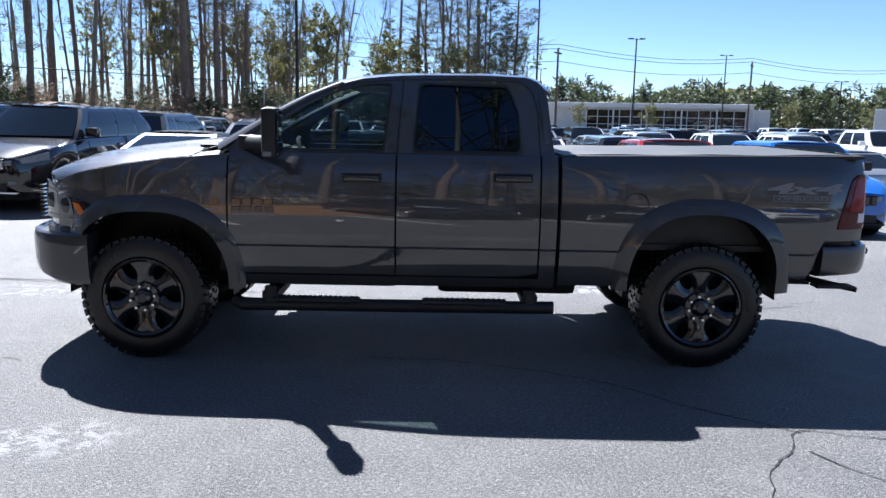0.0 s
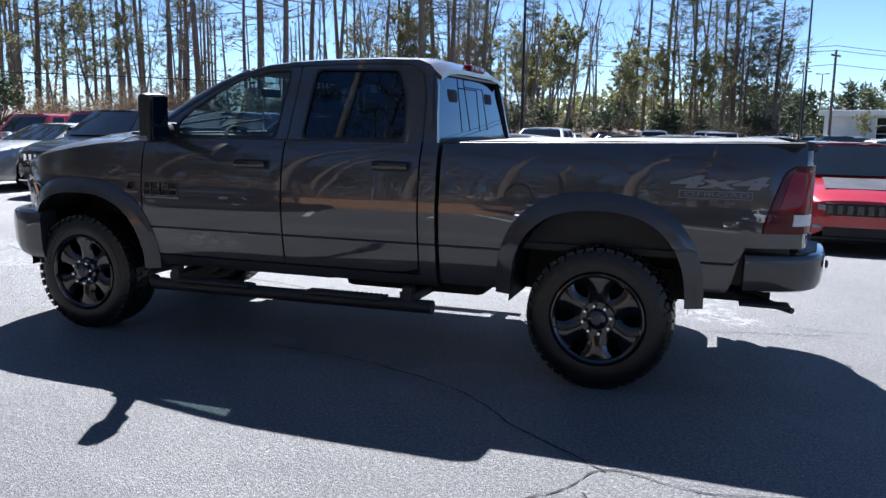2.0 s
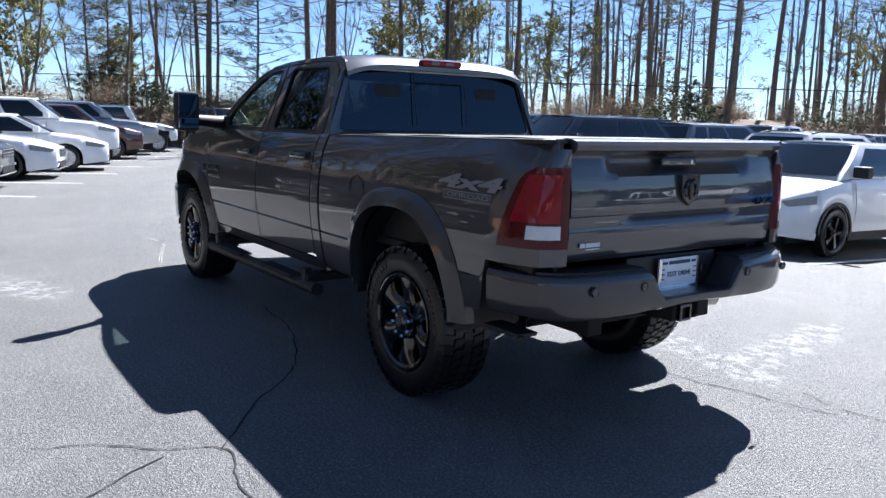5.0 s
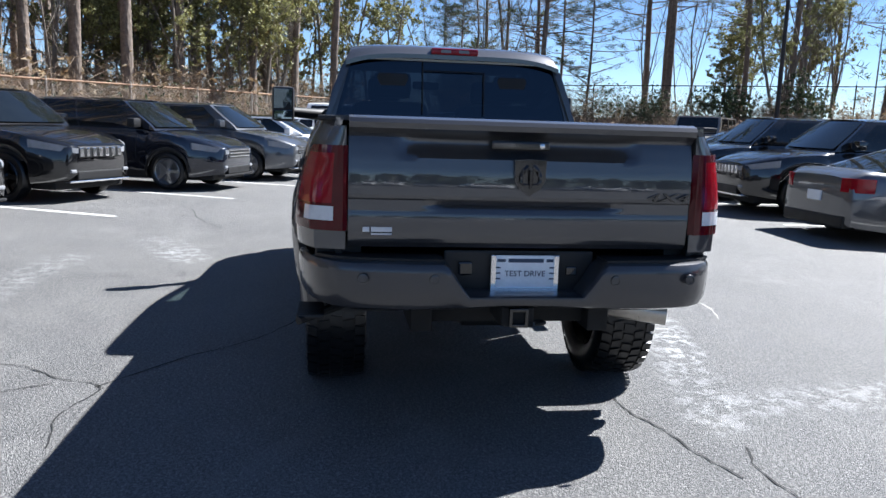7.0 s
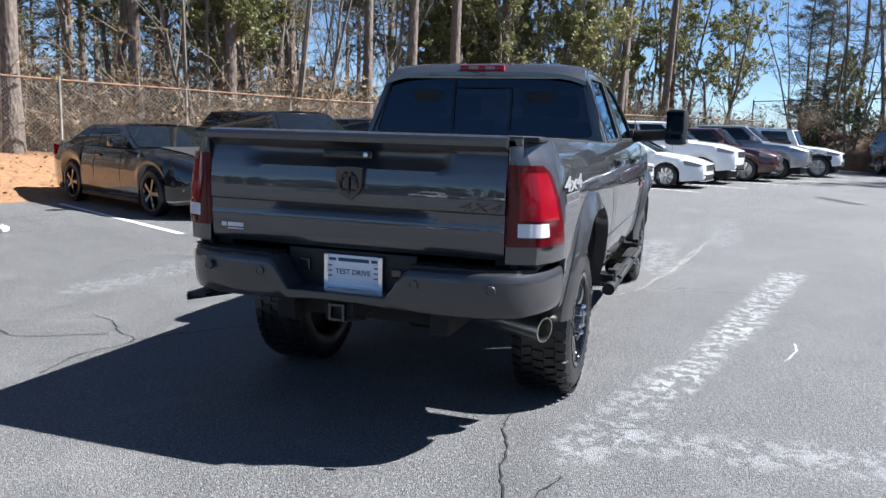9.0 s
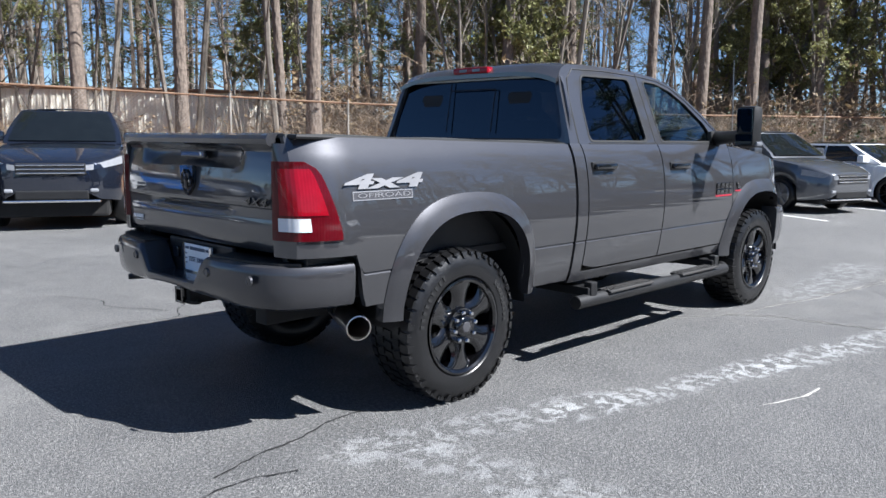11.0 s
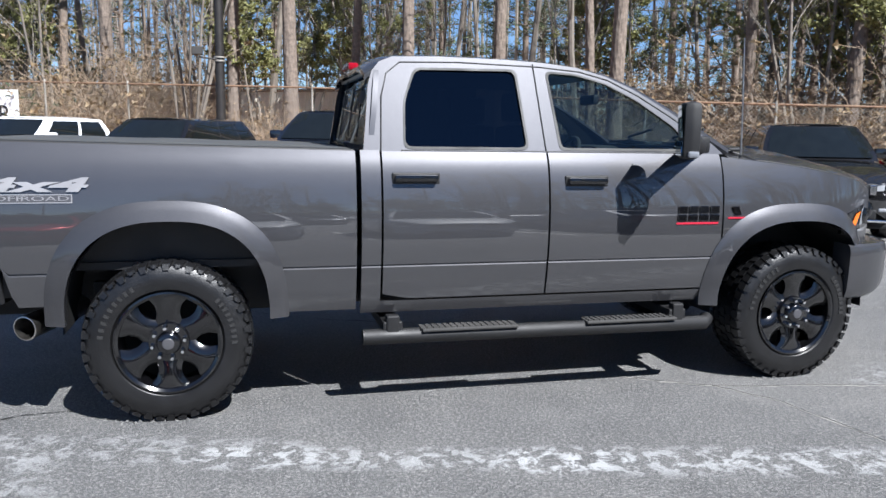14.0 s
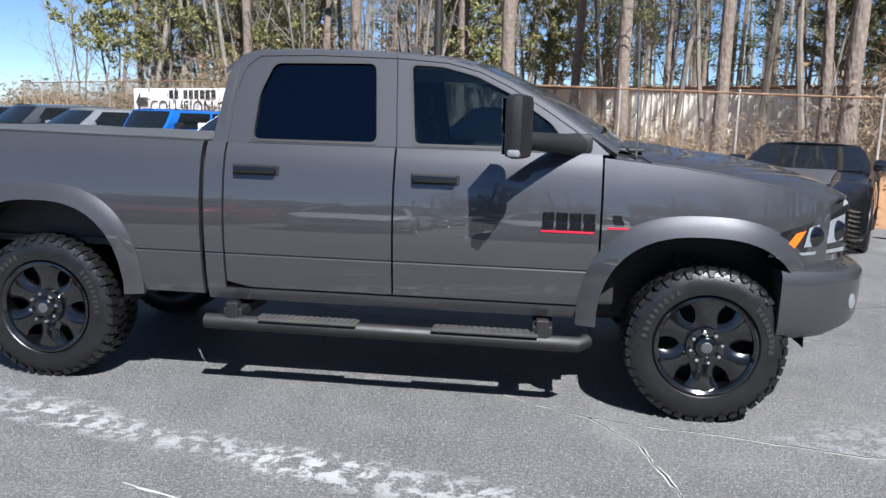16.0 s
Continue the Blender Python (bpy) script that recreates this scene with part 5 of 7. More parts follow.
def make_car(name, label, paint, L=4.7, W=1.86, H=1.68, wb=2.7, fo=0.92, hood=1.0, belt=1.08, nose=0.72, deck=None, cab=(0.30, 0.95, -1.35, -2.1), sill=0.26, R=0.36,
             dark_rims=False, spokes=5, trim=False, bright_grille=True, roof=None, rails=False, category="car", bars=False, round_lamps=False, tall_box=False, bed=None, stripe=None, group="", lite=False):
    """A parked car, nose towards +x, standing on z 0. cab: windscreen top and base, rear top and base."""
    P = CAR_PAINTS[paint]
    car = thing(name, label, category, group)
    xf = L / 2
    ax = (xf - fo, xf - fo - wb)
    ra = R + 0.055
    wt0, wt1, rt1, rt0 = cab
    deck = belt + 0.03 if deck is None else deck

    def top(x):
        pts = [(-xf, deck - 0.10), (-xf + 0.12, deck - 0.01), (rt0, deck), (rt0 + 0.3, belt + 0.02), (wt1 - 0.25, belt), (wt1, hood + 0.035), (xf - 0.60, hood - 0.05), (xf - 0.22, hood - 0.14), (xf - 0.03, min(nose, hood - 0.20))]
        return curve_at(sorted(pts), x)

    def half(x):
        d = max(0.0, abs(x) - (xf - 0.85)) / 0.85
        return W / 2 * (1 - (0.30 if x > 0 else 0.14) * d ** 2.4)

    def low(x):
        z = sill if abs(x) < xf - 0.5 else sill + 0.06 * (abs(x) - (xf - 0.5)) / 0.5
        for a in ax:
            d = abs(x - a)
            if d < ra:
                z = max(z, R + math.sqrt(ra * ra - d * d) * 0.98)
        return z
    stations = sorted(set([round(-xf + i * L / 30, 4) for i in range(31)] + [round(a + ra * q, 4) for a in ax for q in (-1.001, -0.98, -0.9, -0.7, -0.4, 0, 0.4, 0.7, 0.9, 0.98, 1.001)]))
    bm = bmesh.new()
    rings = []
    for x in stations:
        w, zl, zt = half(x), low(x), top(x)
        zt = max(zt, zl + 0.06)
        h = zt - zl
        sec = [(0.955, zl), (0.985, zl + 0.16 * h), (1.0, zl + 0.42 * h), (0.995, zl + 0.62 * h), (0.965, zl + 0.80 * h), (0.945, zl + 0.93 * h), (0.895, zt - 0.008), (0.78, zt + 0.012), (0.4, zt + 0.03), (0.0, zt + 0.035)]
        ring = [bm.verts.new((x, -a * w, z)) for a, z in sec] + [bm.verts.new((x, a * w, z)) for a, z in reversed(sec[:-1])]
        rings.append(ring)
    for r0, r1 in zip(rings, rings[1:]):
        for k in range(len(r0) - 1):
            bm.faces.new((r0[k], r0[k + 1], r1[k + 1], r1[k]))
    for ring, dx in ((rings[0], -0.06), (rings[-1], 0.06)):
        c = Vector((ring[0].co.x, 0, sum(v.co.z for v in ring) / len(ring)))
        for f, q in ((0.06, 0.55), (0.22, 1.0)):
            inner = [bm.verts.new(v.co.lerp(c, f) + Vector((ring[0].co.x * 0 + dx * (q if f < 0.1 else 0.45), 0, 0))) for v in ring]
            for k in range(len(ring) - 1):
                bm.faces.new((ring[k], ring[k + 1], inner[k + 1], inner[k]))
            ring = inner
        bm.faces.new(ring)
    part("body", bm, P, car, smooth=True, angle=38)
    # dark floor and wheel houses
    bm = bmesh.new()
    box(bm, (-xf + 0.15, -W / 2 + 0.24, 0.20), (xf - 0.15, W / 2 - 0.24, 0.75), 0.04)
    for a in ax:
        box(bm, (a - ra, -W / 2 + 0.05, R + ra * 0.6), (a + ra, W / 2 - 0.05, R + ra * 0.99 - 0.01))
    part("underbody", bm, UNDER, car)
    # greenhouse
    wb0, wt = W / 2 * 0.90, W / 2 * (0.86 if tall_box else 0.70)
    zb = belt + 0.005

    def side(u, v, s, out=0.0):
        """u from the windscreen back, v from belt to roof."""
        a = Vector((wt1, wb0, hood + 0.04 if v == 0 and u == 0 else zb)).lerp(Vector((rt0, wb0, zb)), u)
        b = Vector((wt0, wt, H - 0.055)).lerp(Vector((rt1, wt, H - 0.055)), u)
        p = a.lerp(b, v)
        p.y += 0.035 * math.sin(v * math.pi) + out
        return Vector((p.x, p.y * s, p.z))
    bm = bmesh.new()
    for s in (-1, 1):
        grid(bm, lambda u, v: side(u, v, s), 12, 6)
    for u0 in (0, 1):
        grid(bm, lambda u, v: side(u0, v, -1).lerp(side(u0, v, 1), u) + Vector(((0.10 if u0 == 0 else -0.05) * (1 - (2 * u - 1) ** 2), 0, 0)), 10, 6)

    def rf(u, v):
        p = side(u, 1, -1).lerp(side(u, 1, 1), v)
        e = 1 - abs(2 * v - 1) ** 3
        xx = (0.10 * (1 - u) ** 6 - 0.05 * u ** 6) * (1 - (2 * v - 1) ** 2)
        return p + Vector((xx, 0, 0.055 * e * (1 - 0.35 * abs(2 * u - 1) ** 4)))
    cabin = part("cabin", bm, P, car, smooth=True, angle=30)
    bm = bmesh.new()
    grid(bm, rf, 14, 12)
    thicken(bm, (0, 0, -0.02))
    part("roof", bm, CAR_PAINTS[roof] if roof else P, car, smooth=True)

    def pane(nm, f, nu=6, nv=4):
        bm = bmesh.new()
        grid(bm, f, nu, nv)
        part(nm, bm, CAR_GLASS, cabin, smooth=True)
    pane("windscreen", lambda u, v: side(0, 0.05 + 0.90 * v, -1).lerp(side(0, 0.05 + 0.90 * v, 1), 0.045 + 0.91 * u) + Vector((0.012 + 0.10 * (1 - (2 * (0.045 + 0.91 * u) - 1) ** 2), 0, 0.006)), 10, 4)
    pane("rear_window", lambda u, v: side(1, 0.10 + 0.80 * v, -1).lerp(side(1, 0.10 + 0.80 * v, 1), 0.07 + 0.86 * u) + Vector((-0.012 - 0.05 * (1 - (2 * (0.07 + 0.86 * u) - 1) ** 2), 0, 0.004)), 8, 4)
    spans = ((0.09, 0.46), (0.49, 0.74), (0.78, 0.94)) if rt0 < -1.2 and bed is None else ((0.10, 0.52), (0.56, 0.92))
    for s in (-1, 1):
        for a, b in spans:
            pane("side_window", lambda u, v: side(a + (b - a) * u, 0.07 + 0.83 * v, s, 0.006))
            if lite:
                continue
            bm = bmesh.new()
            tube(bm, [side(b + 0.016, v, s, 0.003) for v in (0.02, 0.5, 0.95)], 0.004, 4)
            part("door_seam", bm, SEAL, cabin)
        # door shut lines on the body, handles, mirror
        for xx in () if lite else (wt1 - 0.35, (wt1 + rt0) / 2 - 0.02, rt0 + 0.35 if rt0 + 0.35 > ax[1] + ra else ax[1] + ra + 0.02):
            bm = bmesh.new()
            w = half(xx)
            zl, zt = low(xx) + 0.03, top(xx)
            h = zt - zl
            tube(bm, [(xx, s * w * a, zl + h * q) for a, q in ((0.975, 0.05), (1.001, 0.42), (0.997, 0.62), (0.967, 0.80), (0.947, 0.93))], 0.004, 4)
            part("door_seam", bm, SEAL, car)
        for xx in () if lite else ((wt1 + rt0) / 2 + 0.05, rt0 + 0.45):
            bm = bmesh.new()
            y = s * half(xx) * 0.975
            box(bm, (xx, y - 0.02, belt - 0.16), (xx + 0.17, y + 0.02, belt - 0.125), 0.01)
            part("door_handle", bm, P, car)
        bm = bmesh.new()
        y0 = s * (W / 2 * 0.92)
        box(bm, (wt1 - 0.42, min(y0, y0 + s * 0.24), belt + 0.02), (wt1 - 0.26, max(y0, y0 + s * 0.24), belt + 0.19), 0.04)
        part("door_mirror", bm, BLACK_TRIM if trim else P, car, smooth=True)
        # sill trim and arch trim
        if trim:
            bm = bmesh.new()
            for a in ax:
                n = 16
                def arc(u, v):
                    t = math.pi * u
                    x = a - (ra + 0.045 * v) * math.cos(t)
                    z = R + (ra + 0.045 * v) * math.sin(t) * 0.985
                    return Vector((x, s * (half(a) * 0.985 + 0.012), max(z, sill)))
                grid(bm, arc, n, 1)
            thicken(bm, (0, -s * 0.03, 0))
            part("arch_trim", bm, BLACK_TRIM, car, smooth=True)
        bm = bmesh.new()
        box(bm, (ax[1] + ra, s * W / 2 * 0.965 - 0.02, sill - 0.03), (ax[0] - ra, s * W / 2 * 0.965 + 0.02, sill + (0.10 if trim else 0.04)), 0.012)
        part("sill_trim", bm, BLACK_TRIM, car)
        # lamps
        if round_lamps:
            for yy in (0.40, 0.62):
                bm = bmesh.new()
                lathe(bm, [(0.0, 0.075), (0.03, 0.07), (0.035, 0.001)], 18, axis="X", m=Matrix.Translation((xf + 0.045 - 0.10 * (yy > 0.5), s * yy * W / 1.9, nose - 0.06)))
                part("headlamp", bm, CAR_LENS, car, smooth=True)
        else:
            bm = bmesh.new()

            def hl(u, v):
                x = xf + 0.066 - 0.52 * u ** 1.5
                z = min(nose, hood - 0.20) - 0.13 + 0.11 * v * (0.7 + 0.4 * u) + 0.09 * u
                y = W / 2 * (0.46 + 0.50 * u ** 0.7)
                return Vector((x, s * min(y, half(min(x, xf)) * (1.0 if u > 0.3 else 0.97) + 0.008), z))
            grid(bm, hl, 8, 3)
            thicken(bm, (-0.04, -s * 0.03, 0))
            part("headlamp", bm, CAR_LENS, car, smooth=True)
        bm = bmesh.new()
        box(bm, (xf - 0.06, s * W * 0.29 - 0.06, sill + 0.17), (xf + 0.066, s * W * 0.29 + 0.06, sill + 0.225), 0.02)
        part("fog_lamp", bm, CAR_LENS, car)
        bm = bmesh.new()

        def tl(u, v):
            x = -xf - 0.066 + 0.32 * u ** 1.5
            z = belt - 0.22 + 0.20 * v
            y = W / 2 * (0.62 + 0.40 * u ** 0.6)
            return Vector((x, s * min(y, half(max(x, -xf)) + 0.008), z))
        grid(bm, tl, 8, 3)
        thicken(bm, (0.04, -s * 0.03, 0))
        part("tail_lamp", bm, TAIL_RED, car, smooth=True)
        if rails:
            bm = bmesh.new()
            pts = [rf(0.10 + 0.80 * k / 6, 0.06 if s < 0 else 0.94) + Vector((0, 0, 0.05 if 0 < k < 6 else 0.0)) for k in range(7)]
            tube(bm, pts, 0.018, 6)
            part("roof_rail", bm, BLACK_TRIM, car, smooth=True)
        for a in ax:
            car_wheel(car, a, s, W / 2, R, dark_rims, spokes)
    # grille, intake, bumper strip, plate
    bm = bmesh.new()
    gz = min(nose, hood - 0.20)
    box(bm, (xf + 0.02, -W * 0.24, gz - 0.20), (xf + 0.068, W * 0.24, gz - 0.02), 0.02)
    gr = part("grille", bm, BLACK_TRIM, car)
    bm = bmesh.new()
    if bars:
        for k in range(7):
            y = -W * 0.21 + k * W * 0.07
            box(bm, (xf + 0.05, y - 0.042, gz - 0.18), (xf + 0.082, y + 0.042, gz - 0.04), 0.012)
            part("grille_bar", bm, CHROME if bright_grille else BLACK_GLOSS, gr)
            bm = bmesh.new()
    else:
        for k in range(3):
            z = gz - 0.18 + k * 0.06
            box(bm, (xf + 0.05, -W * 0.23, z), (xf + 0.080, W * 0.23, z + 0.022), 0.006)
            part("grille_bar", bm, CHROME if bright_grille else BLACK_GLOSS, gr)
            bm = bmesh.new()
    box(bm, (xf - 0.02, -W * 0.25, sill + 0.06), (xf + 0.064, W * 0.25, sill + 0.20), 0.02)
    part("lower_intake", bm, BLACK_TRIM, car)
    bm = bmesh.new()
    box(bm, (xf - 0.10, -W * 0.33, sill + 0.015), (xf + 0.062, W * 0.33, sill + 0.055), 0.012)
    part("chin_strip", bm, CHROME if bright_grille and not trim else BLACK_TRIM, car)
    bm = bmesh.new()
    box(bm, (-xf - 0.075, -W * 0.38, sill + 0.02), (-xf + 0.10, W * 0.38, sill + 0.20), 0.03)
    part("rear_bumper_trim", bm, BLACK_TRIM, car)
    bm = bmesh.new()
    box(bm, (-xf - 0.072, -0.16, sill + 0.38), (-xf - 0.03, 0.16, sill + 0.53), 0.006)
    part("rear_plate", bm, PLATE_WHITE, car)
    if stripe:
        bm = bmesh.new()
        grid(bm, lambda u, v: Vector((xf - 0.35 - (xf - 0.35 - wt1 - 0.05) * u, -0.45 + 0.9 * v, top(xf - 0.35 - (xf - 0.35 - wt1 - 0.05) * u) + 0.042)), 6, 4)
        part("hood_stripe", bm, DECAL_DARK, car)
    if bed:
        bm = bmesh.new()
        box(bm, (-xf + 0.08, -W / 2 + 0.16, deck + 0.028), (rt0 - 0.06, W / 2 - 0.16, deck + 0.052), 0.01)
        part("bed_cover", bm, BLACK_TRIM, car)
    return car


# kinds: sizes of everyday models
SUV = dict(L=4.65, W=1.87, H=1.69, wb=2.66, fo=0.95, hood=1.06, belt=1.13, nose=0.82, cab=(0.36, 1.10, -1.75, -2.18), R=0.355, category="sport utility vehicle")
BIGSUV = dict(L=4.95, W=1.95, H=1.77, wb=2.95, fo=0.92, hood=1.12, belt=1.18, nose=0.90, cab=(0.45, 1.10, -1.95, -2.36), R=0.385, sill=0.30, category="sport utility vehicle")
SEDAN = dict(L=4.85, W=1.85, H=1.46, wb=2.85, fo=0.97, hood=0.92, belt=0.97, nose=0.70, deck=1.05, cab=(0.25, 1.15, -0.95, -1.85), sill=0.20, R=0.34, category="sedan")
COUPE = dict(L=5.0, W=1.92, H=1.45, wb=2.95, fo=0.97, hood=0.99, belt=1.03, nose=0.76, deck=1.08, cab=(0.05, 0.85, -1.05, -1.75), sill=0.20, R=0.36, category="coupe")
PICKUP = dict(L=5.9, W=2.03, H=1.92, wb=3.75, fo=0.95, hood=1.27, belt=1.32, nose=1.05, deck=1.36, cab=(0.75, 1.45, -0.95, -1.12), sill=0.42, R=0.40, bed=True, category="pickup truck")
VAN = dict(L=4.9, W=1.98, H=2.02, wb=2.8, fo=0.85, hood=1.18, belt=1.22, nose=0.92, cab=(1.15, 1.62, -2.30, -2.42), sill=0.33, R=0.36, tall_box=True, category="van")
BOXY = dict(L=4.5, W=1.88, H=1.86, wb=2.75, fo=0.75, hood=1.15, belt=1.18, nose=0.98, cab=(0.45, 0.75, -2.05, -2.15), sill=0.42, R=0.41, tall_box=True, trim=True, bars=True, category="off-road vehicle")

ROW_U, ROW_F = Vector((-0.90, 0.435, 0)), Vector((0.445, 0.895, 0))
ROW_DEG = math.degrees(math.atan2(ROW_F.y, ROW_F.x))


def tip(k):
    """End of the k-th painted stall line on the fence side."""
    return Vector((-4.95 - 2.63 * k, -3.78 + 1.27 * k, 0))


def stall(k, back, kind, deg=0.0):
    """Pose of a car in the k-th stall, its front axle that far behind the line ends."""
    a = (tip(k) + tip(k + 1)) / 2 - ROW_F * back
    h = ROW_DEG + deg
    d = Vector((math.cos(radians(h)), math.sin(radians(h)), 0))
    c = a - d * (kind["L"] / 2 - kind["fo"])
    return pose(c.x, c.y, 0, 0, 0, h)


def settle(x, y, deg):
    """Pose on the sloping lot."""
    tilt = math.degrees(math.atan((ground_z(x, y + 1.4) - ground_z(x, y - 1.4)) / 2.8))
    return pose(x, y, ground_z(x, y)) @ pose(0, 0, 0, tilt) @ pose(0, 0, 0, 0, 0, deg)


def nose_at(x, y, deg, kind):
    """Pose of a car whose nose stands at x, y."""
    d = Vector((math.cos(radians(deg)), math.sin(radians(deg)), 0))
    c = Vector((x, y, 0)) - d * kind["L"] / 2
    return settle(c.x, c.y, deg)


def put(m, name, label, paint, kind, **kw):
    c = make_car(name, label, paint, **{**kind, **kw})
    c.matrix_world = m
    return c


FENCE_ROW, LOT_ROW, LOT = "cars along the fence", "cars in the front lot row", "cars in the lot behind"
put(stall(-1, 2.1, COUPE, 3), "coupe", "black muscle coupe with round headlamps parked by the pine straw", "black", COUPE, dark_rims=True, bright_grille=False, round_lamps=True, stripe=True, group=FENCE_ROW)
put(stall(0, 2.5, BIGSUV), "suv", "black off-road SUV with seven-slot chrome grille", "black", BIGSUV, dark_rims=True, bars=True, group=FENCE_ROW)
put(stall(1, 1.9, SUV, 8), "suv", "dark blue crossover SUV with chrome grille bar", "navy", SUV, trim=True, group=FENCE_ROW)
put(stall(2, 2.0, SUV, 8), "suv", "grey crossover SUV with mesh grille", "grey", SUV, spokes=7, group=FENCE_ROW)
put(stall(3, 1.9, SEDAN, 10), "sedan", "white luxury sedan with many-spoke wheels and dark roof", "white", SEDAN, roof="black", spokes=11, dark_rims=True, group=FENCE_ROW)
put(stall(4, 1.6, SEDAN, 15), "sedan", "white family sedan with bright mesh grille", "white", SEDAN, spokes=9, group=FENCE_ROW)
put(stall(5, 2.0, PICKUP, 14), "pickup_truck", "white full-size pickup truck with chrome bars", "white", PICKUP, group=FENCE_ROW)
put(stall(6, 1.9, BIGSUV, 14), "suv", "maroon SUV with bright grille", "maroon", BIGSUV, group=FENCE_ROW)
put(stall(7, 2.0, PICKUP, 14), "pickup_truck", "older silver pickup truck with chrome bumper", "silver", PICKUP, group=FENCE_ROW)
put(stall(8, 1.6, BOXY, 14), "off_road_vehicle", "white boxy off-road vehicle with seven-slot grille", "white", BOXY, roof="black", bright_grille=False, group=FENCE_ROW)
put(stall(-3, 2.9, PICKUP), "pickup_truck", "dark blue pickup truck with tall chrome grille", "navy", PICKUP, group=FENCE_ROW)
put(stall(-4, 1.65, SUV), "suv", "black family SUV with pale headlamps", "black", SUV, L=4.95, H=1.72, group=FENCE_ROW)
put(stall(-5.25, 2.2, PICKUP), "pickup_truck", "white pickup truck under the white sign", "white", PICKUP, H=1.72, belt=1.2, hood=1.15, deck=1.22, nose=0.95, W=1.9, group=FENCE_ROW)
put(stall(-6.3, 2.2, BOXY), "off_road_vehicle", "bright blue boxy off-road vehicle", "blue", BOXY, H=1.72, group=FENCE_ROW)
put(stall(-7.3, 2.2, SUV), "suv", "silver crossover SUV by the fence", "silver", SUV, group=FENCE_ROW)
put(stall(-8.3, 2.2, BIGSUV), "suv", "dark grey SUV by the fence", "grey", BIGSUV, group=FENCE_ROW)
put(stall(-9.3, 2.2, SUV), "suv", "black crossover SUV by the fence", "black", SUV, group=FENCE_ROW)
put(nose_at(-29.6, 10.3, 14, BIGSUV), "suv", "dark brown full-size SUV before the bank", "brown", BIGSUV, L=5.4, H=1.92, bright_grille=True)
put(nose_at(-29.0, 13.0, 14, SEDAN), "sedan", "black sedan before the bank", "black", SEDAN)
put(nose_at(-23.6, 13.4, -38, VAN), "van", "faded tan and grey van with a flat front", "tan", VAN)
# front row of the lot
put(nose_at(7.1, 7.2, -92, SUV), "suv", "bright blue compact SUV with black lower trim", "blue", SUV, trim=True, bars=True, bright_grille=False, group=LOT_ROW)
put(nose_at(4.45, 6.9, -93, SUV), "suv", "red compact SUV with black hood decal", "red", SUV, trim=True, bars=True, bright_grille=False, stripe=True, dark_rims=True, group=LOT_ROW)
put(nose_at(1.65, 6.9, -92, SUV), "suv", "white compact SUV with black roof and trim", "white", SUV, L=4.4, trim=True, roof="black", dark_rims=True, bright_grille=False, group=LOT_ROW)
put(nose_at(-1.35, 6.7, -90, SUV), "suv", "white compact SUV with black grille", "white", SUV, L=4.4, trim=True, dark_rims=True, bars=True, bright_grille=False, group=LOT_ROW)
put(nose_at(-4.75, 11.3, 92, SEDAN), "sedan", "grey sedan parked with its tail outward", "grey", SEDAN, cab=(0.25, 1.15, -0.72, -2.0), spokes=6, group=LOT_ROW)
put(nose_at(-7.35, 6.6, -92, BIGSUV), "suv", "black three-row SUV with bright multi-spoke wheels", "black", BIGSUV, L=5.2, spokes=10, bars=True, group=LOT_ROW)
put(nose_at(-10.0, 6.5, -92, BIGSUV), "suv", "glossy black SUV with chrome slots", "black", BIGSUV, bars=True, group=LOT_ROW)
put(nose_at(-12.7, 6.9, -92, COUPE), "coupe", "light grey muscle coupe", "silver", COUPE, round_lamps=True, bright_grille=False, group=LOT_ROW)
put(nose_at(-15.6, 15.6, 90, SUV), "suv", "red crossover SUV in the lot row", "red", SUV, group=LOT_ROW)
put(nose_at(-12.9, 15.4, 90, BIGSUV), "suv", "dark red SUV with roof rails", "red", BIGSUV, rails=True, group=LOT_ROW)

# further rows: a few built once and then copied
rr = random.Random(11)
protos = [
    make_car("suv", "white SUV with roof rails in the lot", "white", **SUV, rails=True, group=LOT, lite=True),
    make_car("suv", "silver SUV in the lot", "silver", **BIGSUV, group=LOT, lite=True),
    make_car("suv", "black SUV with roof rails in the lot", "black", **BIGSUV, rails=True, group=LOT, lite=True),
    make_car("pickup_truck", "white crew-cab pickup truck in the lot", "white", **PICKUP, group=LOT, lite=True),
    make_car("suv", "grey crossover SUV in the lot", "grey", **SUV, group=LOT, lite=True),
    make_car("off_road_vehicle", "white boxy off-road vehicle in the lot", "white", **BOXY, group=LOT, lite=True),
    make_car("pickup_truck", "red pickup truck in the lot", "red", **PICKUP, group=LOT, lite=True),
    make_car("sedan", "silver sedan in the lot", "silver", **SEDAN, group=LOT, lite=True),
]
used = [False] * len(protos)
slots = []
for y, deg, x0, x1, drop in ((13.9, 90, -9.8, 18, 0.10), (23.5, -90, -15, 26, 0.12), (28.7, 90, -13, 30, 0.15), (39.0, -90, -6, 40, 0.2), (44.2, 90, -4, 44, 0.2), (55.0, -90, 0, 50, 0.25), (74.0, 90, 2, 62, 0.3)):
    x = x0
    while x < x1:
        if rr.random() > drop:
            slots.append((x + rr.uniform(-0.15, 0.15), y + rr.uniform(-0.3, 0.3), deg + rr.uniform(-2, 2)))
        x += 2.85
for k in range(12):
    slots.append((36 + rr.uniform(-0.3, 0.3), -17 + 2.9 * k, 180 + rr.uniform(-2, 2)))
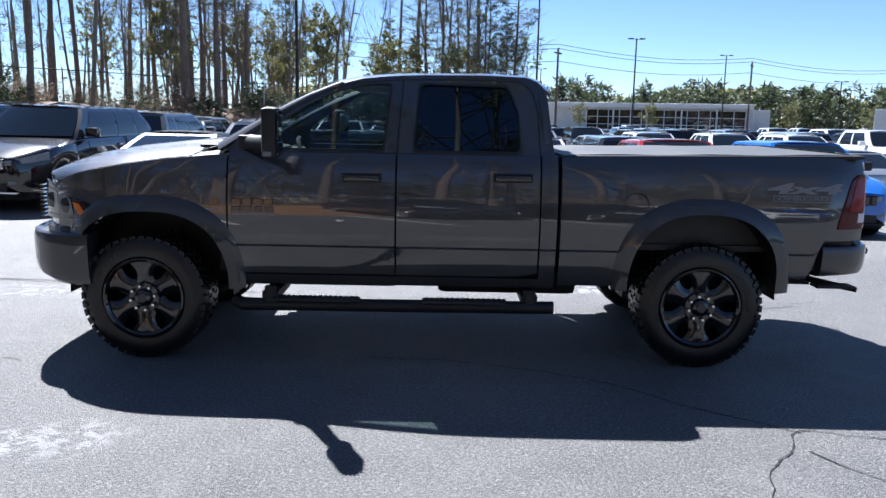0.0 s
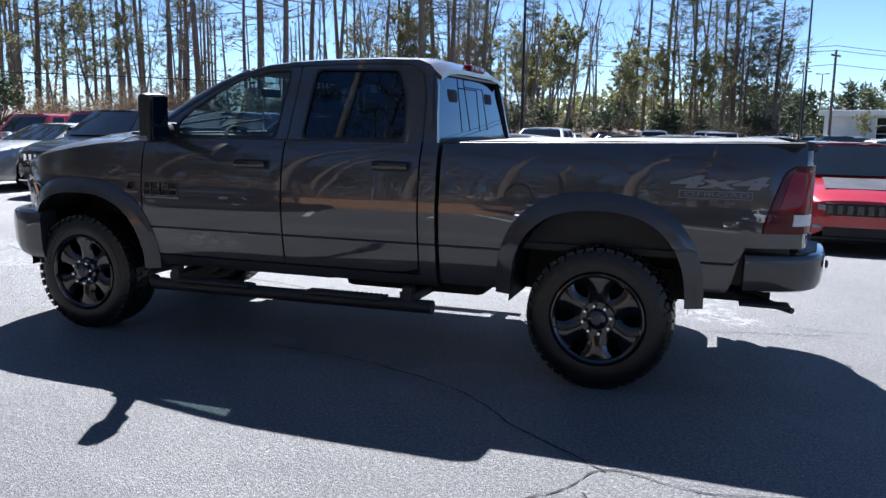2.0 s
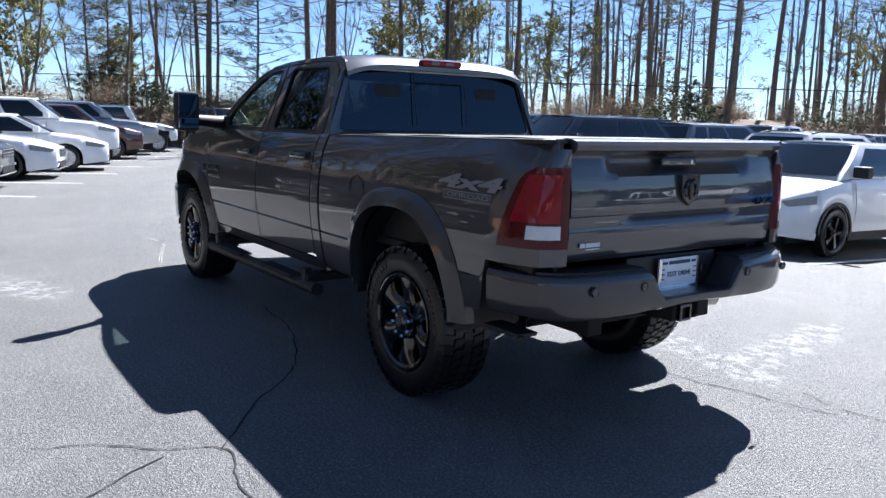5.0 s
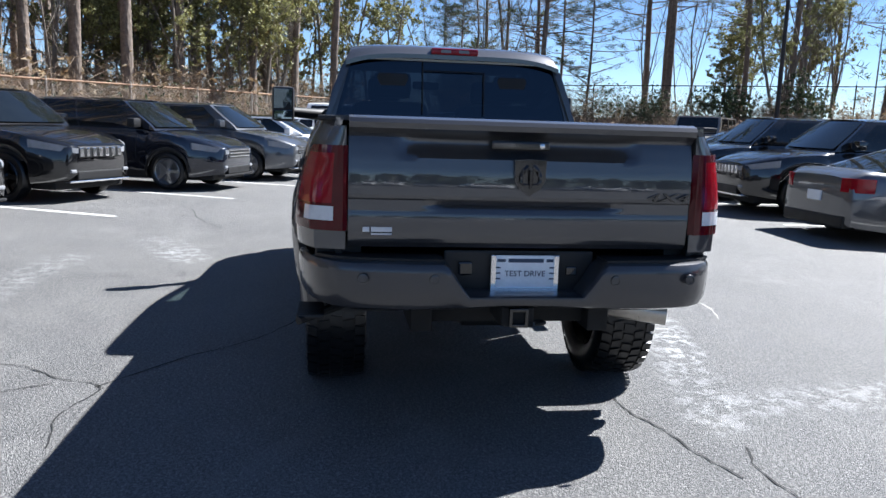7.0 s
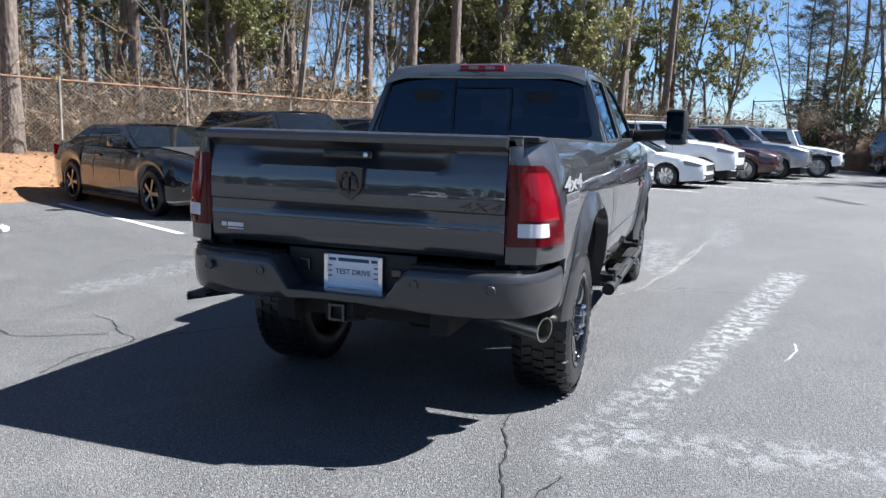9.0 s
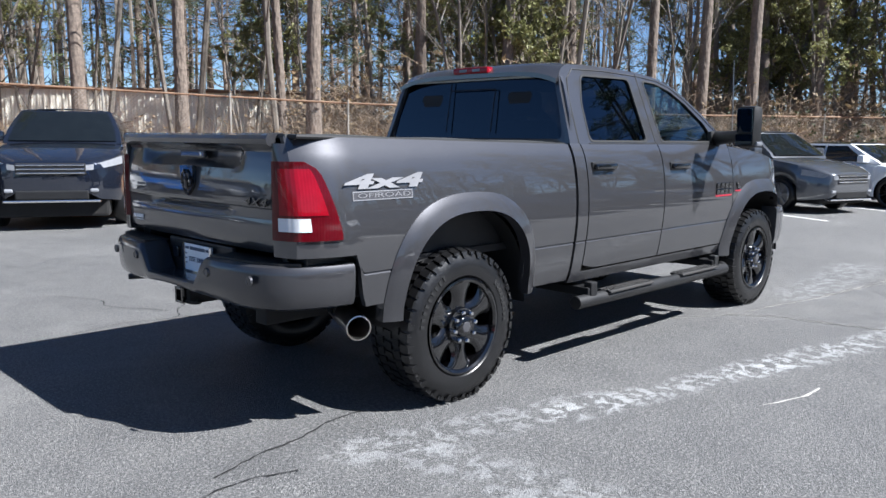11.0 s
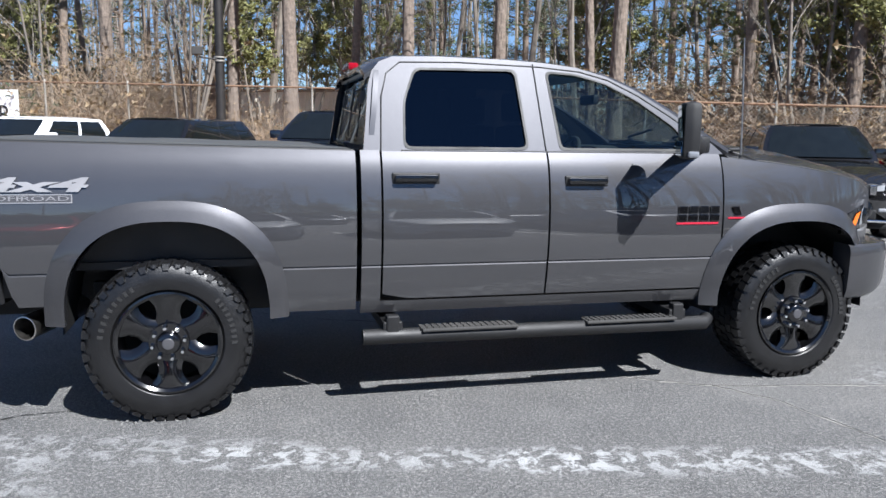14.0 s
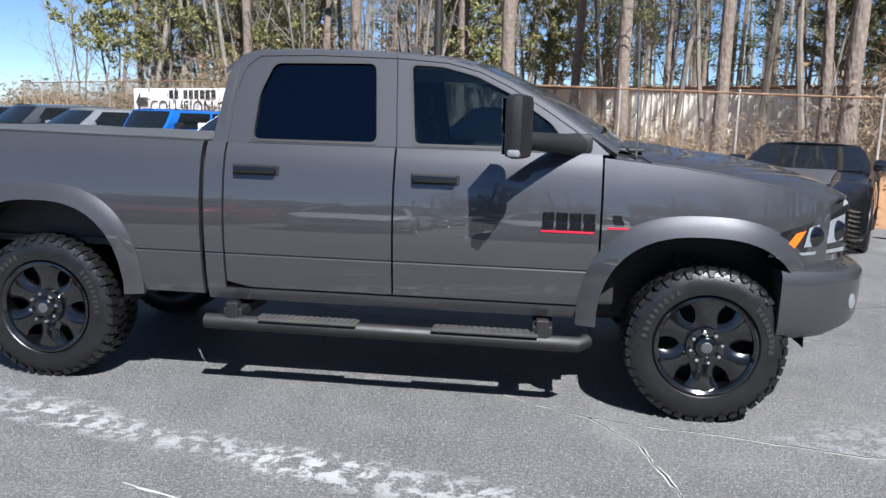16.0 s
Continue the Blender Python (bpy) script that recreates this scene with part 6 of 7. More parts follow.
for x, y, deg in slots:
    i = rr.choices(range(len(protos)), (5, 4, 4, 4, 4, 1, 1, 3))[0]
    m = settle(x, y, deg)
    if not used[i]:
        used[i] = True
        protos[i].matrix_world = m
    else:
        copy_thing(protos[i], m)


# ---- fence, wall, sign ----
GALV = plain("galvanised_steel", (0.36, 0.34, 0.30), 0.5, 0.6, vary=0.3, scale=3)
RUSTY = plain("rusty_rail", (0.22, 0.14, 0.09), 0.7, 0.3, vary=0.4, scale=4)


def wire_mesh(bm, point, length, height, step=0.085, r=0.0022):
    """Diagonal chain-link wires on a fence; point(q, h) gives places."""
    n = int(length / step)
    k = int(height / step)
    for i in range(-k, n):
        for sg in (1, -1):
            pts = []
            for j in (0, k):
                q = (i + j) * step if sg > 0 else (i + k - j) * step
                pts.append((q, j * step))
            (q0, h0), (q1, h1) = pts
            # clip to the fence's ends
            if q1 < 0 and q0 < 0 or q0 > length and q1 > length:
                continue
            m = [(q0 + (q1 - q0) * t, h0 + (h1 - h0) * t) for t in (0, 1)]
            a, b = point(max(0, min(length, m[0][0])), m[0][1]), point(max(0, min(length, m[1][0])), m[1][1])
            d = (b - a).normalized()
            u = d.cross(Vector((0, 0, 1)))
            u = u.normalized() * r
            w = d.cross(u).normalized() * r
            ra = [bm.verts.new(a + x) for x in (u, -u * 0.5 + w, -u * 0.5 - w)]
            rb = [bm.verts.new(b + x) for x in (u, -u * 0.5 + w, -u * 0.5 - w)]
            for e in range(3):
                bm.faces.new((ra[e], ra[(e + 1) % 3], rb[(e + 1) % 3], rb[e]))


def build_fence(name, label, point, length, height, post_gap, post_mat, rail_mat, step):
    f = thing(name, label, "fence")
    n = int(length / post_gap)
    for i in range(n + 1):
        q = i * post_gap
        p = point(q, 0)
        bm = bmesh.new()
        tube(bm, [p - Vector((0, 0, 0.2)), p + Vector((0, 0, height + 0.05))], 0.032, 8)
        bmesh.ops.create_icosphere(bm, subdivisions=1, radius=0.038, matrix=Matrix.Translation(p + Vector((0, 0, height + 0.06))))
        d = point(min(length, q + 1), 0) - p
        out = Vector((-d.y, d.x, 0)).normalized() if d.length > 0 else FENCE_N
        tube(bm, [p + Vector((0, 0, height + 0.05)), p + out * 0.16 + Vector((0, 0, height + 0.27))], 0.012, 5)
        part("post", bm, post_mat, f)
    bm = bmesh.new()
    tube(bm, [point(length * i / (n * 2), height) for i in range(n * 2 + 1)], 0.026, 7)
    part("top_rail", bm, rail_mat, f)
    bm = bmesh.new()
    wire_mesh(bm, point, length, height, step)
    tagged(part("chain_link", bm, post_mat, f), kind="stuff")
    return f


def near_fence(q, h):
    qq = q - 34
    p = FENCE_O + FENCE_D * qq
    return Vector((p.x, p.y, fence_base(qq) + h))


build_fence("chain_link_fence", "galvanised chain-link fence with a rusty top rail", near_fence, 72, 1.75, 3.05, GALV, RUSTY, 0.10)
WL = sum((Vector(b) - Vector(a)).length for a, b in zip(WOOD_LINE, WOOD_LINE[1:]))
build_fence("chain_link_fence", "dark chain-link fence on the wooded bank", lambda q, h: Vector((*(wood_pt(min(1, q / WL)) + Vector((-2.2, 1.6))), 1.35 + h)), WL * 0.62, 2.3, 3.4, UNDER, UNDER, 0.16)

# ribbed wall of the shed behind the fence, each sheet a piece
WALL_PANEL = plain("weathered_tan_cladding", (0.70, 0.66, 0.57), 0.75, vary=0.18, scale=1.2, bump=0.2, bscale=20)
shed = thing("shed", "long low shed with weathered tan ribbed cladding", "building")
wo = FENCE_O - FENCE_N * 9.0
bm = bmesh.new()
for q0 in range(36):
    q = -1.5 + q0 * 0.61
    for k in range(3):
        a = wo + FENCE_D * (q + k * 0.2033)
        v = [(0.0, 0.0), (0.12, 0.0), (0.14, 0.03), (0.18, 0.03), (0.2033, 0.0)]
        lo = [bm.verts.new(a + FENCE_D * x + FENCE_N * y + Vector((0, 0, 0.3))) for x, y in v]
        hi = [bm.verts.new(a + FENCE_D * x + FENCE_N * y + Vector((0, 0, 3.05))) for x, y in v]
        for i in range(4):
            bm.faces.new((lo[i], lo[i + 1], hi[i + 1], hi[i]))
part("cladding", bm, WALL_PANEL, shed)
bm = bmesh.new()
for x0, x1, y0, y1, z0, z1 in ((-1.6, 20.6, -9, -0.03, 0.0, 3.0),):
    vs = []
    for x, y, z in ((x0, y0, z0), (x1, y0, z0), (x1, y1, z0), (x0, y1, z0), (x0, y0, z1 - 0.4), (x1, y0, z1 - 0.4), (x1, y1, z1), (x0, y1, z1)):
        vs.append(bm.verts.new(wo + FENCE_D * x + FENCE_N * y + Vector((0, 0, z))))
    for q in ((0, 1, 2, 3), (0, 1, 5, 4), (1, 2, 6, 5), (2, 3, 7, 6), (3, 0, 4, 7), (4, 5, 6, 7)):
        bm.faces.new([vs[i] for i in q])
part("shed_body", bm, WALL_PANEL, shed)
bm = bmesh.new()
tube(bm, [wo + FENCE_D * -1.7 + FENCE_N * 0.06 + Vector((0, 0, 3.08)), wo + FENCE_D * 20.7 + FENCE_N * 0.06 + Vector((0, 0, 3.08))], 0.07, 6)
part("gutter", bm, RUSTY, shed)

# dealership sign on the fence
SIGN_W = plain("sign_white", (0.78, 0.79, 0.80), 0.4, vary=0.05)
INK = plain("sign_black", (0.015, 0.015, 0.017), 0.5)
sg = thing("sign", "long white sign reading COLLISION CENTER with an arrow", "sign")
q0, q1 = 18.8, 27.9
zt = 2.62
base = FENCE_O + FENCE_N * 0.10
bm = bmesh.new()
p0, p1 = base + FENCE_D * q0, base + FENCE_D * q1
vs = [bm.verts.new(Vector((p.x, p.y, z))) for p, z in ((p0, 1.42), (p1, 1.42), (p1, zt), (p0, zt))]
bm.faces.new(vs)
thicken(bm, FENCE_N * 0.04)
board = part("board", bm, SIGN_W, sg)
for q in (19.1, 23.3, 27.6):
    bm = bmesh.new()
    p = FENCE_O + FENCE_D * q + FENCE_N * 0.05
    tube(bm, [(p.x, p.y, 0.6), (p.x, p.y, zt + 0.02)], 0.04, 6)
    part("sign_post", bm, GALV, sg)
# letters run towards the east end for a reader on the lot
X = -FENCE_D
MS = Matrix(((X.x, 0, FENCE_N.x, 0), (X.y, 0, FENCE_N.y, 0), (0, 1, 0, 0), (0, 0, 0, 1)))


def sign_at(q, z):
    p = base + FENCE_D * q + FENCE_N * 0.046
    return Matrix.Translation((p.x, p.y, z)) @ MS


lettering("sign_text", "COLLISION CENTER", 0.82, sign_at(22.9, 1.82) @ Matrix.Diagonal((1.03, 1, 1, 1)), INK, sg, "", 0.004)
bm = bmesh.new()
for k in range(8):
    qa = 25.2 - k * 0.36 - (0.25 if k > 1 else 0)
    box(bm, (-0.13, -0.17, 0.0), (0.13, 0.17, 0.012), m=sign_at(qa, 2.38))
part("name_bars", bm, INK, sg, "dark plain bars")
bm = bmesh.new()
m = sign_at(27.3, 2.05)
bm.faces.new([bm.verts.new(m @ Vector((x, y, 0.004))) for x, y in ((-0.45, 0.0), (-0.1, 0.42), (-0.1, 0.2), (0.45, 0.2), (0.45, -0.2), (-0.1, -0.2), (-0.1, -0.42))])
thicken(bm, FENCE_N * 0.006)
part("arrow", bm, INK, sg)

# ---- lamp posts, cables ----
POST = plain("dark_bronze_pole", (0.022, 0.020, 0.019), 0.5, 0.3)


def lamp_post(x, y, h, r=0.09, arms=((1, 0), (-1, 0)), label="tall dark parking lot lamp post"):
    t = thing("lamp_post", label, "lamp post", "lamp posts", pose(x, y, ground_z(x, y)))
    bm = bmesh.new()
    lathe(bm, [(0, 0.30), (0.7, 0.30), (0.72, 0.28), (0.72, 0.001)], 16, axis="Z")
    part("footing", bm, FRAME_GREY, t)
    bm = bmesh.new()
    tube(bm, [(0, 0, 0.7), (0, 0, h)], [r, r * 0.65], 10)
    part("pole", bm, POST, t, smooth=True)
    for ax, ay in arms:
        bm = bmesh.new()
        tube(bm, [(0, 0, h - 0.12), (ax * 0.5, ay * 0.5, h - 0.08)], 0.035, 6)
        box(bm, (min(ax * 0.4, ax * 1.1) - 0.16 * abs(ay), min(ay * 0.4, ay * 1.1) - 0.16 * abs(ax), h - 0.12), (max(ax * 0.4, ax * 1.1) + 0.16 * abs(ay), max(ay * 0.4, ay * 1.1) + 0.16 * abs(ax), h + 0.04), 0.03)
        part("lamp_head", bm, POST, t)
    return t


for x, y, h in ((-7.9, 37.4, 11.5), (-23.4, 16.9, 9.5), (10.1, 80, 15.0), (24.7, 97, 12.8), (48, 130, 13.6), (19, 150, 12.0), (62, 118, 9), (80, 150, 9), (14, 128, 11)):
    lamp_post(x, y, h, 0.13 if y > 60 else 0.10)
lp = lamp_post(2.15, -18.6, 9.0, 0.15, ((0, 1),), "dark lamp post by the fence with a small floodlight")
bm = bmesh.new()
box(bm, (0.45, 0.05, 3.55), (0.75, 0.30, 3.78), 0.03)
tube(bm, [(0.05, 0.1, 3.45), (0.55, 0.15, 3.50)], 0.025, 6)
part("floodlight", bm, FRAME_GREY, lp)
for z in (3.42, 3.52):
    bm = bmesh.new()
    lathe(bm, [(z - 0.02, 0.150), (z - 0.02, 0.158), (z + 0.02, 0.158), (z + 0.02, 0.150)], 14, axis="Z")
    part("strap", bm, GALV, lp)
WOODPOLE = plain("utility_pole_wood", (0.10, 0.075, 0.055), 0.9, vary=0.3)
for x, y in ((14, 92), (44, 108), (76, 124)):
    t = thing("utility_pole", "weathered wooden utility pole with crossarm", "utility pole", "utility poles", pose(x, y, ground_z(x, y)))
    bm = bmesh.new()
    tube(bm, [(0, 0, 0), (0, 0, 11)], [0.17, 0.12], 8)
    part("pole", bm, WOODPOLE, t)
    bm = bmesh.new()
    box(bm, (-1.1, -0.06, 10.3), (1.1, 0.06, 10.5), 0.02, pose(0, 0, 0, 0, 0, 60))
    part("crossarm", bm, WOODPOLE, t)
bm = bmesh.new()
for dz in (0.0, -0.5, -2.0):
    pts = [(-16, 76, 10.2), (14, 92, 10.5), (44, 108, 10.5), (76, 124, 10.5), (130, 153, 10.5)]
    for a, b in zip(pts, pts[1:]):
        a, b = Vector(a), Vector(b)
        tube(bm, [a.lerp(b, i / 8) + Vector((0, 0, dz - 0.9 * math.sin(i / 8 * math.pi))) for i in range(9)], 0.03, 4)
tagged(part("power_cable", bm, POST), "thin black overhead power cables", "cable", kind="stuff")

# ---- showroom across the lot ----
CONCRETE = plain("pale_render", (0.60, 0.60, 0.58), 0.8, vary=0.12, scale=0.6)
HILL = plain("budding_hill_foliage", (0.16, 0.17, 0.06), 0.9, vary=0.5, scale=0.08)
sh = thing("showroom", "low white glass-fronted showroom building", "building", at=pose(38.5, 139, -0.95, 0, 0, -16))
bm = bmesh.new()
box(bm, (-20, 0, 0), (20, 16, 4.6), 0.05)
part("wall", bm, CONCRETE, sh)
bm = bmesh.new()
box(bm, (-20.6, -2.2, 4.6), (17, 16.4, 5.5), 0.1)
part("roof", bm, CONCRETE, sh)
for i in range(14):
    x = -12 + i * 2.0
    bm = bmesh.new()
    box(bm, (x + 0.08, -0.06, 0.3), (x + 1.92, 0.02, 4.3), 0.01)
    w = part("window", bm, CAR_GLASS, sh)
    bm = bmesh.new()
    for z in (0.3, 1.6, 2.95, 4.25):
        box(bm, (x, -0.12, z), (x + 2.0, -0.05, z + 0.10))
    box(bm, (x - 0.05, -0.13, 0.2), (x + 0.06, -0.05, 4.4))
    part("window_frame", bm, PLATE_WHITE, w)
for i in range(7):
    bm = bmesh.new()
    tube(bm, [(-19 + i * 6, -1.9, 0), (-19 + i * 6, -1.9, 4.6)], 0.16, 8)
    part("column", bm, CONCRETE, sh)
b2 = thing("annex_building", "plain white block building with brown base", "building", at=pose(56, 84, -0.95, 0, 0, -32))
bm = bmesh.new()
box(bm, (-6, 0, 0), (9, 12, 4.3), 0.05)
part("wall", bm, CONCRETE, b2)
bm = bmesh.new()
box(bm, (-6.05, -0.06, 0), (9.05, -0.01, 1.9), 0.02)
part("base_band", bm, WALL_PANEL, b2)

# ---- trees ----
BARK_PINE = Nodes("pine_bark")
bn = BARK_PINE.noise(9, 6, 0.7)
bv = BARK_PINE.add("ShaderNodeTexVoronoi", Scale=14.0)
bmap = BARK_PINE.add("ShaderNodeMapping")
bmap.inputs["Scale"].default_value = (1, 1, 0.3)
BARK_PINE.link(BARK_PINE.coords(), bmap.inputs[0])
BARK_PINE.link(bmap.outputs[0], bv.inputs["Vector"])
BARK_PINE.set(Base_Color=BARK_PINE.mix(BARK_PINE.ramp(bv.outputs["Distance"], [(0.1, 1.0), (0.5, 0.0)]), BARK_PINE.ramp(bn, [(0.3, (0.08, 0.062, 0.05)), (0.7, (0.22, 0.178, 0.145))]), (0.14, 0.11, 0.088)), Roughness=0.95)
BARK_PINE.bump(bv.outputs["Distance"], 0.8, 0.03)
BARK_PINE = BARK_PINE.m
BARK_GREY = plain("grey_bark", (0.155, 0.135, 0.112), 0.95, vary=0.4, scale=5, bump=0.5, bscale=30)
TWIG = plain("dry_twig", (0.24, 0.18, 0.125), 0.95, vary=0.45, scale=2)


def leaf_mat(name, col, vary):
    n = Nodes(name)
    gi = n.add("ShaderNodeNewGeometry")
    rp = n.ramp(gi.outputs["Random Per Island"], [(0.0, tuple(c * (1 - vary) for c in col)), (1.0, tuple(c * (1 + vary) for c in col))])
    n.set(Base_Color=rp, Roughness=0.6)
    tl = n.add("ShaderNodeBsdfTranslucent")
    n.link(rp, tl.inputs[0])
    mx = n.add("ShaderNodeMixShader", Fac=0.30)
    n.link(n.b.outputs[0], mx.inputs[1])
    n.link(tl.outputs[0], mx.inputs[2])
    n.link(mx.outputs[0], n.t.nodes["Material Output"].inputs[0])
    return n.m


NEEDLE = leaf_mat("pine_needles", (0.062, 0.080, 0.036), 0.55)
SHRUB_LEAF = leaf_mat("evergreen_leaf", (0.040, 0.060, 0.024), 0.5)
BUD = leaf_mat("spring_buds", (0.20, 0.20, 0.075), 0.5)
DRY = leaf_mat("dry_foliage", (0.22, 0.16, 0.09), 0.5)


def tuft(bm, p, size, n, rnd, flat=0.6, blade=0.16):
    """A clump of narrow blades round a point."""
    for i in range(n):
        d = Vector((rnd.gauss(0, 1), rnd.gauss(0, 1), rnd.gauss(0.15, flat))).normalized() * size * rnd.uniform(0.6, 1.2)
        w = d.cross(Vector((rnd.gauss(0, 1), rnd.gauss(0, 1), rnd.gauss(0, 1)))).normalized() * size * blade
        c = p + Vector((rnd.gauss(0, 0.35), rnd.gauss(0, 0.35), rnd.gauss(0, 0.22))) * size
        bm.faces.new([bm.verts.new(c - w), bm.verts.new(c + d), bm.verts.new(c + w)])


def pine(seed, h, r0, first):
    rnd = random.Random(seed)
    t = thing("pine_tree", "tall pine with bare lower trunk and sparse needles", "tree", "pines")
    bm, cr = bmesh.new(), bmesh.new()
    lean = Vector((rnd.uniform(-0.025, 0.025), rnd.uniform(-0.025, 0.025), 1))
    path = []
    for i in range(11):
        z = h * i / 10
        path.append(Vector((lean.x * z + 0.10 * math.sin(z * 0.4 + seed), lean.y * z + 0.10 * math.cos(z * 0.33 + seed), z - 0.3)))
    tube(bm, path, [r0 * (1.25 if i == 0 else 1.0) * (1 - 0.075 * i) for i in range(11)], 9)

    def at(z):
        k = min(9.99, z / h * 10)
        i = int(k)
        return path[i].lerp(path[i + 1], k - i)
    z = first
    while z < h * 0.98:
        f = (z - first) / (h - first)
        ln = (0.9 + 2.4 * math.sin(min(1, f + 0.25) * math.pi)) * rnd.uniform(0.6, 1.25)
        a = rnd.uniform(0, math.tau)
        d = Vector((math.cos(a), math.sin(a), rnd.uniform(-0.15, 0.35)))
        p = at(z)
        pts = [p + d * ln * k / 3 + Vector((0, 0, 0.10 * ln * (k / 3) ** 2)) for k in range(4)]
        tube(bm, pts, [0.035 * (1.2 - f * 0.6), 0.026, 0.018, 0.006], 4, cap=False)
        dead = f < 0.12 and rnd.random() < 0.6
        for k in range(2 if dead else 4):
            s = rnd.uniform(0.3, 1.0)
            q = pts[0].lerp(pts[3], s)
            e = q + Vector((rnd.gauss(0, 0.4), rnd.gauss(0, 0.4), rnd.uniform(0, 0.35))) * ln * 0.4
            tube(bm, [q, e], [0.012, 0.004], 3, cap=False)
            if not dead:
                tuft(cr, e, 0.30, 22, rnd, 0.5, 0.045)
                tuft(cr, q.lerp(e, 0.5), 0.24, 13, rnd, 0.5, 0.045)
        z += rnd.uniform(0.12, 0.34) * (h / 18)
    part("trunk", bm, BARK_PINE, t, smooth=True, angle=60)
    part("crown", cr, NEEDLE, t)
    return t


def bare_tree(seed, h, r0, stems=1, buds=0.0, label="bare grey deciduous tree with fine twigs", bark=None, first=0.25):
    rnd = random.Random(seed)
    t = thing("bare_tree", label, "tree", "bare trees")
    bm, br, cr = bmesh.new(), bmesh.new(), bmesh.new()

    def grow(p, d, ln, r, lev):
        n = 4 if lev < 2 else 3
        pts, q, dd = [p], p, d.copy()
        for i in range(n):
            dd = (dd + Vector((rnd.gauss(0, 0.11), rnd.gauss(0, 0.11), rnd.gauss(0.03, 0.08))) * (1 + lev * 0.35)).normalized()
            q = q + dd * ln / n
            pts.append(q)
        tube(bm if lev == 0 else br, pts, [r * (1 - 0.62 * i / n) for i in range(n + 1)], 7 if lev == 0 else (4 if lev == 1 else 3), cap=False)
        if lev >= 2 and buds:
            for k in range(int(4 * buds + rnd.random())):
                tuft(cr, pts[-1].lerp(pts[1], rnd.random()), 0.11, 5, rnd, 0.8, 0.35)
        if lev < 3:
            m = (9, 6, 4)[lev]
            for k in range(m):
                s = first + (1 - first) * (k + rnd.random()) / m if lev == 0 else rnd.uniform(0.2, 1.0)
                j = min(n - 1, int(s * n))
                b = pts[j].lerp(pts[j + 1], s * n - j)
                ax = Vector((rnd.gauss(0, 1), rnd.gauss(0, 1), rnd.gauss(0.25, 0.4))).normalized()
                nd = (dd * 0.55 + ax * 0.75 + Vector((0, 0, 0.22))).normalized()
                grow(b, nd, ln * (0.46 if lev == 0 else 0.52) * rnd.uniform(0.6, 1.15) * (1.15 - 0.5 * s), max(0.005, r * (0.42 if lev else 0.34) * (1.1 - 0.5 * s)), lev + 1)
    for s in range(stems):
        a = rnd.uniform(0, math.tau)
        k = 0.0 if stems == 1 else 0.16
        grow(Vector((math.cos(a) * k, math.sin(a) * k, -0.25)), Vector((math.cos(a) * k * 0.8, math.sin(a) * k * 0.8, 1)).normalized(), h * rnd.uniform(0.75, 1.0), r0, 0)
    part("trunk", bm, bark or BARK_GREY, t)
    part("branchwork", br, bark or BARK_GREY, t)
    if buds:
        part("crown", cr, BUD, t, "yellow-green spring buds")
    else:
        cr.free()
    return t


def brush(seed, h, wid, leaves=0.25, mat=None):
    """A tangle of dry stems."""
    rnd = random.Random(seed)
    t = thing("brush", "tangled dry brown brush by the fence", "shrub", "brush")
    bm, cr = bmesh.new(), bmesh.new()
    for i in range(150):
        p = Vector((rnd.uniform(-wid, wid), rnd.gauss(0, 0.45), -0.15))
        d = Vector((rnd.gauss(0, 0.35), rnd.gauss(0, 0.3), 1)).normalized()
        ln = h * rnd.uniform(0.45, 1.1)
        pts = [p]
        for k in range(4):
            d = (d + Vector((rnd.gauss(0, 0.28), rnd.gauss(0, 0.28), -0.10 * k))).normalized()
            pts.append(pts[-1] + d * ln / 4)
        tube(bm, pts, [0.010, 0.008, 0.006, 0.004, 0.002], 3, cap=False)
        for k in range(4):
            q = pts[1].lerp(pts[4], rnd.random())
            e = q + Vector((rnd.gauss(0, 0.4), rnd.gauss(0, 0.4), rnd.gauss(0.15, 0.25))) * h * 0.28
            tube(bm, [q, e], [0.005, 0.002], 3, cap=False)
            if rnd.random() < leaves:
                tuft(cr, e, 0.10, 5, rnd, 0.8, 0.35)
    part("stem_tangle", bm, TWIG, t)
    part("dry_foliage", cr, mat or DRY, t)
    return t


def shrub(seed, h, wid):
    """A dense evergreen bush: stems and many small leaves, with gaps."""
    rnd = random.Random(seed)
    t = thing("evergreen_bush", "dense dark evergreen bush on the bank", "shrub", "evergreen bushes")
    bm, cr = bmesh.new(), bmesh.new()
    for i in range(36):
        a = rnd.uniform(0, math.tau)
        rad = wid * math.sqrt(rnd.random())
        top = Vector((math.cos(a) * rad, math.sin(a) * rad, h * (1 - 0.5 * (rad / wid) ** 2) * rnd.uniform(0.55, 1.05)))
        p = Vector((top.x * 0.25, top.y * 0.25, -0.2))
        mid = p.lerp(top, 0.5) + Vector((rnd.gauss(0, 0.1), rnd.gauss(0, 0.1), 0.1))
        tube(bm, [p, mid, top], [0.022, 0.014, 0.005], 4, cap=False)
        for k in range(9):
            q = mid.lerp(top, rnd.random()) + Vector((rnd.gauss(0, 0.16), rnd.gauss(0, 0.16), rnd.gauss(0, 0.14)))
            tuft(cr, q, 0.13, 10, rnd, 0.8, 0.32)
    part("stem_tangle", bm, BARK_GREY, t)
    part("foliage", cr, SHRUB_LEAF, t)
    return t


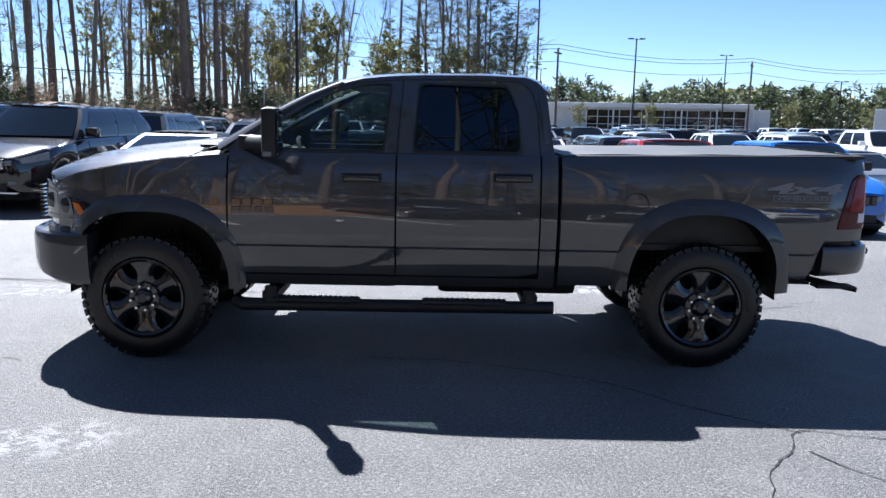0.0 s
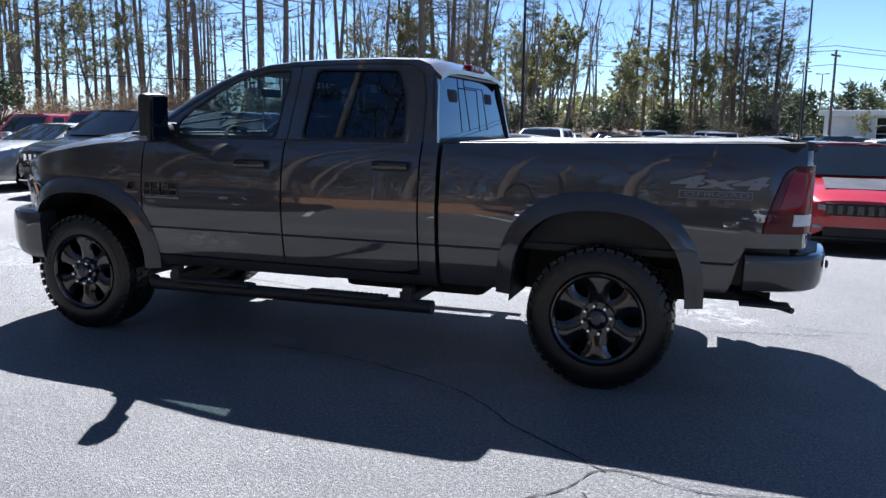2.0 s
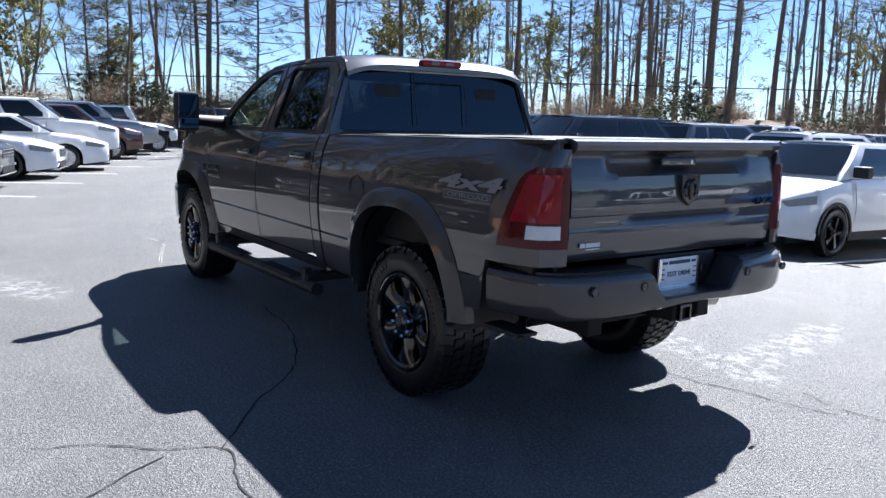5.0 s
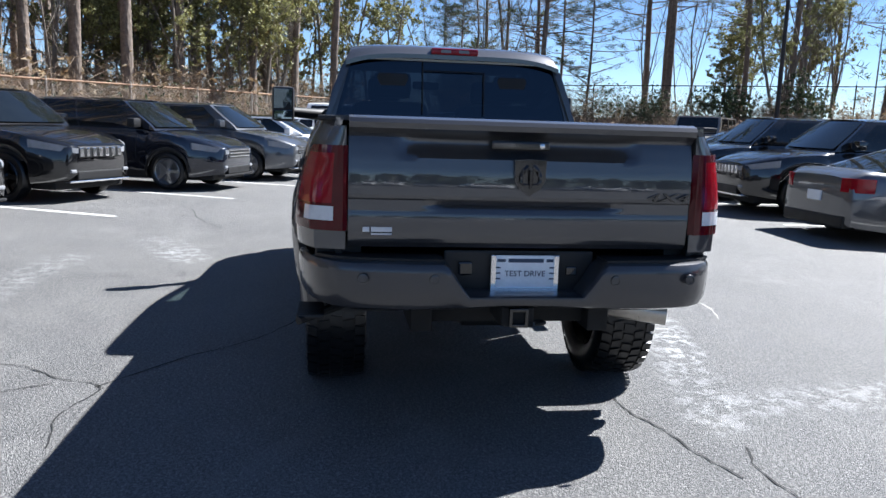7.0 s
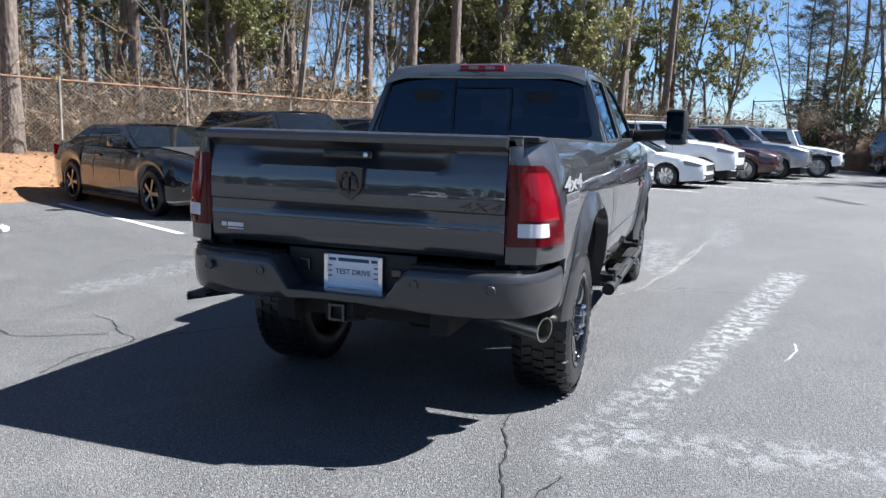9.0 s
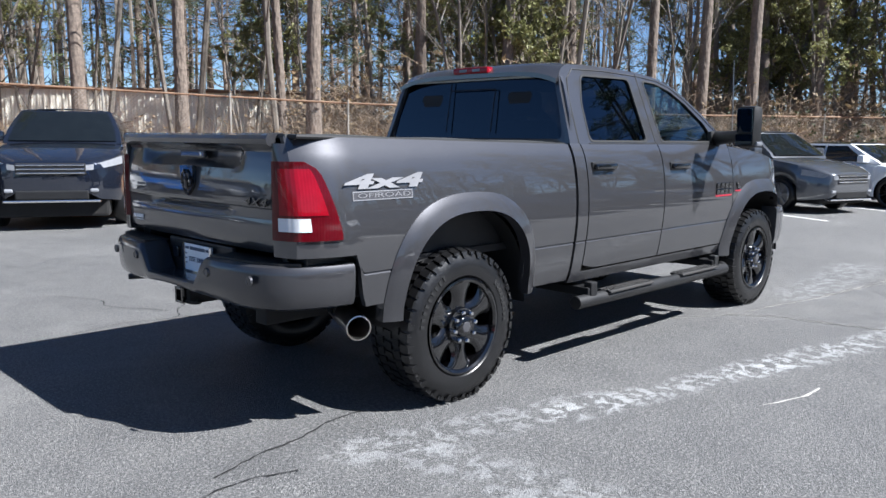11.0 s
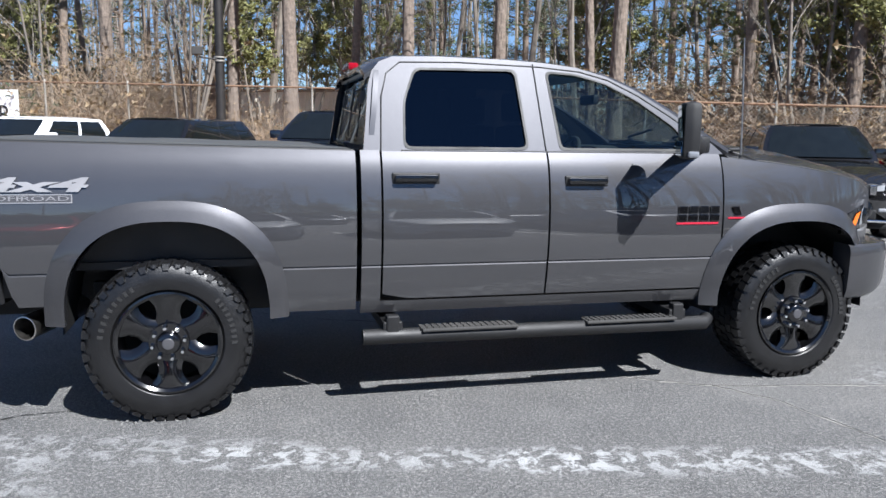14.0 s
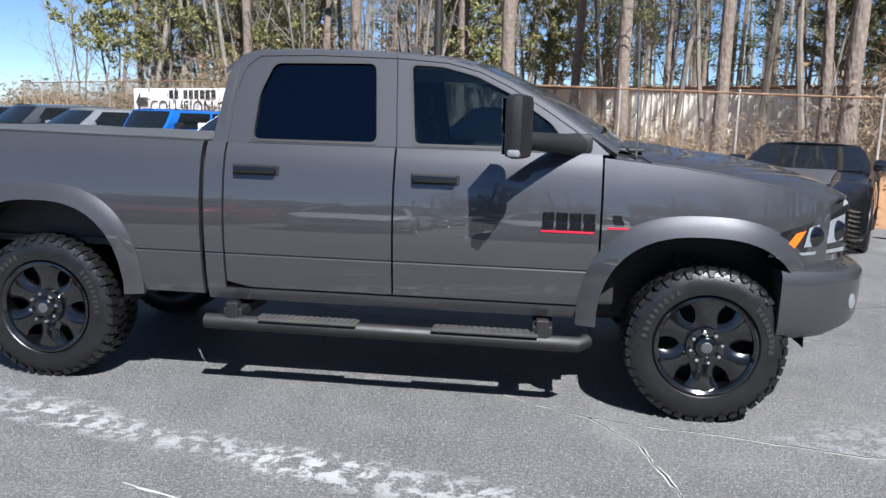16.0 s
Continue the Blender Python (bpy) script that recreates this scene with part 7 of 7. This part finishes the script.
wr = random.Random(21)
PINES = [pine(1, 19, 0.165, 11.0), pine(2, 21, 0.205, 13.0), pine(3, 16, 0.15, 4.5), pine(4, 18, 0.19, 5.5), pine(5, 12, 0.11, 2.2)]
BARES = [bare_tree(11, 13, 0.085), bare_tree(12, 10, 0.055, 3), bare_tree(13, 15, 0.12, first=0.35), bare_tree(14, 8, 0.05, 2, first=0.15),
         bare_tree(15, 9, 0.09, 2, 0.8, "small tree with pale yellow-green spring buds"), bare_tree(16, 7, 0.06, 3, 1.0, "small tree with pale yellow-green spring buds")]
BRUSH = [brush(31, 2.3, 1.6), brush(32, 1.7, 1.8, 0.4), brush(33, 2.8, 1.4, 0.15), brush(34, 1.9, 1.6, 0.5, SHRUB_LEAF)]
BUSH = [shrub(41, 2.2, 1.7), shrub(42, 3.0, 1.8)]
first_use = set()


def plant(proto, x, y, z, s=None):
    s = s or wr.uniform(0.85, 1.2)
    m = pose(x, y, z, 0, 0, wr.uniform(0, 360))
    if proto.name not in first_use:
        first_use.add(proto.name)
        ob = proto
        ob.matrix_world = m
    else:
        ob = copy_thing(proto, m)
    ob.scale = (s, s, s * wr.uniform(0.92, 1.1))


def behind(q, r):
    p = bank_point(q, -r)
    return p.x, p.y, p.z


# big trunks just behind the near fence
for q, r, i, s in ((-30, 3, 1, 1.1), (-27.5, 1.5, 0, 1.2), (-25, 2.2, 1, 1.0), (-23.6, 1.2, 0, 1.1), (-22.6, 2.0, 1, 1.1), (-20.5, 1.2, 0, 1.0), (-18.8, 2.6, 1, 1.15), (-16.8, 1.6, 1, 1.1), (-15.6, 3.0, 0, 1.2), (-14.0, 1.4, 0, 1.25),
                   (-12.6, 2.0, 1, 1.0), (-10.5, 1.8, 0, 1.1), (-8.0, 2.6, 1, 1.05), (-5.5, 1.5, 0, 1.2), (-3.0, 2.2, 0, 1.0), (0.3, 1.0, 1, 1.05), (1.2, 2.2, 0, 0.9), (4.0, 3.0, 1, 1.0), (6.6, 2.2, 0, 1.25), (9.0, 4.0, 0, 1.0),
                   (10.2, 1.6, 1, 1.15), (13.0, 3.2, 1, 1.1), (15.0, 5.0, 0, 1.0), (18.0, 3.0, 1, 1.2), (21.0, 4.5, 0, 1.1), (24.0, 2.8, 1, 1.1), (27.0, 4.0, 0, 1.2), (30.0, 3.0, 1, 1.0), (34.0, 4.0, 0, 1.1)):
    plant(PINES[i], *behind(q, r), s)
for k in range(110):
    q = wr.uniform(-33, 38)
    if -3 < q < 17 and k % 5 < 2:
        continue
    plant(wr.choice(BARES), *behind(q, wr.uniform(1.0, 8.0)))
for k in range(40):
    q = wr.uniform(-33, 40)
    plant(PINES[wr.choice((2, 3, 4, 2, 3))], *behind(q, wr.uniform(19.5, 30) if -4 < q < 22 else wr.uniform(9, 28)), wr.uniform(0.9, 1.3))
for k in range(74):
    q = -33 + k * 1.0 + wr.uniform(-0.5, 0.5)
    open_side = -4 < q < 17
    if open_side and k % 2:
        continue
    plant(BRUSH[1] if open_side and k % 4 else wr.choice(BRUSH), *behind(q, wr.uniform(0.6, 2.6)), 0.75 if open_side else None)
for k in range(46):
    q = wr.choice((wr.uniform(-33, 1), wr.uniform(-33, 1), wr.uniform(15, 38)))
    plant(BRUSH[(0, 2, 0)[k % 3]], *behind(q, wr.uniform(2.2, 6.5)), wr.uniform(1.2, 1.75))
for k in range(14):
    plant(wr.choice(BUSH), *behind(wr.choice((wr.uniform(-32, -5), wr.uniform(22, 36))), wr.uniform(3, 9)))
# woods across the lot
for k in range(115):
    u = wr.random() ** 0.7
    v = wr.uniform(0.16, 0.62)
    p = wood_bank(u, v)
    plant(wr.choices(PINES + BARES, (2, 2, 3, 3, 2, 3, 2, 3, 2, 1, 2))[0], p.x, p.y, p.z)
for k in range(66):
    u = (k + wr.random()) / 66
    p = wood_bank(u, wr.uniform(0.10, 0.30))
    plant(wr.choice(BUSH + BRUSH[1:4]), p.x, p.y, p.z, wr.uniform(0.7, 1.1))

# trees where the two fences meet
for k in range(12):
    x = wr.uniform(-52, -33)
    y = wr.uniform(2, 20) + (x + 40) * -0.4
    plant(wr.choices(PINES[2:] + BARES, (2, 3, 3, 3, 3, 3, 2, 2, 2))[0], x, y, 0.9)
for k in range(7):
    plant(wr.choice(BUSH), -36.5 - wr.uniform(0, 4) + k * 0.25, 2.5 + k * 1.9, 0.3, 0.7)
# far woods: many trunks and leaf clumps, joined
for nm, lab, place, count, hh, mt, sz in (
        ("far_woods", "dense mixed woods far behind the fence", lambda r: bank_point(r.uniform(-26, 70), -r.uniform(24, 48)), 230, 15, NEEDLE, 0.6),
        ("far_woods", "dense woods behind the far bank", lambda r: wood_bank(r.uniform(0.3, 1), r.uniform(0.62, 0.98)), 95, 14, NEEDLE, 0.55),
        ("far_woods", "distant line of pines beyond the showroom", lambda r: Vector((r.uniform(0, 190), r.uniform(195, 240), -1.0)), 220, 11.5, NEEDLE, 1.7),
        ("far_woods", "distant woods on the far side of the lot", lambda r: Vector((r.uniform(110, 140), r.uniform(-130, 150), -0.5)), 150, 9, NEEDLE, 1.7)):
    rnd = random.Random(len(lab))
    bm, cr = bmesh.new(), bmesh.new()
    for i in range(count):
        p = place(rnd)
        h = hh * rnd.uniform(0.55, 1.1)
        tube(bm, [p, p + Vector((rnd.gauss(0, 0.3), rnd.gauss(0, 0.3), h))], [rnd.uniform(0.10, 0.22), 0.05], 5, cap=False)
        for k in range(26 if sz > 1 else 13):
            z = h * (0.12 + 0.95 * rnd.random() ** 0.8)
            sp = 1.6 * (1.15 - z / h * 0.7)
            tuft(cr, p + Vector((rnd.gauss(0, sp), rnd.gauss(0, sp), z)), sz, 7 if sz > 1 else 16, rnd, 0.6, 0.16 if sz > 1 else 0.07)
    w = tagged(part(nm, bm, BARK_GREY), lab, "woods", kind="stuff")
    part("crowns", cr, mt, w)
bm = bmesh.new()
rnd = random.Random(77)
for i in range(9000):
    x = rnd.uniform(-60, 260)
    p = Vector((x, 250 + rnd.uniform(0, 40), 0))
    p.z = (9 + 5 * noise.noise(Vector((x * 0.015, 0, 9)))) * rnd.random()
    tuft(bm, p, 2.2, 2, rnd, 0.6, 0.4)
tagged(part("hillside_foliage", bm, BUD), "yellow-green budding trees on the distant hillside", "woods", kind="stuff")
for x, y in ((22, 120), (33, 118), (52, 112), (64, 110), (70, 116)):
    plant(BARES[5], x, y, ground_z(x, y), 0.75)
